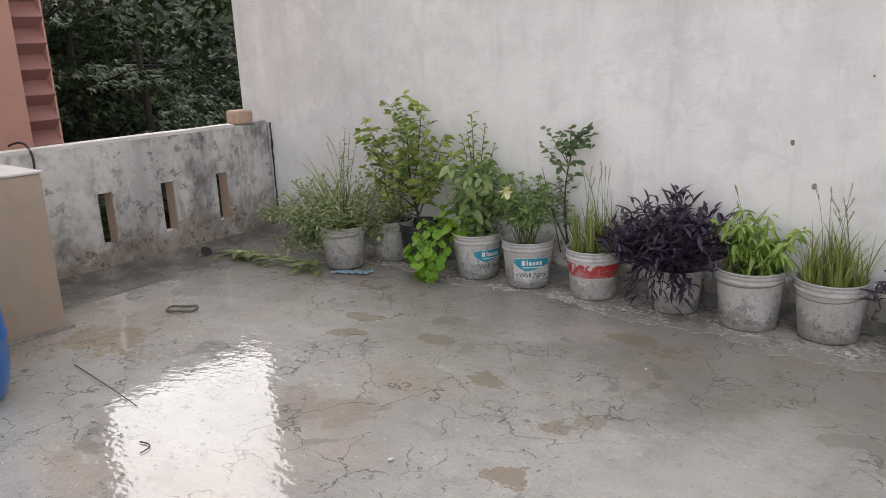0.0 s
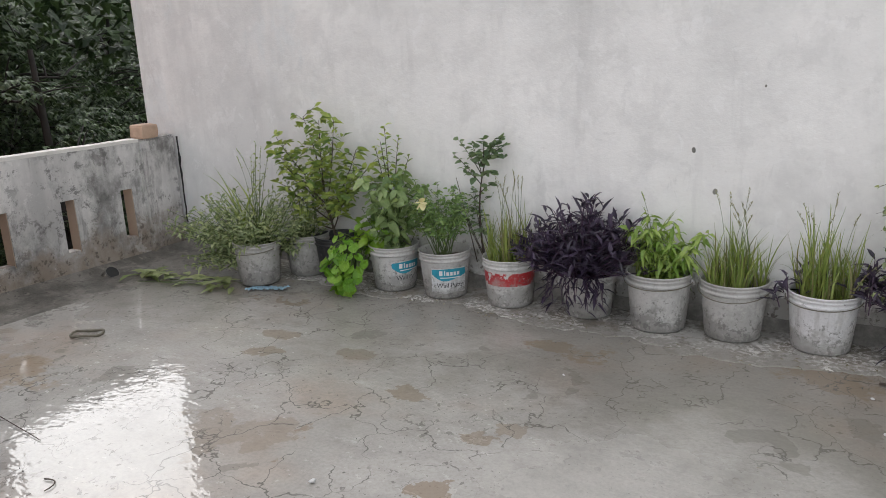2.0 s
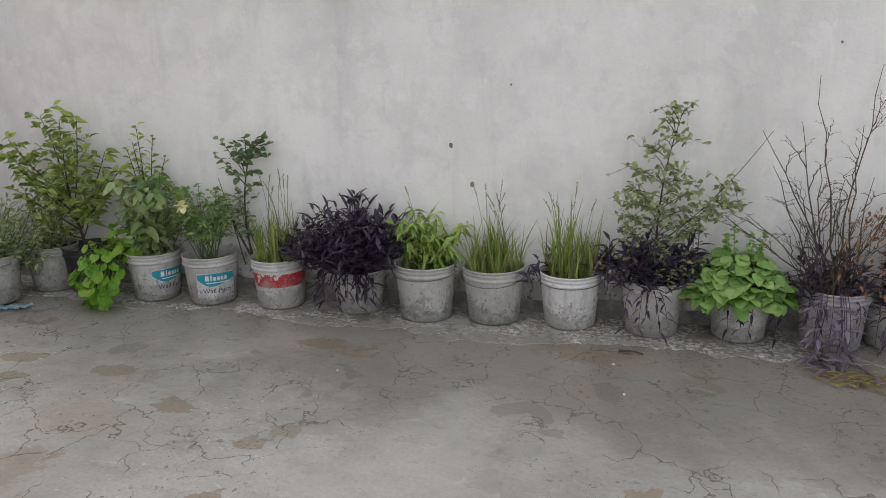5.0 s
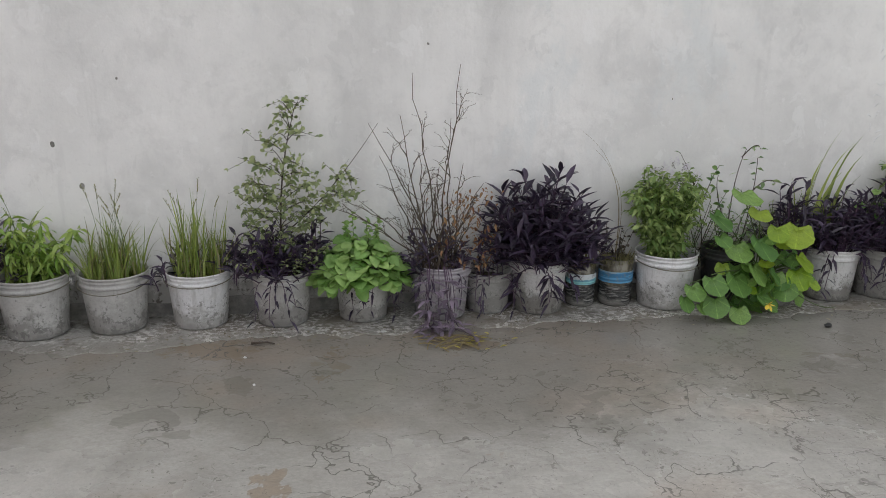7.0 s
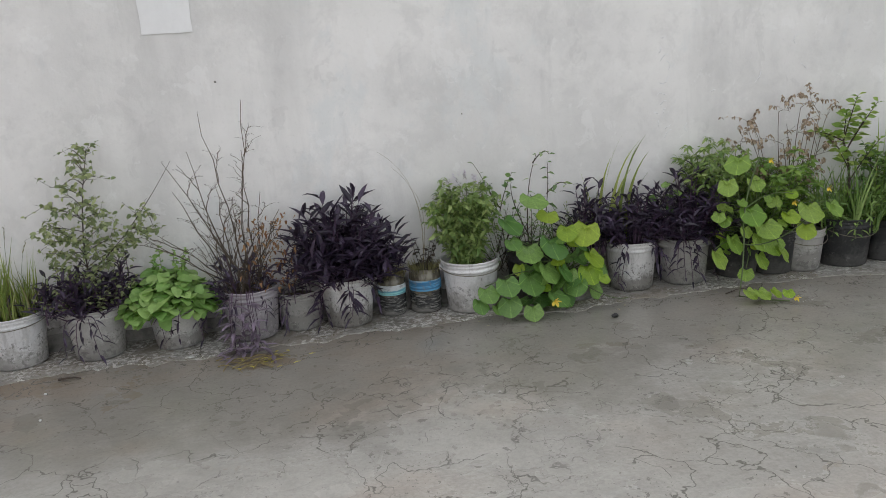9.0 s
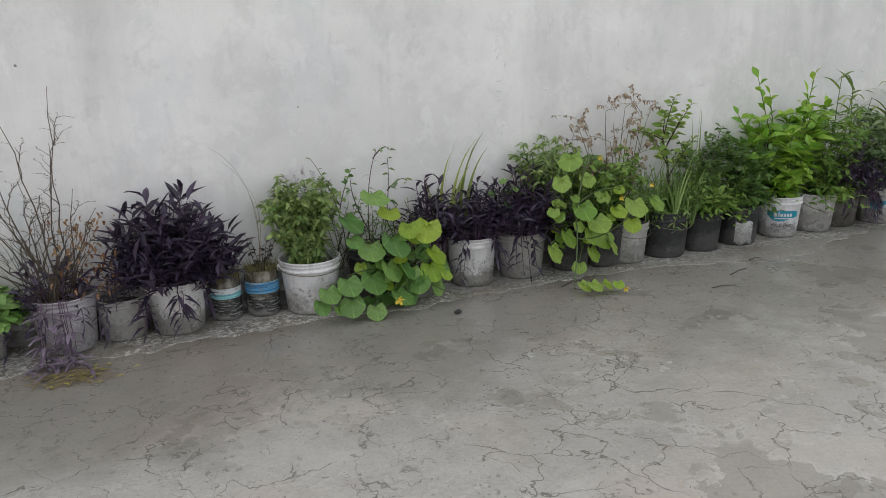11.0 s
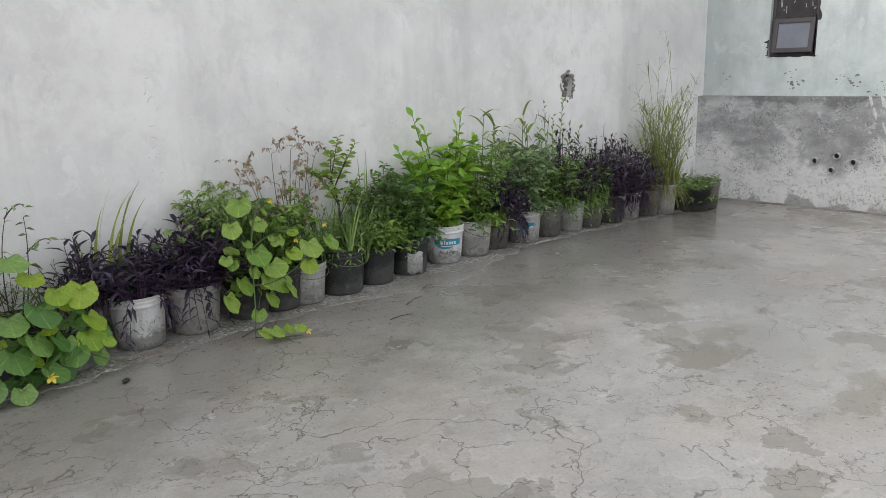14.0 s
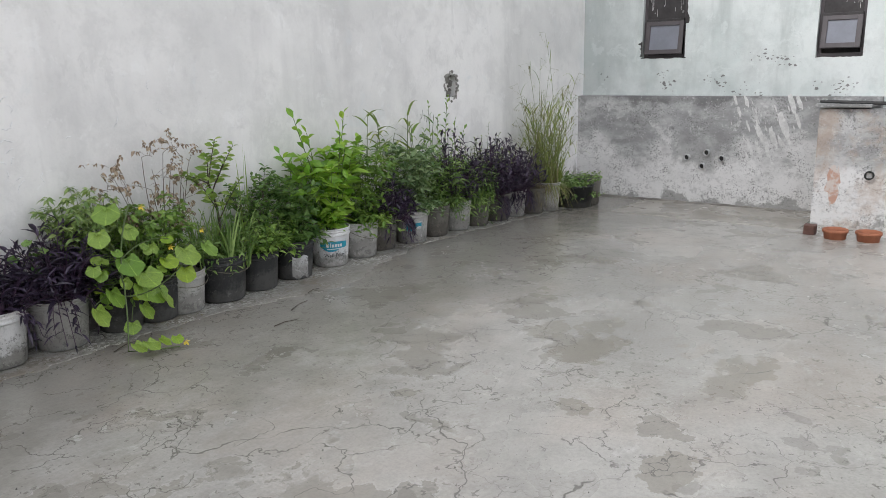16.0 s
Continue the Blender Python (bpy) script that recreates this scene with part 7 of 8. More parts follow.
def trailing():
    """Lilac stems that hang down the bucket and lie on the floor."""
    p = thing("trailing_plant", "lilac trailing plant hanging to the wet floor", "plant", (1.04, -0.30, 0.0), "potted plants")
    S, F = Shape(), Shape()
    for i in range(10):
        a = rnd.uniform(-0.08, 0.06)
        end = Vector((a * 1.4 + rnd.uniform(-0.05, 0.05), rnd.uniform(-0.20, -0.06), rnd.uniform(0.01, 0.03)))
        line = bow_line((a * 0.8, 0.02, 0.26), (a, -0.05, 0.20), (a + rnd.uniform(-0.02, 0.02), -0.03, 0.08), 6) + bow_line((a, -0.035, 0.06), (a, -0.04, 0.0), end, 5)
        S.tube(line, 0.0022, 0.0015, 4)
        for q in line[2:]:
            w = rnd.uniform(math.pi, 2 * math.pi)
            F.leaf(q + Vector((0, 0, 0.006)), (math.cos(w), math.sin(w), rnd.uniform(-0.3, 0.4)), rnd.uniform(0.045, 0.085), 0.02, 0.2, 0.4, 0.33)
    S.link("stem_cluster", M_STEMP, p)
    F.link("foliage", L_LILAC, p, "faded lilac leaves")
    q = thing("fallen_stems", "yellowing fallen stems on the wet floor", "plant debris", (1.08, -0.53, 0.002))
    S = Shape()
    for i in range(17):
        w = rnd.gauss(0.0, 0.9)
        c = Vector((rnd.uniform(-0.13, 0.13), rnd.uniform(-0.05, 0.05), rnd.uniform(0.001, 0.008)))
        d = Vector((math.cos(w), math.sin(w), 0)) * rnd.uniform(0.03, 0.09)
        S.tube(bow_line(c - d, c + Vector((0, rnd.uniform(-0.06, 0.06), 0.02)), c + d, 7), 0.0028, 0.0016, 4)
    tagged(S.link("stem_pile", M_STRAW, q), kind="stuff")
    F = Shape()
    for i in range(22):
        w = rnd.uniform(0, 6.28)
        F.leaf((rnd.gauss(0.05, 0.07), rnd.gauss(0, 0.04), 0.008), (math.cos(w), math.sin(w), 0.12), rnd.uniform(0.02, 0.045), 0.014, 0.1)
    F.link("leaf_pile", L_YELLOWED, q, "yellowed leaves")


trailing()
purple_mound("purple_heart", "tall dense purple heart plant with pointed leaves", 1.51, -0.17, 145, 0.48, 0.32, 6, 0.11, leaf=0.128)
purple_mound("purple_heart", "straggling purple stems between two buckets", 1.27, -0.16, 8, 0.18, 0.09, 8, 0.13, 0.16, leaf=0.07)


def basil():
    x, y = 2.12, -0.15
    p, S, F = plant("basil_bush", "dense flowering basil bush in a white bucket", x, y, 0.22)
    branched(S, F, 36, 0.47, 0.20, 9, 0.08, 7, 0.047, 0.022, 0.12, 0.55, 0.05, foot=0.05, thick=0.003, hmin=0.7, squash=0.85, round_top=0.3)
    finish(p, S, F, L_BASIL)
    fl = Shape(-y)
    dark = Shape(-y)
    for i in range(54):
        w = rnd.uniform(0, 6.28)
        q = rnd.random() ** 0.7
        c = Vector((math.cos(w) * 0.17 * q, math.sin(w) * 0.17 * q - 0.02, 0.46 * (1 - 0.25 * q)))
        for k in range(10):
            v = rnd.uniform(0, 6.28)
            (fl if i % 3 else dark).small_leaf(c + Vector((0, -0.03, 0.02 + k * 0.003)), (math.cos(v), math.sin(v), 0.3), 0.013, 0.008, 0.2)
    fl.link("flower_spikes", M_LILACF, p, "pale lilac flower spikes")
    dark.link("bud_cluster", L_DARKRED, p, "dark purple flower buds")


basil()
p, S, F = plant("dark_weed", "thin weed with dark round leaves beside the basil", 2.32, -0.10)
for a, b, c, n in (((0.02, 0, 0.05), (0.02, 0, 0.30), (-0.12, 0.02, 0.53), 6), ((0.0, 0, 0.28), (0.03, 0, 0.40), (0.07, 0, 0.47), 6), ((0.02, 0, 0.10), (0.06, 0, 0.24), (0.12, 0, 0.34), 5), ((0.0, 0, 0.30), (-0.05, 0, 0.40), (-0.07, 0, 0.42), 5)):
    shoot(S, F, a, b, c, n, 0.042, 0.036, 0.45, 0.0028, 0.0)
stemmed(S, F, 14, 0.34, 0.16, 18, 0.026, 0.006, 0.3, 0.3, 0.3)
finish(p, S, F, L_DEEP, M_TWIG)
p, S, F = plant("dark_weed", "small dark-leaved weed between jars and basil", 1.94, -0.05, 0.2)
stemmed(S, F, 5, 0.26, 0.07, 8, 0.026, 0.016, 0.3, 0.4, 0.2)
finish(p, S, F, L_DARKRED, M_TWIG)
p, S, F = plant("dry_stalk", "thin dry grass stalk leaning against the wall", 1.91, -0.08, 0.22)
for dx, dz in ((-0.18, 0.60), (-0.12, 0.52), (-0.02, 0.40)):
    S.tube(bow_line((0, 0, 0), (0.06, 0.02, dz * 0.75), (dx, 0.03, dz), 9), 0.0013, 0.0006, 4)
S.link("stem_cluster", M_STRAW, p, "pale dry stalks")
p, S, F = plant("thin_sapling", "thin twisted sapling with few drooping leaves", 2.46, -0.12, 0.24)
for a, b, c, n in (((0.0, 0, 0), (-0.02, 0, 0.34), (0.06, 0.02, 0.50), 5), ((0.04, 0.02, 0.46), (0.10, 0, 0.55), (0.12, 0, 0.50), 4), ((0.06, 0, 0), (0.12, 0, 0.30), (0.11, 0, 0.46), 9), ((0.10, 0, 0.30), (0.18, 0, 0.38), (0.20, -0.02, 0.34), 6), ((0.0, 0, 0.1), (-0.10, 0, 0.30), (-0.08, 0, 0.38), 5)):
    shoot(S, F, a, b, c, n, 0.056, 0.024, 0.4, 0.0034, -0.3)
stemmed(S, F, 10, 0.28, 0.13, 14, 0.030, 0.012, 0.2, 0.5, 0.2)
finish(p, S, F, L_GREY2, M_TWIG)


def set_leaf(p, S, o, x, y, z, size, yaw, pitch, key):
    """A leaf with its middle at x, y, z in the world, and its stalk from the foot of the plant at o."""
    at = Vector((x - o[0], y - o[1], z - o[2])) - Vector((math.cos(yaw) * math.cos(pitch), math.sin(yaw) * math.cos(pitch), math.sin(pitch))) * (0.42 * size)
    leaf_at(BROAD[key], p, at, size, yaw, pitch, rnd.uniform(-0.3, 0.3))
    S.tube(bow_line((rnd.uniform(-0.05, 0.05), -0.02, 0), (at.x * 0.55, at.y * 0.7, max(at.z, 0.0) * 0.6 + 0.06), at, 8), 0.0036, 0.0024, 5)


def squash():
    o = (2.60, -0.20, 0.13)
    p = creeper("squash_plant", "squash plant with large round leaves sprawling on the floor", *o, (-0.04, -0.06, 0.05), (0.25, 0.12, 0.22), 44, 0.090, "squash", M_STEMG, 1.35, 12)
    S = Shape()
    for x, z, size, key in ((2.49, 0.54, 0.135, "squash"), (2.36, 0.44, 0.13, "squash"), (2.55, 0.465, 0.105, "yellow"), (2.44, 0.305, 0.125, "squash"), (2.56, 0.32, 0.145, "squash"), (2.73, 0.37, 0.14, "yellow"), (2.755, 0.25, 0.115, "yellow"), (2.52, 0.21, 0.12, "squash"), (2.60, 0.20, 0.10, "squash"), (2.73, 0.18, 0.115, "yellow"), (2.43, 0.165, 0.13, "squash"), (2.31, 0.17, 0.115, "squash"), (2.66, 0.125, 0.10, "squash"), (2.55, 0.09, 0.115, "squash"), (2.31, 0.08, 0.11, "squash"), (2.21, 0.145, 0.10, "squash"), (2.165, 0.10, 0.085, "squash"), (2.42, 0.04, 0.09, "squash"), (2.64, 0.38, 0.095, "yellow"), (2.79, 0.155, 0.06, "yellow"), (2.26, 0.065, 0.07, "squash"), (2.36, 0.36, 0.08, "squash")):
        set_leaf(p, S, o, x - 0.045, -0.44 + 0.32 * z + rnd.uniform(-0.02, 0.02), z, size * 1.05, -math.pi / 2 + rnd.uniform(-0.7, 0.7), -rnd.uniform(0.5, 1.0) if z < 0.45 else -0.45, key)
    S.tube(bow_line((0.05, -0.15, 0.0), (0.18, -0.24, -0.10), (0.28, -0.2, -0.09), 8), 0.003, 0.0015, 5)
    S.link("stalk", M_STEMG, p, "pale green leaf stalks", True)
    f = Shape()
    for k in range(5):
        a = 2 * math.pi * k / 5
        f.leaf((0, 0, 0), (math.cos(a), -0.7, math.sin(a)), 0.03, 0.02, 0.1, 0.1, 0.5)
    ob = f.link("flower", M_YELLOW, p, "small orange-yellow flower")
    ob.location = (-0.14, -0.32, -0.02)


squash()

purple_mound("purple_heart", "purple heart plant hanging over a white bucket", 3.0, -0.17, 64, 0.36, 0.25, 6, 0.16, 0.22, leaf=0.1)
purple_mound("purple_heart", "bushy purple heart plant behind the squash", 2.79, -0.12, 40, 0.40, 0.17, 0, 0.1, 0.2, leaf=0.1)
purple_mound("purple_heart", "purple heart plant trailing over a grey bucket", 3.30, -0.18, 90, 0.40, 0.28, 7, 0.18, 0.22, leaf=0.1)
p, S, F = plant("reed_grass", "tall pale reed leaves behind the purple plants", 2.89, -0.09, 0.2)
for x0, top, nod in ((-0.04, 0.58, 0.10), (0.0, 0.52, 0.13), (0.05, 0.55, 0.12), (0.09, 0.46, 0.10), (-0.08, 0.40, -0.06), (0.02, 0.38, 0.08), (-0.05, 0.45, 0.05), (0.12, 0.36, 0.08)):
    F.blade((x0, 0, 0), (x0 + nod * 0.3, -0.02, top + 0.15), (nod, -0.02, -0.10), 0.015, 9)
    F.blade((x0 + 0.02, 0, 0), (x0 + nod * 0.2, -0.02, top + 0.06), (nod * 0.7, -0.02, -0.06), 0.012, 9)
finish(p, S, F, L_GRASS)
p, S, F = plant("grey_weed", "fine grey-green weeds behind the purple plants", 2.76, -0.08, 0.2)
stemmed(S, F, 14, 0.34, 0.16, 14, 0.022, 0.008, 0.3, 0.3, 0.4)
finish(p, S, F, L_GREY)
creeper("young_squash", "two small squash shoots above the purple plants", 3.18, -0.10, 0.42, (0.0, -0.04, 0.05), (0.15, 0.03, 0.09), 6, 0.055, "squash", M_STEMG, 0.9, 21)


def vine():
    """The second squash: a vine climbing up from the floor among tall weeds."""
    o = (3.66, -0.22, 0.22)
    p = creeper("squash_vine", "squash vine with heart-shaped leaves hanging to the floor", *o, (-0.06, -0.06, 0.14), (0.28, 0.12, 0.26), 30, 0.062, "vine", M_STEMG, 1.3, 31)
    S = Shape()
    for x, z, size, key in ((3.51, 0.65, 0.11, "vine"), (3.56, 0.40, 0.115, "vine"), (3.60, 0.545, 0.085, "vine"), (3.62, 0.26, 0.10, "vine"), (3.72, 0.20, 0.105, "vine"), (3.38, 0.20, 0.105, "vine"), (3.645, 0.32, 0.115, "vine"), (3.90, 0.375, 0.12, "vine"), (3.78, 0.366, 0.085, "yellow"), (3.86, 0.29, 0.09, "yellow"), (4.02, 0.386, 0.095, "vine"), (3.80, 0.473, 0.055, "yellow"), (3.475, 0.26, 0.105, "vine"), (3.61, 0.165, 0.09, "vine"), (3.435, 0.55, 0.085, "vine"), (3.675, 0.243, 0.12, "vine"), (3.40, 0.40, 0.06, "vine"), (3.53, 0.10, 0.07, "vine")):
        set_leaf(p, S, o, x - 0.03, -0.43 + 0.12 * z + rnd.uniform(-0.02, 0.02), z - 0.015, size * 1.12, -math.pi / 2 + rnd.uniform(-0.8, 0.6), -rnd.uniform(0.6, 1.15), key)
    for x, y, size, key in ((-0.26, -0.35, 0.07, "vine"), (-0.21, -0.37, 0.075, "vine"), (-0.15, -0.39, 0.06, "yellow"), (-0.09, -0.43, 0.05, "yellow")):
        leaf_at(BROAD[key], p, (x, y, -0.15), size * 1.15, rnd.uniform(-2.2, -0.9), -rnd.uniform(0.5, 0.9))
    S.link("stalk", M_STEMG, p, "pale green leaf stalks", True)
    S = Shape()
    S.tube(bow_line((-0.06, -0.12, 0.44), (-0.16, -0.16, 0.30), (-0.17, -0.17, 0.10), 9) + bow_line((-0.17, -0.18, 0.08), (-0.19, -0.22, -0.10), (-0.26, -0.30, -0.205), 7) + [Vector((-0.18, -0.37, -0.21)), Vector((-0.08, -0.44, -0.208))], 0.0048, 0.003, 6)
    S.tube(bow_line((-0.17, -0.19, 0.02), (0.0, -0.2, -0.02), (0.24, -0.15, 0.14), 9), 0.004, 0.0025, 6)
    S.tube(bow_line((-0.17, -0.18, 0.2), (-0.05, -0.2, 0.3), (0.12, -0.14, 0.24), 9), 0.003, 0.002, 6)
    S.link("vine_stem", M_STEMG, p, "pale green vine stem", True)
    f = Shape()
    for c in ((0.0, -0.12, 0.42), (0.32, -0.14, 0.25), (-0.06, -0.46, -0.185), (0.12, -0.15, 0.2)):
        for k in range(5):
            a = 2 * math.pi * k / 5
            f.leaf(c, (math.cos(a), -0.7, math.sin(a)), 0.022, 0.016, 0.1, 0.1, 0.5)
    tagged(f.link("flower_spray", M_YELLOW, p, "small yellow flowers"), kind="stuff")


vine()
p, S, F = plant("tall_weed", "tall green weed behind the squash vine", 3.50, -0.12, 0.2)
branched(S, F, 24, 0.55, 0.22, 10, 0.075, 10, 0.046, 0.017, 0.1, 0.6, 0.15, lean=(-0.02, 0), thick=0.003)
finish(p, S, F, L_BASIL)
p, S, F = plant("tall_weed", "mixed green weeds in the dark bucket", 3.80, -0.14, 0.2)
branched(S, F, 20, 0.46, 0.25, 10, 0.09, 9, 0.052, 0.022, 0.1, 0.5, 0.25)
finish(p, S, F, L_GREEN)


def dry_weed():
    p, S, F = plant("dry_weed", "dry reddish weed with papery seed heads", 3.95, -0.11, 0.2)
    def sprig(a, b, r, depth):
        a, b = Vector(a), Vector(b)
        line = bow_line(a, (a + b) / 2 + Vector((rnd.gauss(0, 0.02), 0, 0.02)), b, 8)
        S.tube(line, r, r * 0.4, 4)
        for q in line[3:]:
            if depth:
                if rnd.random() < 0.55:
                    d = Vector((rnd.gauss(0, 0.07), rnd.gauss(0, 0.04), rnd.uniform(-0.02, 0.09)))
                    sprig(q, q + d, r * 0.5, depth - 1)
            else:
                for j in range(rnd.choice((1, 2, 3))):
                    w = rnd.uniform(0, 6.28)
                    F.leaf(q, (math.cos(w), math.sin(w), rnd.uniform(-1.2, 0.4)), rnd.uniform(0.011, 0.024), rnd.uniform(0.008, 0.014), 0.4, 0.6, 0.4, rnd.uniform(-1, 1))

    for tip in ((-0.34, -0.03, 0.58), (-0.26, -0.02, 0.64), (0.15, 0.0, 0.64), (-0.20, 0.0, 0.60), (-0.12, -0.04, 0.74), (-0.05, 0, 0.66), (0.0, -0.03, 0.75), (0.06, 0, 0.68), (0.11, -0.02, 0.70), (-0.10, -0.06, 0.55), (0.02, -0.07, 0.58), (0.09, -0.04, 0.52)):
        sprig((tip[0] * 0.2, 0, 0), (tip[0] * 1.1, tip[1], tip[2] * 0.88), 0.003, 2)
    S.link("twig_cluster", M_DRYTWIG, p, "thin dry stalks")
    F.link("seed_heads", L_PINKDRY, p, "papery brown-pink seed heads")


dry_weed()

p, S, F = plant("green_bush", "dense mixed greenery in the large black bucket", 4.22, -0.18, 0.2)
stemmed(S, F, 22, 0.34, 0.23, 16, 0.05, 0.014, 0.2, 0.5, 0.35)
turf(F, 260, 0.46, 0.16, 0.008, 0.50, 0.4)
skirt(S, F, 10, 0.06, 0.02, 0.05, 0.016)
finish(p, S, F, L_DEEP2)
p, S, F = plant("sapling", "leafy sapling above the dense greenery", 4.20, -0.12, 0.2)
bole = bow_line((0.06, 0, 0), (0.12, 0, 0.25), (0.03, 0, 0.46), 9)
S.tube(bole, 0.008, 0.006, 6)
for a, tip, n in ((8, (0.10, 0, 0.70), 11), (8, (0.04, 0, 0.62), 9), (8, (-0.16, -0.02, 0.53), 10), (7, (0.16, 0, 0.58), 10), (7, (0.20, -0.03, 0.66), 10), (5, (-0.04, -0.06, 0.42), 9), (6, (-0.08, 0, 0.50), 8), (4, (0.22, -0.04, 0.46), 9)):
    shoot(S, F, bole[a], (bole[a] + Vector(tip)) / 2 + Vector((0, 0, 0.02)), tip, n + 9, 0.074, 0.036, 0.2, 0.004, 0.1)
for dx in (0.24, 0.27, 0.29, 0.31):
    F.blade((dx, 0, 0.1), (dx + 0.02, 0, rnd.uniform(0.52, 0.68)), (rnd.uniform(-0.03, 0.03), 0, 0), 0.010, 6)
finish(p, S, F, L_BRIGHT2, M_TWIG)
p, S, F = plant("low_bush", "low leafy bush spilling over a dark bucket", 4.49, -0.2, 0.2)
stemmed(S, F, 36, 0.26, 0.22, 13, 0.056, 0.021, 0.2, 0.4, 0.3)
skirt(S, F, 22, 0.10, 0.06, 0.06, 0.024)
finish(p, S, F, L_GREEN)
p, S, F = plant("dark_shrub", "dark-leaved upright shrub with grass stalks", 4.54, -0.12, 0.2)
branched(S, F, 10, 0.52, 0.20, 9, 0.10, 8, 0.05, 0.019, 0.3, 0.35, 0.35)
turf(F, 60, 0.46, 0.12, 0.007, 0.4, 0.5)
finish(p, S, F, L_DEEP, M_TWIG)
p, S, F = plant("green_bush", "green bush in the black bucket with torn label", 4.78, -0.18, 0.2)
branched(S, F, 14, 0.46, 0.22, 8, 0.10, 8, 0.06, 0.027, 0.12, 0.4, 0.25)
skirt(S, F, 14, 0.08, 0.04, 0.06, 0.026)
finish(p, S, F, L_DEEP)
p, S, F = plant("bright_bush", "bright green young tree with broad glossy leaves", 5.11, -0.19, 0.22)
branched(S, F, 12, 0.57, 0.29, 6, 0.14, 7, 0.122, 0.055, 0.12, 0.35, 0.4, thick=0.006)
for tip, n in (((-0.27, 0.0, 0.76), 9), ((0.13, -0.04, 0.77), 9), ((-0.14, 0.03, 0.66), 8), ((-0.42, -0.02, 0.56), 9), ((0.3, 0.0, 0.58), 9), ((0.02, -0.1, 0.66), 9)):
    shoot(S, F, (0, 0, 0.1), (tip[0] * 0.6, tip[1], tip[2] * 0.6), tip, n, 0.122, 0.054, 0.5, 0.005)
finish(p, S, F, L_BRIGHT)
p, S, F = plant("green_bush", "bushy plant with narrow leaves over a pale bucket", 5.44, -0.17, 0.2)
branched(S, F, 17, 0.62, 0.29, 8, 0.13, 8, 0.068, 0.026, 0.08, 0.4, 0.35)
skirt(S, F, 20, 0.13, 0.04, 0.065, 0.025)
finish(p, S, F, L_GREEN)
p, S, F = plant("yellow_bush", "small yellowish-green shoots over the bucket rim", 5.47, -0.28, 0.2)
stemmed(S, F, 12, 0.12, 0.11, 9, 0.04, 0.018, 0.2, 0.4, 0.3)
finish(p, S, F, L_BRIGHT2)
purple_mound("purple_heart", "purple heart plant between the green bushes", 5.68, -0.22, 66, 0.34, 0.24, 18, 0.14, 0.2)
p, S, F = plant("reed_grass", "tall broad reed leaves against the wall", 5.75, -0.08, 0.2)
for x0, top, lean in ((-0.14, 0.74, 0.03), (-0.05, 0.66, 0.06), (0.03, 0.70, -0.04), (0.10, 0.60, 0.08), (0.32, 0.72, 0.02), (0.4, 0.64, -0.05)):
    cane(S, F, x0, 0, top, lean, 6, 0.24, 0.026)
finish(p, S, F, L_GRASS)
p, S, F = plant("green_bush", "dense green bush with pale-edged leaves", 5.98, -0.19, 0.2)
branched(S, F, 17, 0.60, 0.28, 8, 0.12, 8, 0.066, 0.028, 0.08, 0.45, 0.2)
skirt(S, F, 22, 0.12, 0.05, 0.06, 0.026)
finish(p, S, F, L_GREY2)
p, S, F = plant("reed_grass", "tall thin leafy stalks against the wall", 6.42, -0.10, 0.2)
for tip, n in (((-0.10, 0, 0.80), 14), ((0.15, 0, 0.84), 20), ((0.02, 0, 0.70), 14), ((0.26, 0, 0.66), 14), ((-0.2, -0.03, 0.62), 12), ((0.34, -0.03, 0.58), 12)):
    shoot(S, F, (tip[0] * 0.4, 0, 0.1), (tip[0] * 0.8, 0, tip[2] * 0.6), tip, n, 0.072, 0.024, 0.4, 0.003)
cane(S, F, -0.28, 0, 0.66, -0.04, 5, 0.24, 0.03)
cane(S, F, -0.08, 0, 0.72, 0.05, 5, 0.22, 0.024)
finish(p, S, F, L_GREEN)
p, S, F = plant("green_bush", "dense green bush with trailing grass", 6.35, -0.19, 0.2)
branched(S, F, 16, 0.42, 0.28, 8, 0.12, 8, 0.064, 0.017, 0.08, 0.5, 0.2)
skirt(S, F, 30, 0.12, 0.10, 0.07, 0.014)
turf(F, 110, 0.34, 0.15, 0.007, 0.36, 0.5)
finish(p, S, F, L_DEEP2)
purple_mound("purple_heart", "upright dark purple heart shoots", 6.52, -0.15, 90, 0.62, 0.34, 0, leaf=0.10)
p, S, F = plant("trailing_grass", "trailing grass and weeds over the buckets", 6.72, -0.22, 0.2)
turf(F, 160, 0.24, 0.20, 0.006, 0.32, 0.4)
skirt(S, F, 40, 0.10, 0.14, 0.07, 0.014)
stemmed(S, F, 60, 0.40, 0.26, 15, 0.048, 0.015, 0.1, 0.7, 0.2)
finish(p, S, F, L_DEEP2)
purple_mound("purple_heart", "wide dark purple heart plant", 7.02, -0.20, 140, 0.54, 0.42, 24, 0.14, 0.2, leaf=0.10)
purple_mound("purple_heart", "dark purple heart plant with hanging stems", 7.42, -0.21, 125, 0.54, 0.36, 24, 0.12, 0.2, leaf=0.09)
p, S, F = plant("grey_weed", "fine weeds rising above the purple plants", 7.05, -0.10, 0.2)
stemmed(S, F, 26, 0.64, 0.28, 15, 0.046, 0.013, 0.4, 0.4, 0.4)
finish(p, S, F, L_GREY)


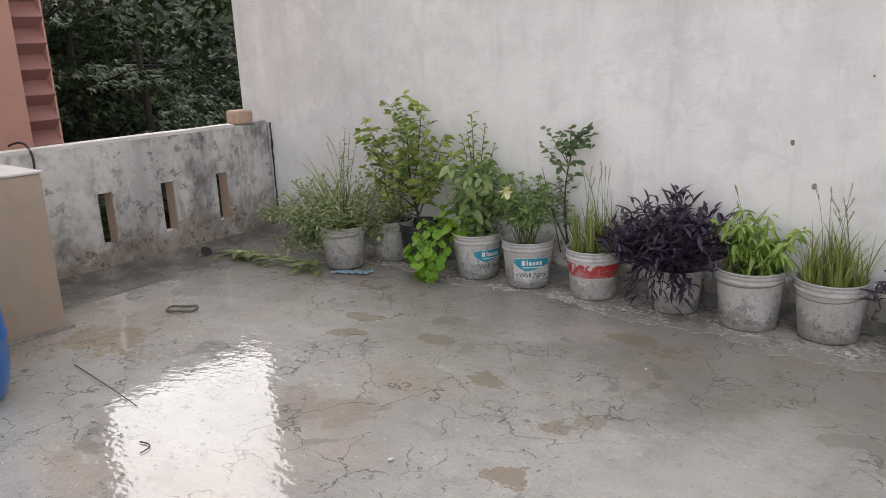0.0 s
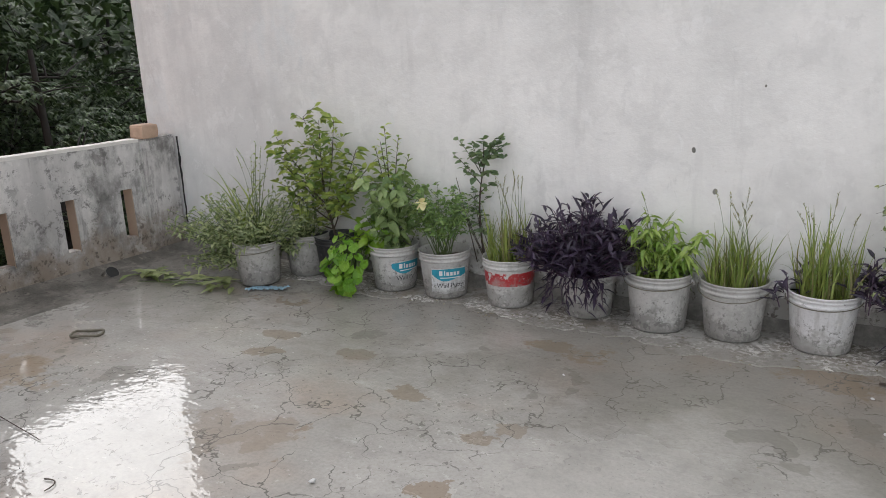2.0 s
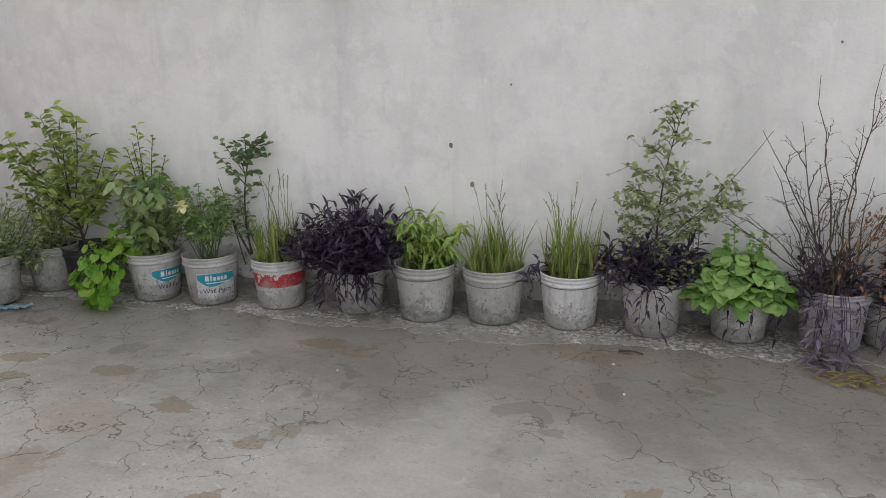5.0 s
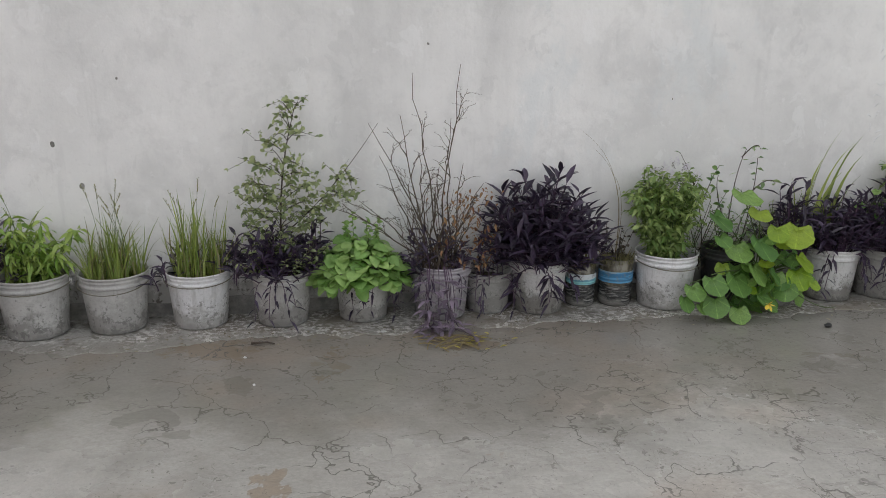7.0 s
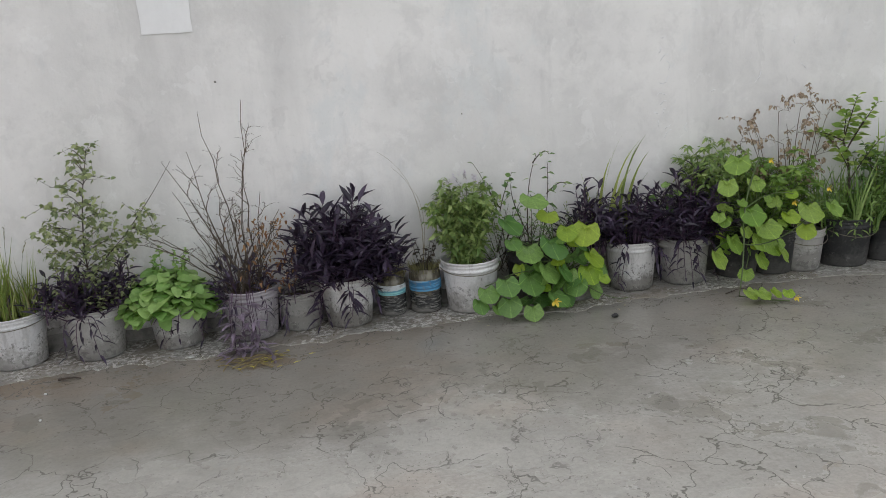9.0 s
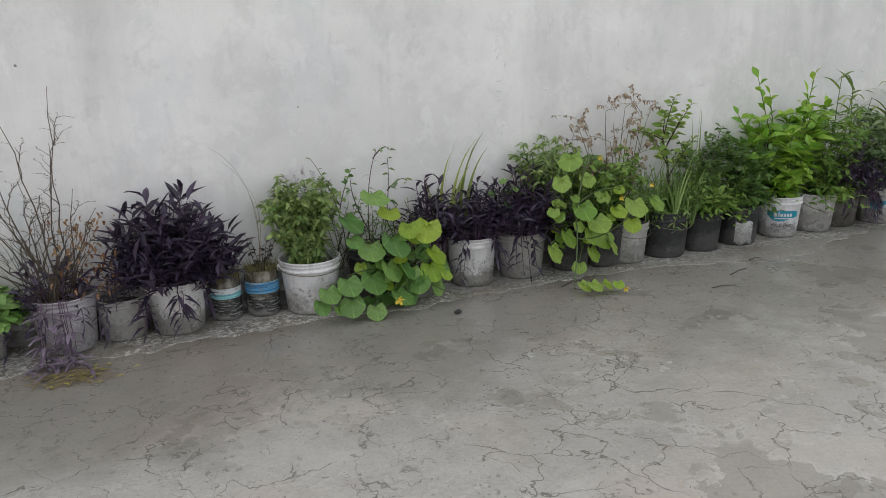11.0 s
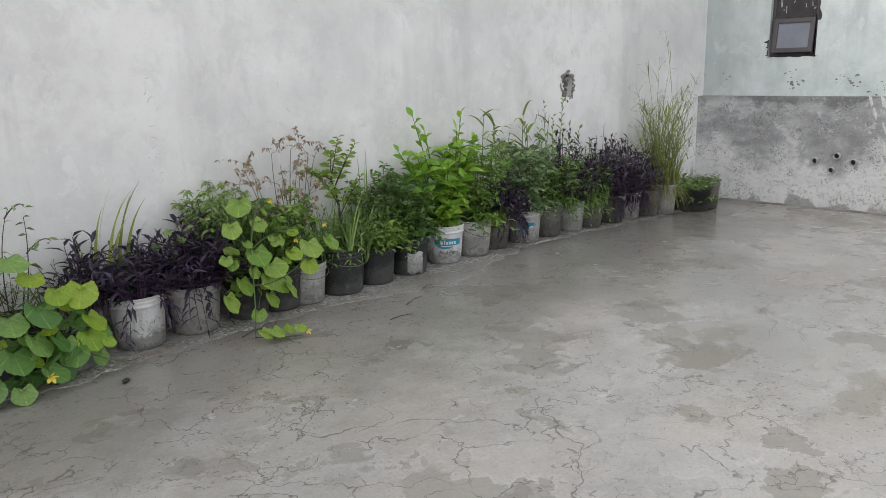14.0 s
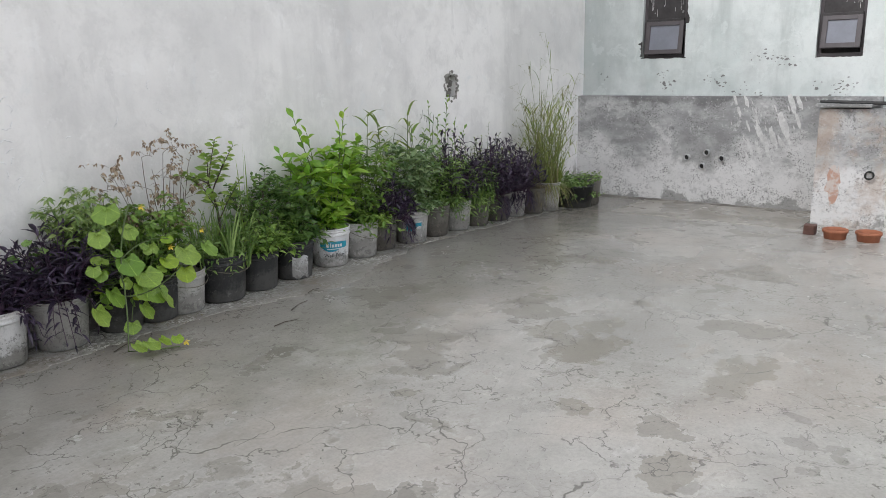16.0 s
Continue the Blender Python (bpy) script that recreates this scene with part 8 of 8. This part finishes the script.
def tall_grass():
    p, S, F = plant("tall_grass", "very tall yellow-green grass with nodding seed heads", 7.92, -0.26, 0.22)
    W = Shape(0.26)
    for i in range(95):
        q, a = 0.12 * math.sqrt(rnd.random()), rnd.uniform(0, 6.28)
        b = Vector((q * math.cos(a), q * math.sin(a), -0.01))
        top = rnd.uniform(0.35, 0.92) if i > 6 else (1.42, 1.2, 1.15, 1.05, 1.1, 0.98, 1.0)[i]
        lean = rnd.gauss(0.05, 0.29) * (0.6 + top * 0.4) if i > 6 else (-0.02, 0.22, -0.12, 0.40, 0.10, -0.40, 0.45)[i]
        nod = math.copysign(rnd.uniform(0.03, 0.16), lean)
        tip = b + Vector((lean + nod, rnd.gauss(-0.02, 0.10), top))
        line = bow_line(b, (b.x + lean * 0.35, b.y, top * 0.62), tip - Vector((nod, 0, 0)), 9)
        line.append(tip - Vector((0, 0, rnd.uniform(0.0, 0.06))))
        S.tube(line, 0.0022, 0.0009, 4)
        for k in range(7):
            at = line[rnd.randrange(1, 8)]
            w = rnd.choice((0.0, math.pi)) + rnd.uniform(-0.9, 0.9)
            L = rnd.uniform(0.12, 0.32)
            out = rnd.uniform(0.25, 0.6)
            end = at + Vector((math.cos(w) * L * out, math.sin(w) * L * out * 0.7, L * 0.8))
            (W if rnd.random() < 0.22 else F).blade(at, end, (math.cos(w) * L * 0.3, math.sin(w) * L * 0.2, -L * rnd.uniform(0.1, 1.0)), rnd.uniform(0.005, 0.010), 7)
        if i < 40:
            for k in range(16):
                at = line[-1].lerp(line[-3], k / 15)
                w = rnd.uniform(0, 6.28)
                W.small_leaf(at, (math.cos(w) + nod * 8, math.sin(w), rnd.uniform(-0.4, 1.0)), rnd.uniform(0.014, 0.026), 0.006, 0.3)
    turf(W, 90, 0.45, 0.14, 0.007, 0.5, 0.4)
    turf(F, 190, 0.52, 0.15, 0.008, 0.50, 0.4)
    for i in range(120):
        a = rnd.uniform(math.pi * 0.95, math.pi * 2.05)
        b = Vector((math.cos(a) * 0.10, math.sin(a) * 0.10, 0.02))
        out = rnd.uniform(0.05, 0.16)
        (W if rnd.random() < 0.5 else F).blade(b, b + Vector((math.cos(a) * out, math.sin(a) * out, rnd.uniform(0.03, 0.16))), (math.cos(a) * 0.05, math.sin(a) * 0.05, -rnd.uniform(0.10, 0.34)), 0.007, 7)
    S.link("stem_cluster", M_STALK, p, "thin yellow-green stalks")
    F.link("foliage", L_GRASS, p, "yellow-green blades")
    W.link("dry_blade_cluster", L_STRAW, p, "dry straw-coloured blades and seed heads")
    p = thing("dry_grass", "dry brown grass hanging over the bucket", "grass", (7.72, -0.25, floor_z(7.7) + 0.22), "potted plants")
    W = Shape(0.24)
    for i in range(150):
        a = rnd.uniform(math.pi, 2 * math.pi)
        b = Vector((rnd.uniform(-0.1, 0.1), rnd.uniform(-0.08, 0.08), 0.02))
        tip = b + Vector((math.cos(a) * 0.13, math.sin(a) * 0.13, rnd.uniform(0.0, 0.12)))
        W.blade(b, tip, (math.cos(a) * 0.05, math.sin(a) * 0.05, -rnd.uniform(0.1, 0.28)), 0.004)
    W.link("dry_blade_cluster", L_STRAW2, p)


tall_grass()
p, S, F = plant("creeping_weed", "creeping green weed over the black tub", 8.33, -0.34, 0.19)
stemmed(S, F, 60, 0.15, 0.30, 13, 0.038, 0.02, 0.15, 0.6, 0.2)
stemmed(S, F, 22, -0.12, 0.26, 10, 0.036, 0.018, 0.3, 0.6, 0.0, lean=(0.05, -0.06), foot=0.12)
finish(p, S, F, L_GREEN2)


# ---- loose things on the terrace ----
def barrel():
    b = thing("blue_barrel", "bright blue plastic drum standing on the wet floor", "barrel", (-2.83, -2.60, 0.0))
    R = 0.235
    prof = [(R * 0.80, 0.0), (R * 0.86, 0.012), (R * 0.95, 0.07), (R, 0.16), (R, 0.22), (R + 0.006, 0.235), (R + 0.006, 0.255), (R, 0.27), (R * 0.995, 0.42), (R * 0.97, 0.50), (R * 0.90, 0.60), (R * 0.80, 0.68), (R * 0.62, 0.74), (R * 0.5, 0.76), (R * 0.48, 0.78), (R * 0.3, 0.78)]
    part("body", lathe(prof, 56), M_BLUE, b, soft=True)
    part("lid", lathe([(R * 0.47, 0.781), (R * 0.47, 0.81), (R * 0.43, 0.818), (R * 0.1, 0.818)], 40), M_BLUE, b, "blue screw lid", True)


barrel()


def wire_ring():
    ob = thing("wire_ring", "bent rusty wire loop lying on the floor", "wire", (-3.03, -1.465, 0.004))
    s = Shape()
    pts = []
    for k in range(33):
        w = 2 * math.pi * k / 32
        c, d = math.cos(w), math.sin(w)
        pts.append((0.075 * math.copysign(abs(c) ** 0.8, c), 0.045 * math.copysign(abs(d) ** 0.75, d), 0.006 + 0.003 * math.sin(3 * w)))
    s.tube(pts, 0.0065, 0.0065, 6)
    s.link("loop", M_WIRE, ob, soft=True)
    ob.rotation_euler = (0, 0, 0.6)
    ob = thing("stick", "thin dark bent stick on the wet floor", "stick", (0, 0, 0.004))
    s = Shape()
    s.tube(bow_line((-2.79, -2.13, 0.0), (-2.46, -2.165, 0.010), (-2.20, -2.185, 0.0), 10), 0.0024, 0.0016, 6)
    s.link("shaft", M_TWIG, ob)
    ob = thing("bent_wire", "small dark bent wire on the wet floor", "wire", (-1.90, -2.345, 0.003))
    s = Shape()
    s.tube(bow_line((-0.04, 0.02, 0.002), (0.03, 0.05, 0.004), (0.03, -0.02, 0.002), 8), 0.0025, 0.002, 6)
    s.link("loop", M_TWIG, ob)
    ob = thing("black_hose", "black hose looped over the parapet", "hose", (0, 0, 0))
    s = Shape()
    s.tube(bow_line((-4.15, -1.70, 0.80), (-4.0, -1.66, 0.86), (-3.955, -1.665, 0.74), 12) + [Vector((-3.955, -1.67, 0.60)), Vector((-3.96, -1.70, 0.35))], 0.0065, 0.0065, 8)
    s.link("tube", M_BLACK, ob, soft=True)


wire_ring()


def cut_leaves():
    p = thing("cut_greens", "pile of cut green stalks lying on the floor", "plant debris", (-3.35, -0.52, 0.008))
    F, S = Shape(), Shape()
    for i in range(70):
        f = rnd.random()
        at = Vector((-0.32 + 0.75 * f + rnd.gauss(0, 0.03), -0.18 + 0.08 * f + rnd.gauss(0, 0.035), rnd.uniform(0.004, 0.05)))
        w = rnd.uniform(0, 6.28)
        F.leaf(at, (math.cos(w), math.sin(w), rnd.uniform(-0.05, 0.25)), rnd.uniform(0.06, 0.12), rnd.uniform(0.03, 0.055), 0.15, 0.25)
    for i in range(5):
        y = -0.14 + rnd.gauss(0, 0.04)
        S.tube(bow_line((-0.3 + rnd.uniform(0, 0.3), y - 0.04, 0.01), (0.1, y, 0.03), (0.35 + rnd.uniform(-0.2, 0.1), y + 0.06, 0.01), 6), 0.002, 0.0015, 4)
    F.link("leaf_pile", L_CUT, p)
    S.link("stem_cluster", M_STEMG, p)


L_CUT = leafy("wilted_greens", (0.22, 0.28, 0.11), (0.45, 0.49, 0.25), 0.25)
cut_leaves()


def rag():
    bm = bmesh.new()
    n, k = 26, 6
    g = [[bm.verts.new((-2.84 + 0.20 * i / n, -0.635 + 0.05 * j / k + 0.10 * i / n + 0.022 * noise.noise(Vector((i * 0.4, j, 0))), 0.010 + 0.022 * abs(noise.noise(Vector((i * 0.5, j * 0.7, 2)))))) for j in range(k + 1)] for i in range(n + 1)]
    for a, b in zip(g, g[1:]):
        for j in range(k):
            bm.faces.new((a[j], b[j], b[j + 1], a[j + 1]))
    tagged(part("plastic_strip", bm, M_CLOTH, soft=True), "pale blue plastic strip lying on the floor", "plastic strip")


rag()


def litter():
    """Paper scraps, grit and dead leaf bits."""
    for x, y, s, m, lab in ((-1.175, -1.927, 0.013, M_FLAKE, "small white paper scrap on the floor"), (-0.819, -0.872, 0.005, M_FLAKE, "tiny white chip on the floor"), (0.218, -0.574, 0.006, M_FLAKE, "small white flake on the wet floor"), (0.273, -0.834, 0.006, M_FLAKE, "small pale flake on the wet floor"), (0.78, -0.36, 0.012, M_FLAKE, "tiny white chip near the buckets")):
        bm = bmesh.new()
        ring = [bm.verts.new((x + s * rnd.uniform(0.7, 1.3) * math.cos(2 * math.pi * k / 6), y + s * rnd.uniform(0.6, 1.2) * math.sin(2 * math.pi * k / 6), 0.006 + 0.005 * rnd.random())) for k in range(6)]
        f = bm.faces.new(ring)
        e = bmesh.ops.extrude_face_region(bm, geom=[f])
        bmesh.ops.translate(bm, vec=(0, 0, -0.003), verts=[v for v in e["geom"] if isinstance(v, bmesh.types.BMVert)])
        bmesh.ops.recalc_face_normals(bm, faces=bm.faces)
        tagged(part("paper_scrap", bm, m), lab, "scrap")
    ob = thing("twig", "short dark twig lying on the wet floor", "twig", (0.275, -0.442, 0.008))
    s = Shape()
    s.tube([(-0.045, 0.012, 0), (-0.01, 0.0, 0.006), (0.02, 0.006, 0.004), (0.05, -0.004, 0)], 0.006, 0.003, 6)
    s.link("shaft", M_TWIG, ob)
    for x, y, w, L in ((4.35, -0.66, 0.3, 0.09), (4.1, -0.82, -0.15, 0.07), (4.6, -0.52, 0.1, 0.05), (3.45, -0.42, 0.3, 0.08)):
        ob = thing("twig", "thin dark twig lying on the damp floor", "twig", (x, y, 0.006))
        s = Shape()
        s.tube([(-L * math.cos(w), -L * math.sin(w), 0), (0, 0.005, 0.005), (L * math.cos(w), L * math.sin(w), 0)], 0.003, 0.0015, 5)
        s.link("shaft", M_TWIG, ob)
    bm = bmesh.new()
    bmesh.ops.create_icosphere(bm, subdivisions=2, radius=0.016)
    bmesh.ops.scale(bm, vec=(1.2, 0.8, 0.65), verts=bm.verts)
    bmesh.ops.translate(bm, vec=(2.74, -0.55, 0.012), verts=bm.verts)
    tagged(part("stone", rough_up(bm, 0.004, 70), M_BLACK), "small black stone on the wet floor", "stone")
    S = Shape()
    r = random.Random(23)
    for i in range(1100):
        x = r.uniform(-3.6, 8.0)
        y = -0.33 - abs(r.gauss(0, 0.12)) if i < 700 else r.uniform(-3.2, -0.4)
        z, a, w = floor_z(x) + (0.004 if i < 700 else 0.002), r.uniform(0.0015, 0.004), r.uniform(0, 6)
        S.add([(x + a * math.cos(w), y + a * math.sin(w), z - 0.004), (x + a * math.cos(w + 2.1), y + a * math.sin(w + 2.1), z - 0.004), (x + a * math.cos(w + 4.2), y + a * math.sin(w + 4.2), z - 0.004), (x, y, z + a * 0.9)], [(0, 1, 3), (1, 2, 3), (2, 0, 3)])
    tagged(S.link("grit", M_GRIT, None), "scattered grit and crumbs along the bucket row", "grit", kind="stuff")
    F = Shape()
    for i in range(260):
        x, y, w = r.uniform(-3.2, 8.0), -0.30 - abs(r.gauss(0, 0.10)), r.uniform(0, 6.28)
        F.small_leaf((x, y, floor_z(x) + 0.012), (math.cos(w), math.sin(w), 0.1), r.uniform(0.012, 0.035), r.uniform(0.005, 0.012), 0.1)
    tagged(F.link("dead_leaves", L_STRAW2, None), "dead leaf bits fallen along the bucket row", "leaf litter", kind="stuff")


M_GRIT = plain("grit", (0.16, 0.15, 0.135), 0.85, 0.5, 80)
litter()


def clay_pot(x, y, label):
    z = floor_z(x)
    p = thing("clay_pot", label, "pot", (x, y, z), "terracotta pots")
    part("body", lathe([(0.070, 0.0), (0.076, 0.004), (0.082, 0.050), (0.091, 0.054), (0.092, 0.074), (0.085, 0.077), (0.080, 0.055), (0.070, 0.02)], 36), M_TERRA, p, soft=True)
    part("soil", soil_mesh(0.075, 0.040), M_SOIL, p)


clay_pot(7.96, -2.74, "shallow terracotta pot on the wet floor by the low wall")
clay_pot(7.98, -2.965, "second shallow terracotta pot beside the first")
bk = boxes((8.02, 8.12, -2.585, -2.50, floor_z(8.07), floor_z(8.07) + 0.075), bevel=0.006)
bmesh.ops.subdivide_edges(bk, edges=bk.edges, cuts=1)
tagged(part("brick_piece", rough_up(bk, 0.006, 20), M_BRICK), "broken piece of dark red brick on the floor", "brick")


# ---- trees beyond the parapet ----
def tree(x, y, top, spread, leaves, seed, leaf=0.088):
    r = random.Random(seed)
    t = thing("tree", "dark leafy tree growing up beyond the terrace parapet", "tree", (x, y, -4.0), "trees beyond the parapet")
    T, C = Shape(), Shape()
    h = top + 4.0
    trunk = bow_line((0, 0, 0), (r.uniform(-0.3, 0.3), r.uniform(-0.3, 0.3), h * 0.4), (r.uniform(-0.5, 0.5), r.uniform(-0.5, 0.5), h * 0.86), 10)
    T.tube(trunk, 0.11, 0.025, 10)
    tips = []
    for i in range(30):
        a, f = r.uniform(0, 6.28), r.uniform(0.16, 0.95)
        p = trunk[min(9, int(f * 9))]
        reach = spread * r.uniform(0.4, 1.0) * (1.1 - 0.55 * f)
        tip = p + Vector((math.cos(a) * reach, math.sin(a) * reach, reach * r.uniform(-0.1, 0.55)))
        line = bow_line(p, (p + tip) / 2 + Vector((0, 0, 0.25)), tip, 7)
        T.tube(line, 0.036, 0.008, 6)
        tips += line[2:]
        for k in range(4):
            q = line[r.randrange(2, 7)]
            e = q + Vector((r.uniform(-0.7, 0.7), r.uniform(-0.7, 0.7), r.uniform(-0.35, 0.4)))
            T.tube(bow_line(q, (q + e) / 2 + Vector((0, 0, 0.08)), e, 5), 0.013, 0.004, 4)
            tips += [q.lerp(e, 0.5), e, e]
    tips = r.sample(tips, min(len(tips), leaves // 105))
    for c in tips:
        way = r.uniform(0, 6.28)
        for i in range(24):
            q = c + Vector((r.gauss(0, 0.20), r.gauss(0, 0.20), r.gauss(0, 0.055)))
            q.z -= 0.35 * ((q.x - c.x) ** 2 + (q.y - c.y) ** 2)
            out = way + r.uniform(-1.4, 1.4)
            for k in range(7):
                a = out + (k - 3) * 0.42 + r.uniform(-0.15, 0.15)
                L = leaf * r.uniform(0.7, 1.15)
                C.small_leaf(q + Vector((math.cos(out), math.sin(out), -0.1)) * (0.012 * k), (math.cos(a), math.sin(a), r.uniform(-0.6, 0.1)), L, L * 0.44, 0.25)
    T.link("trunk", M_BARK, t, "dark forked trunk and limbs", True)
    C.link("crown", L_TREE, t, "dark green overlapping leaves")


for k, (x, y, top, spread, n) in enumerate(((-7.6, 0.15, 2.5, 2.3, 13000), (-7.3, 2.6, 2.5, 2.2, 11000), (-9.4, 1.6, 3.7, 2.6, 13000), (-8.9, 0.6, 3.3, 2.4, 12000), (-8.2, 4.6, 2.6, 2.5, 9000), (-11.5, 0.8, 3.5, 2.8, 10000), (-11.0, 4.0, 2.9, 2.8, 9000), (-6.9, 0.9, 2.3, 1.5, 9000), (-8.3, 0.85, 3.3, 1.5, 13000))):
    tree(x, y, top, spread, n, 40 + k)


def woods():
    """Far dense undergrowth and woods behind the trees."""
    S = Shape()
    r = random.Random(77)
    for i in range(42000):
        a = r.uniform(math.radians(112), math.radians(200))
        d = r.uniform(11.5, 17)
        x, y = 0.3 + d * math.cos(a), -3.4 + d * math.sin(a)
        z = -4.0 + 8.6 * r.random() ** 0.9 * (0.85 + 0.3 * noise.noise(Vector((x * 0.4, y * 0.4, 0))))
        w = r.uniform(0, 6.28)
        L = r.uniform(0.18, 0.32)
        S.small_leaf((x, y, z), (math.cos(w), math.sin(w), r.uniform(-0.6, 0.2)), L, L * 0.6, 0.3)
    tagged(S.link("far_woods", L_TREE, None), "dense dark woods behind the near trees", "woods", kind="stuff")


woods()


def bank():
    """An added dark bank that closes the view and keeps bright sky out of the tree gaps."""
    bm = bmesh.new()
    prev = None
    for i in range(61):
        a = radians(95 + 125 * i / 60)
        row = []
        for j, (d, z) in enumerate(((18.5, -4.05), (20.0, -1.5), (22.0, 1.2), (24.5, 3.2), (29.0, 4.4), (40.0, -4.05))):
            k = Vector((math.cos(a) * d * 0.5, math.sin(a) * d * 0.5, j))
            row.append(bm.verts.new((0.3 + d * math.cos(a), -3.4 + d * math.sin(a), z + (0.5 * noise.noise(k) if 0 < j < 5 else 0))))
        if prev:
            for j in range(5):
                bm.faces.new((prev[j], row[j], row[j + 1], prev[j + 1]))
        prev = row
    bmesh.ops.recalc_face_normals(bm, faces=bm.faces)
    tagged(part("backdrop", bm, M_BANK, soft=True), "dark filler bank added behind the woods to cover sky gaps", "bank", kind="structure")


# very dark green, standing in for the shaded depth behind the trees
M_BANK = plain("dark_filler_bank", (0.022, 0.034, 0.016), 0.95, 0.5, 1.2)
bank()
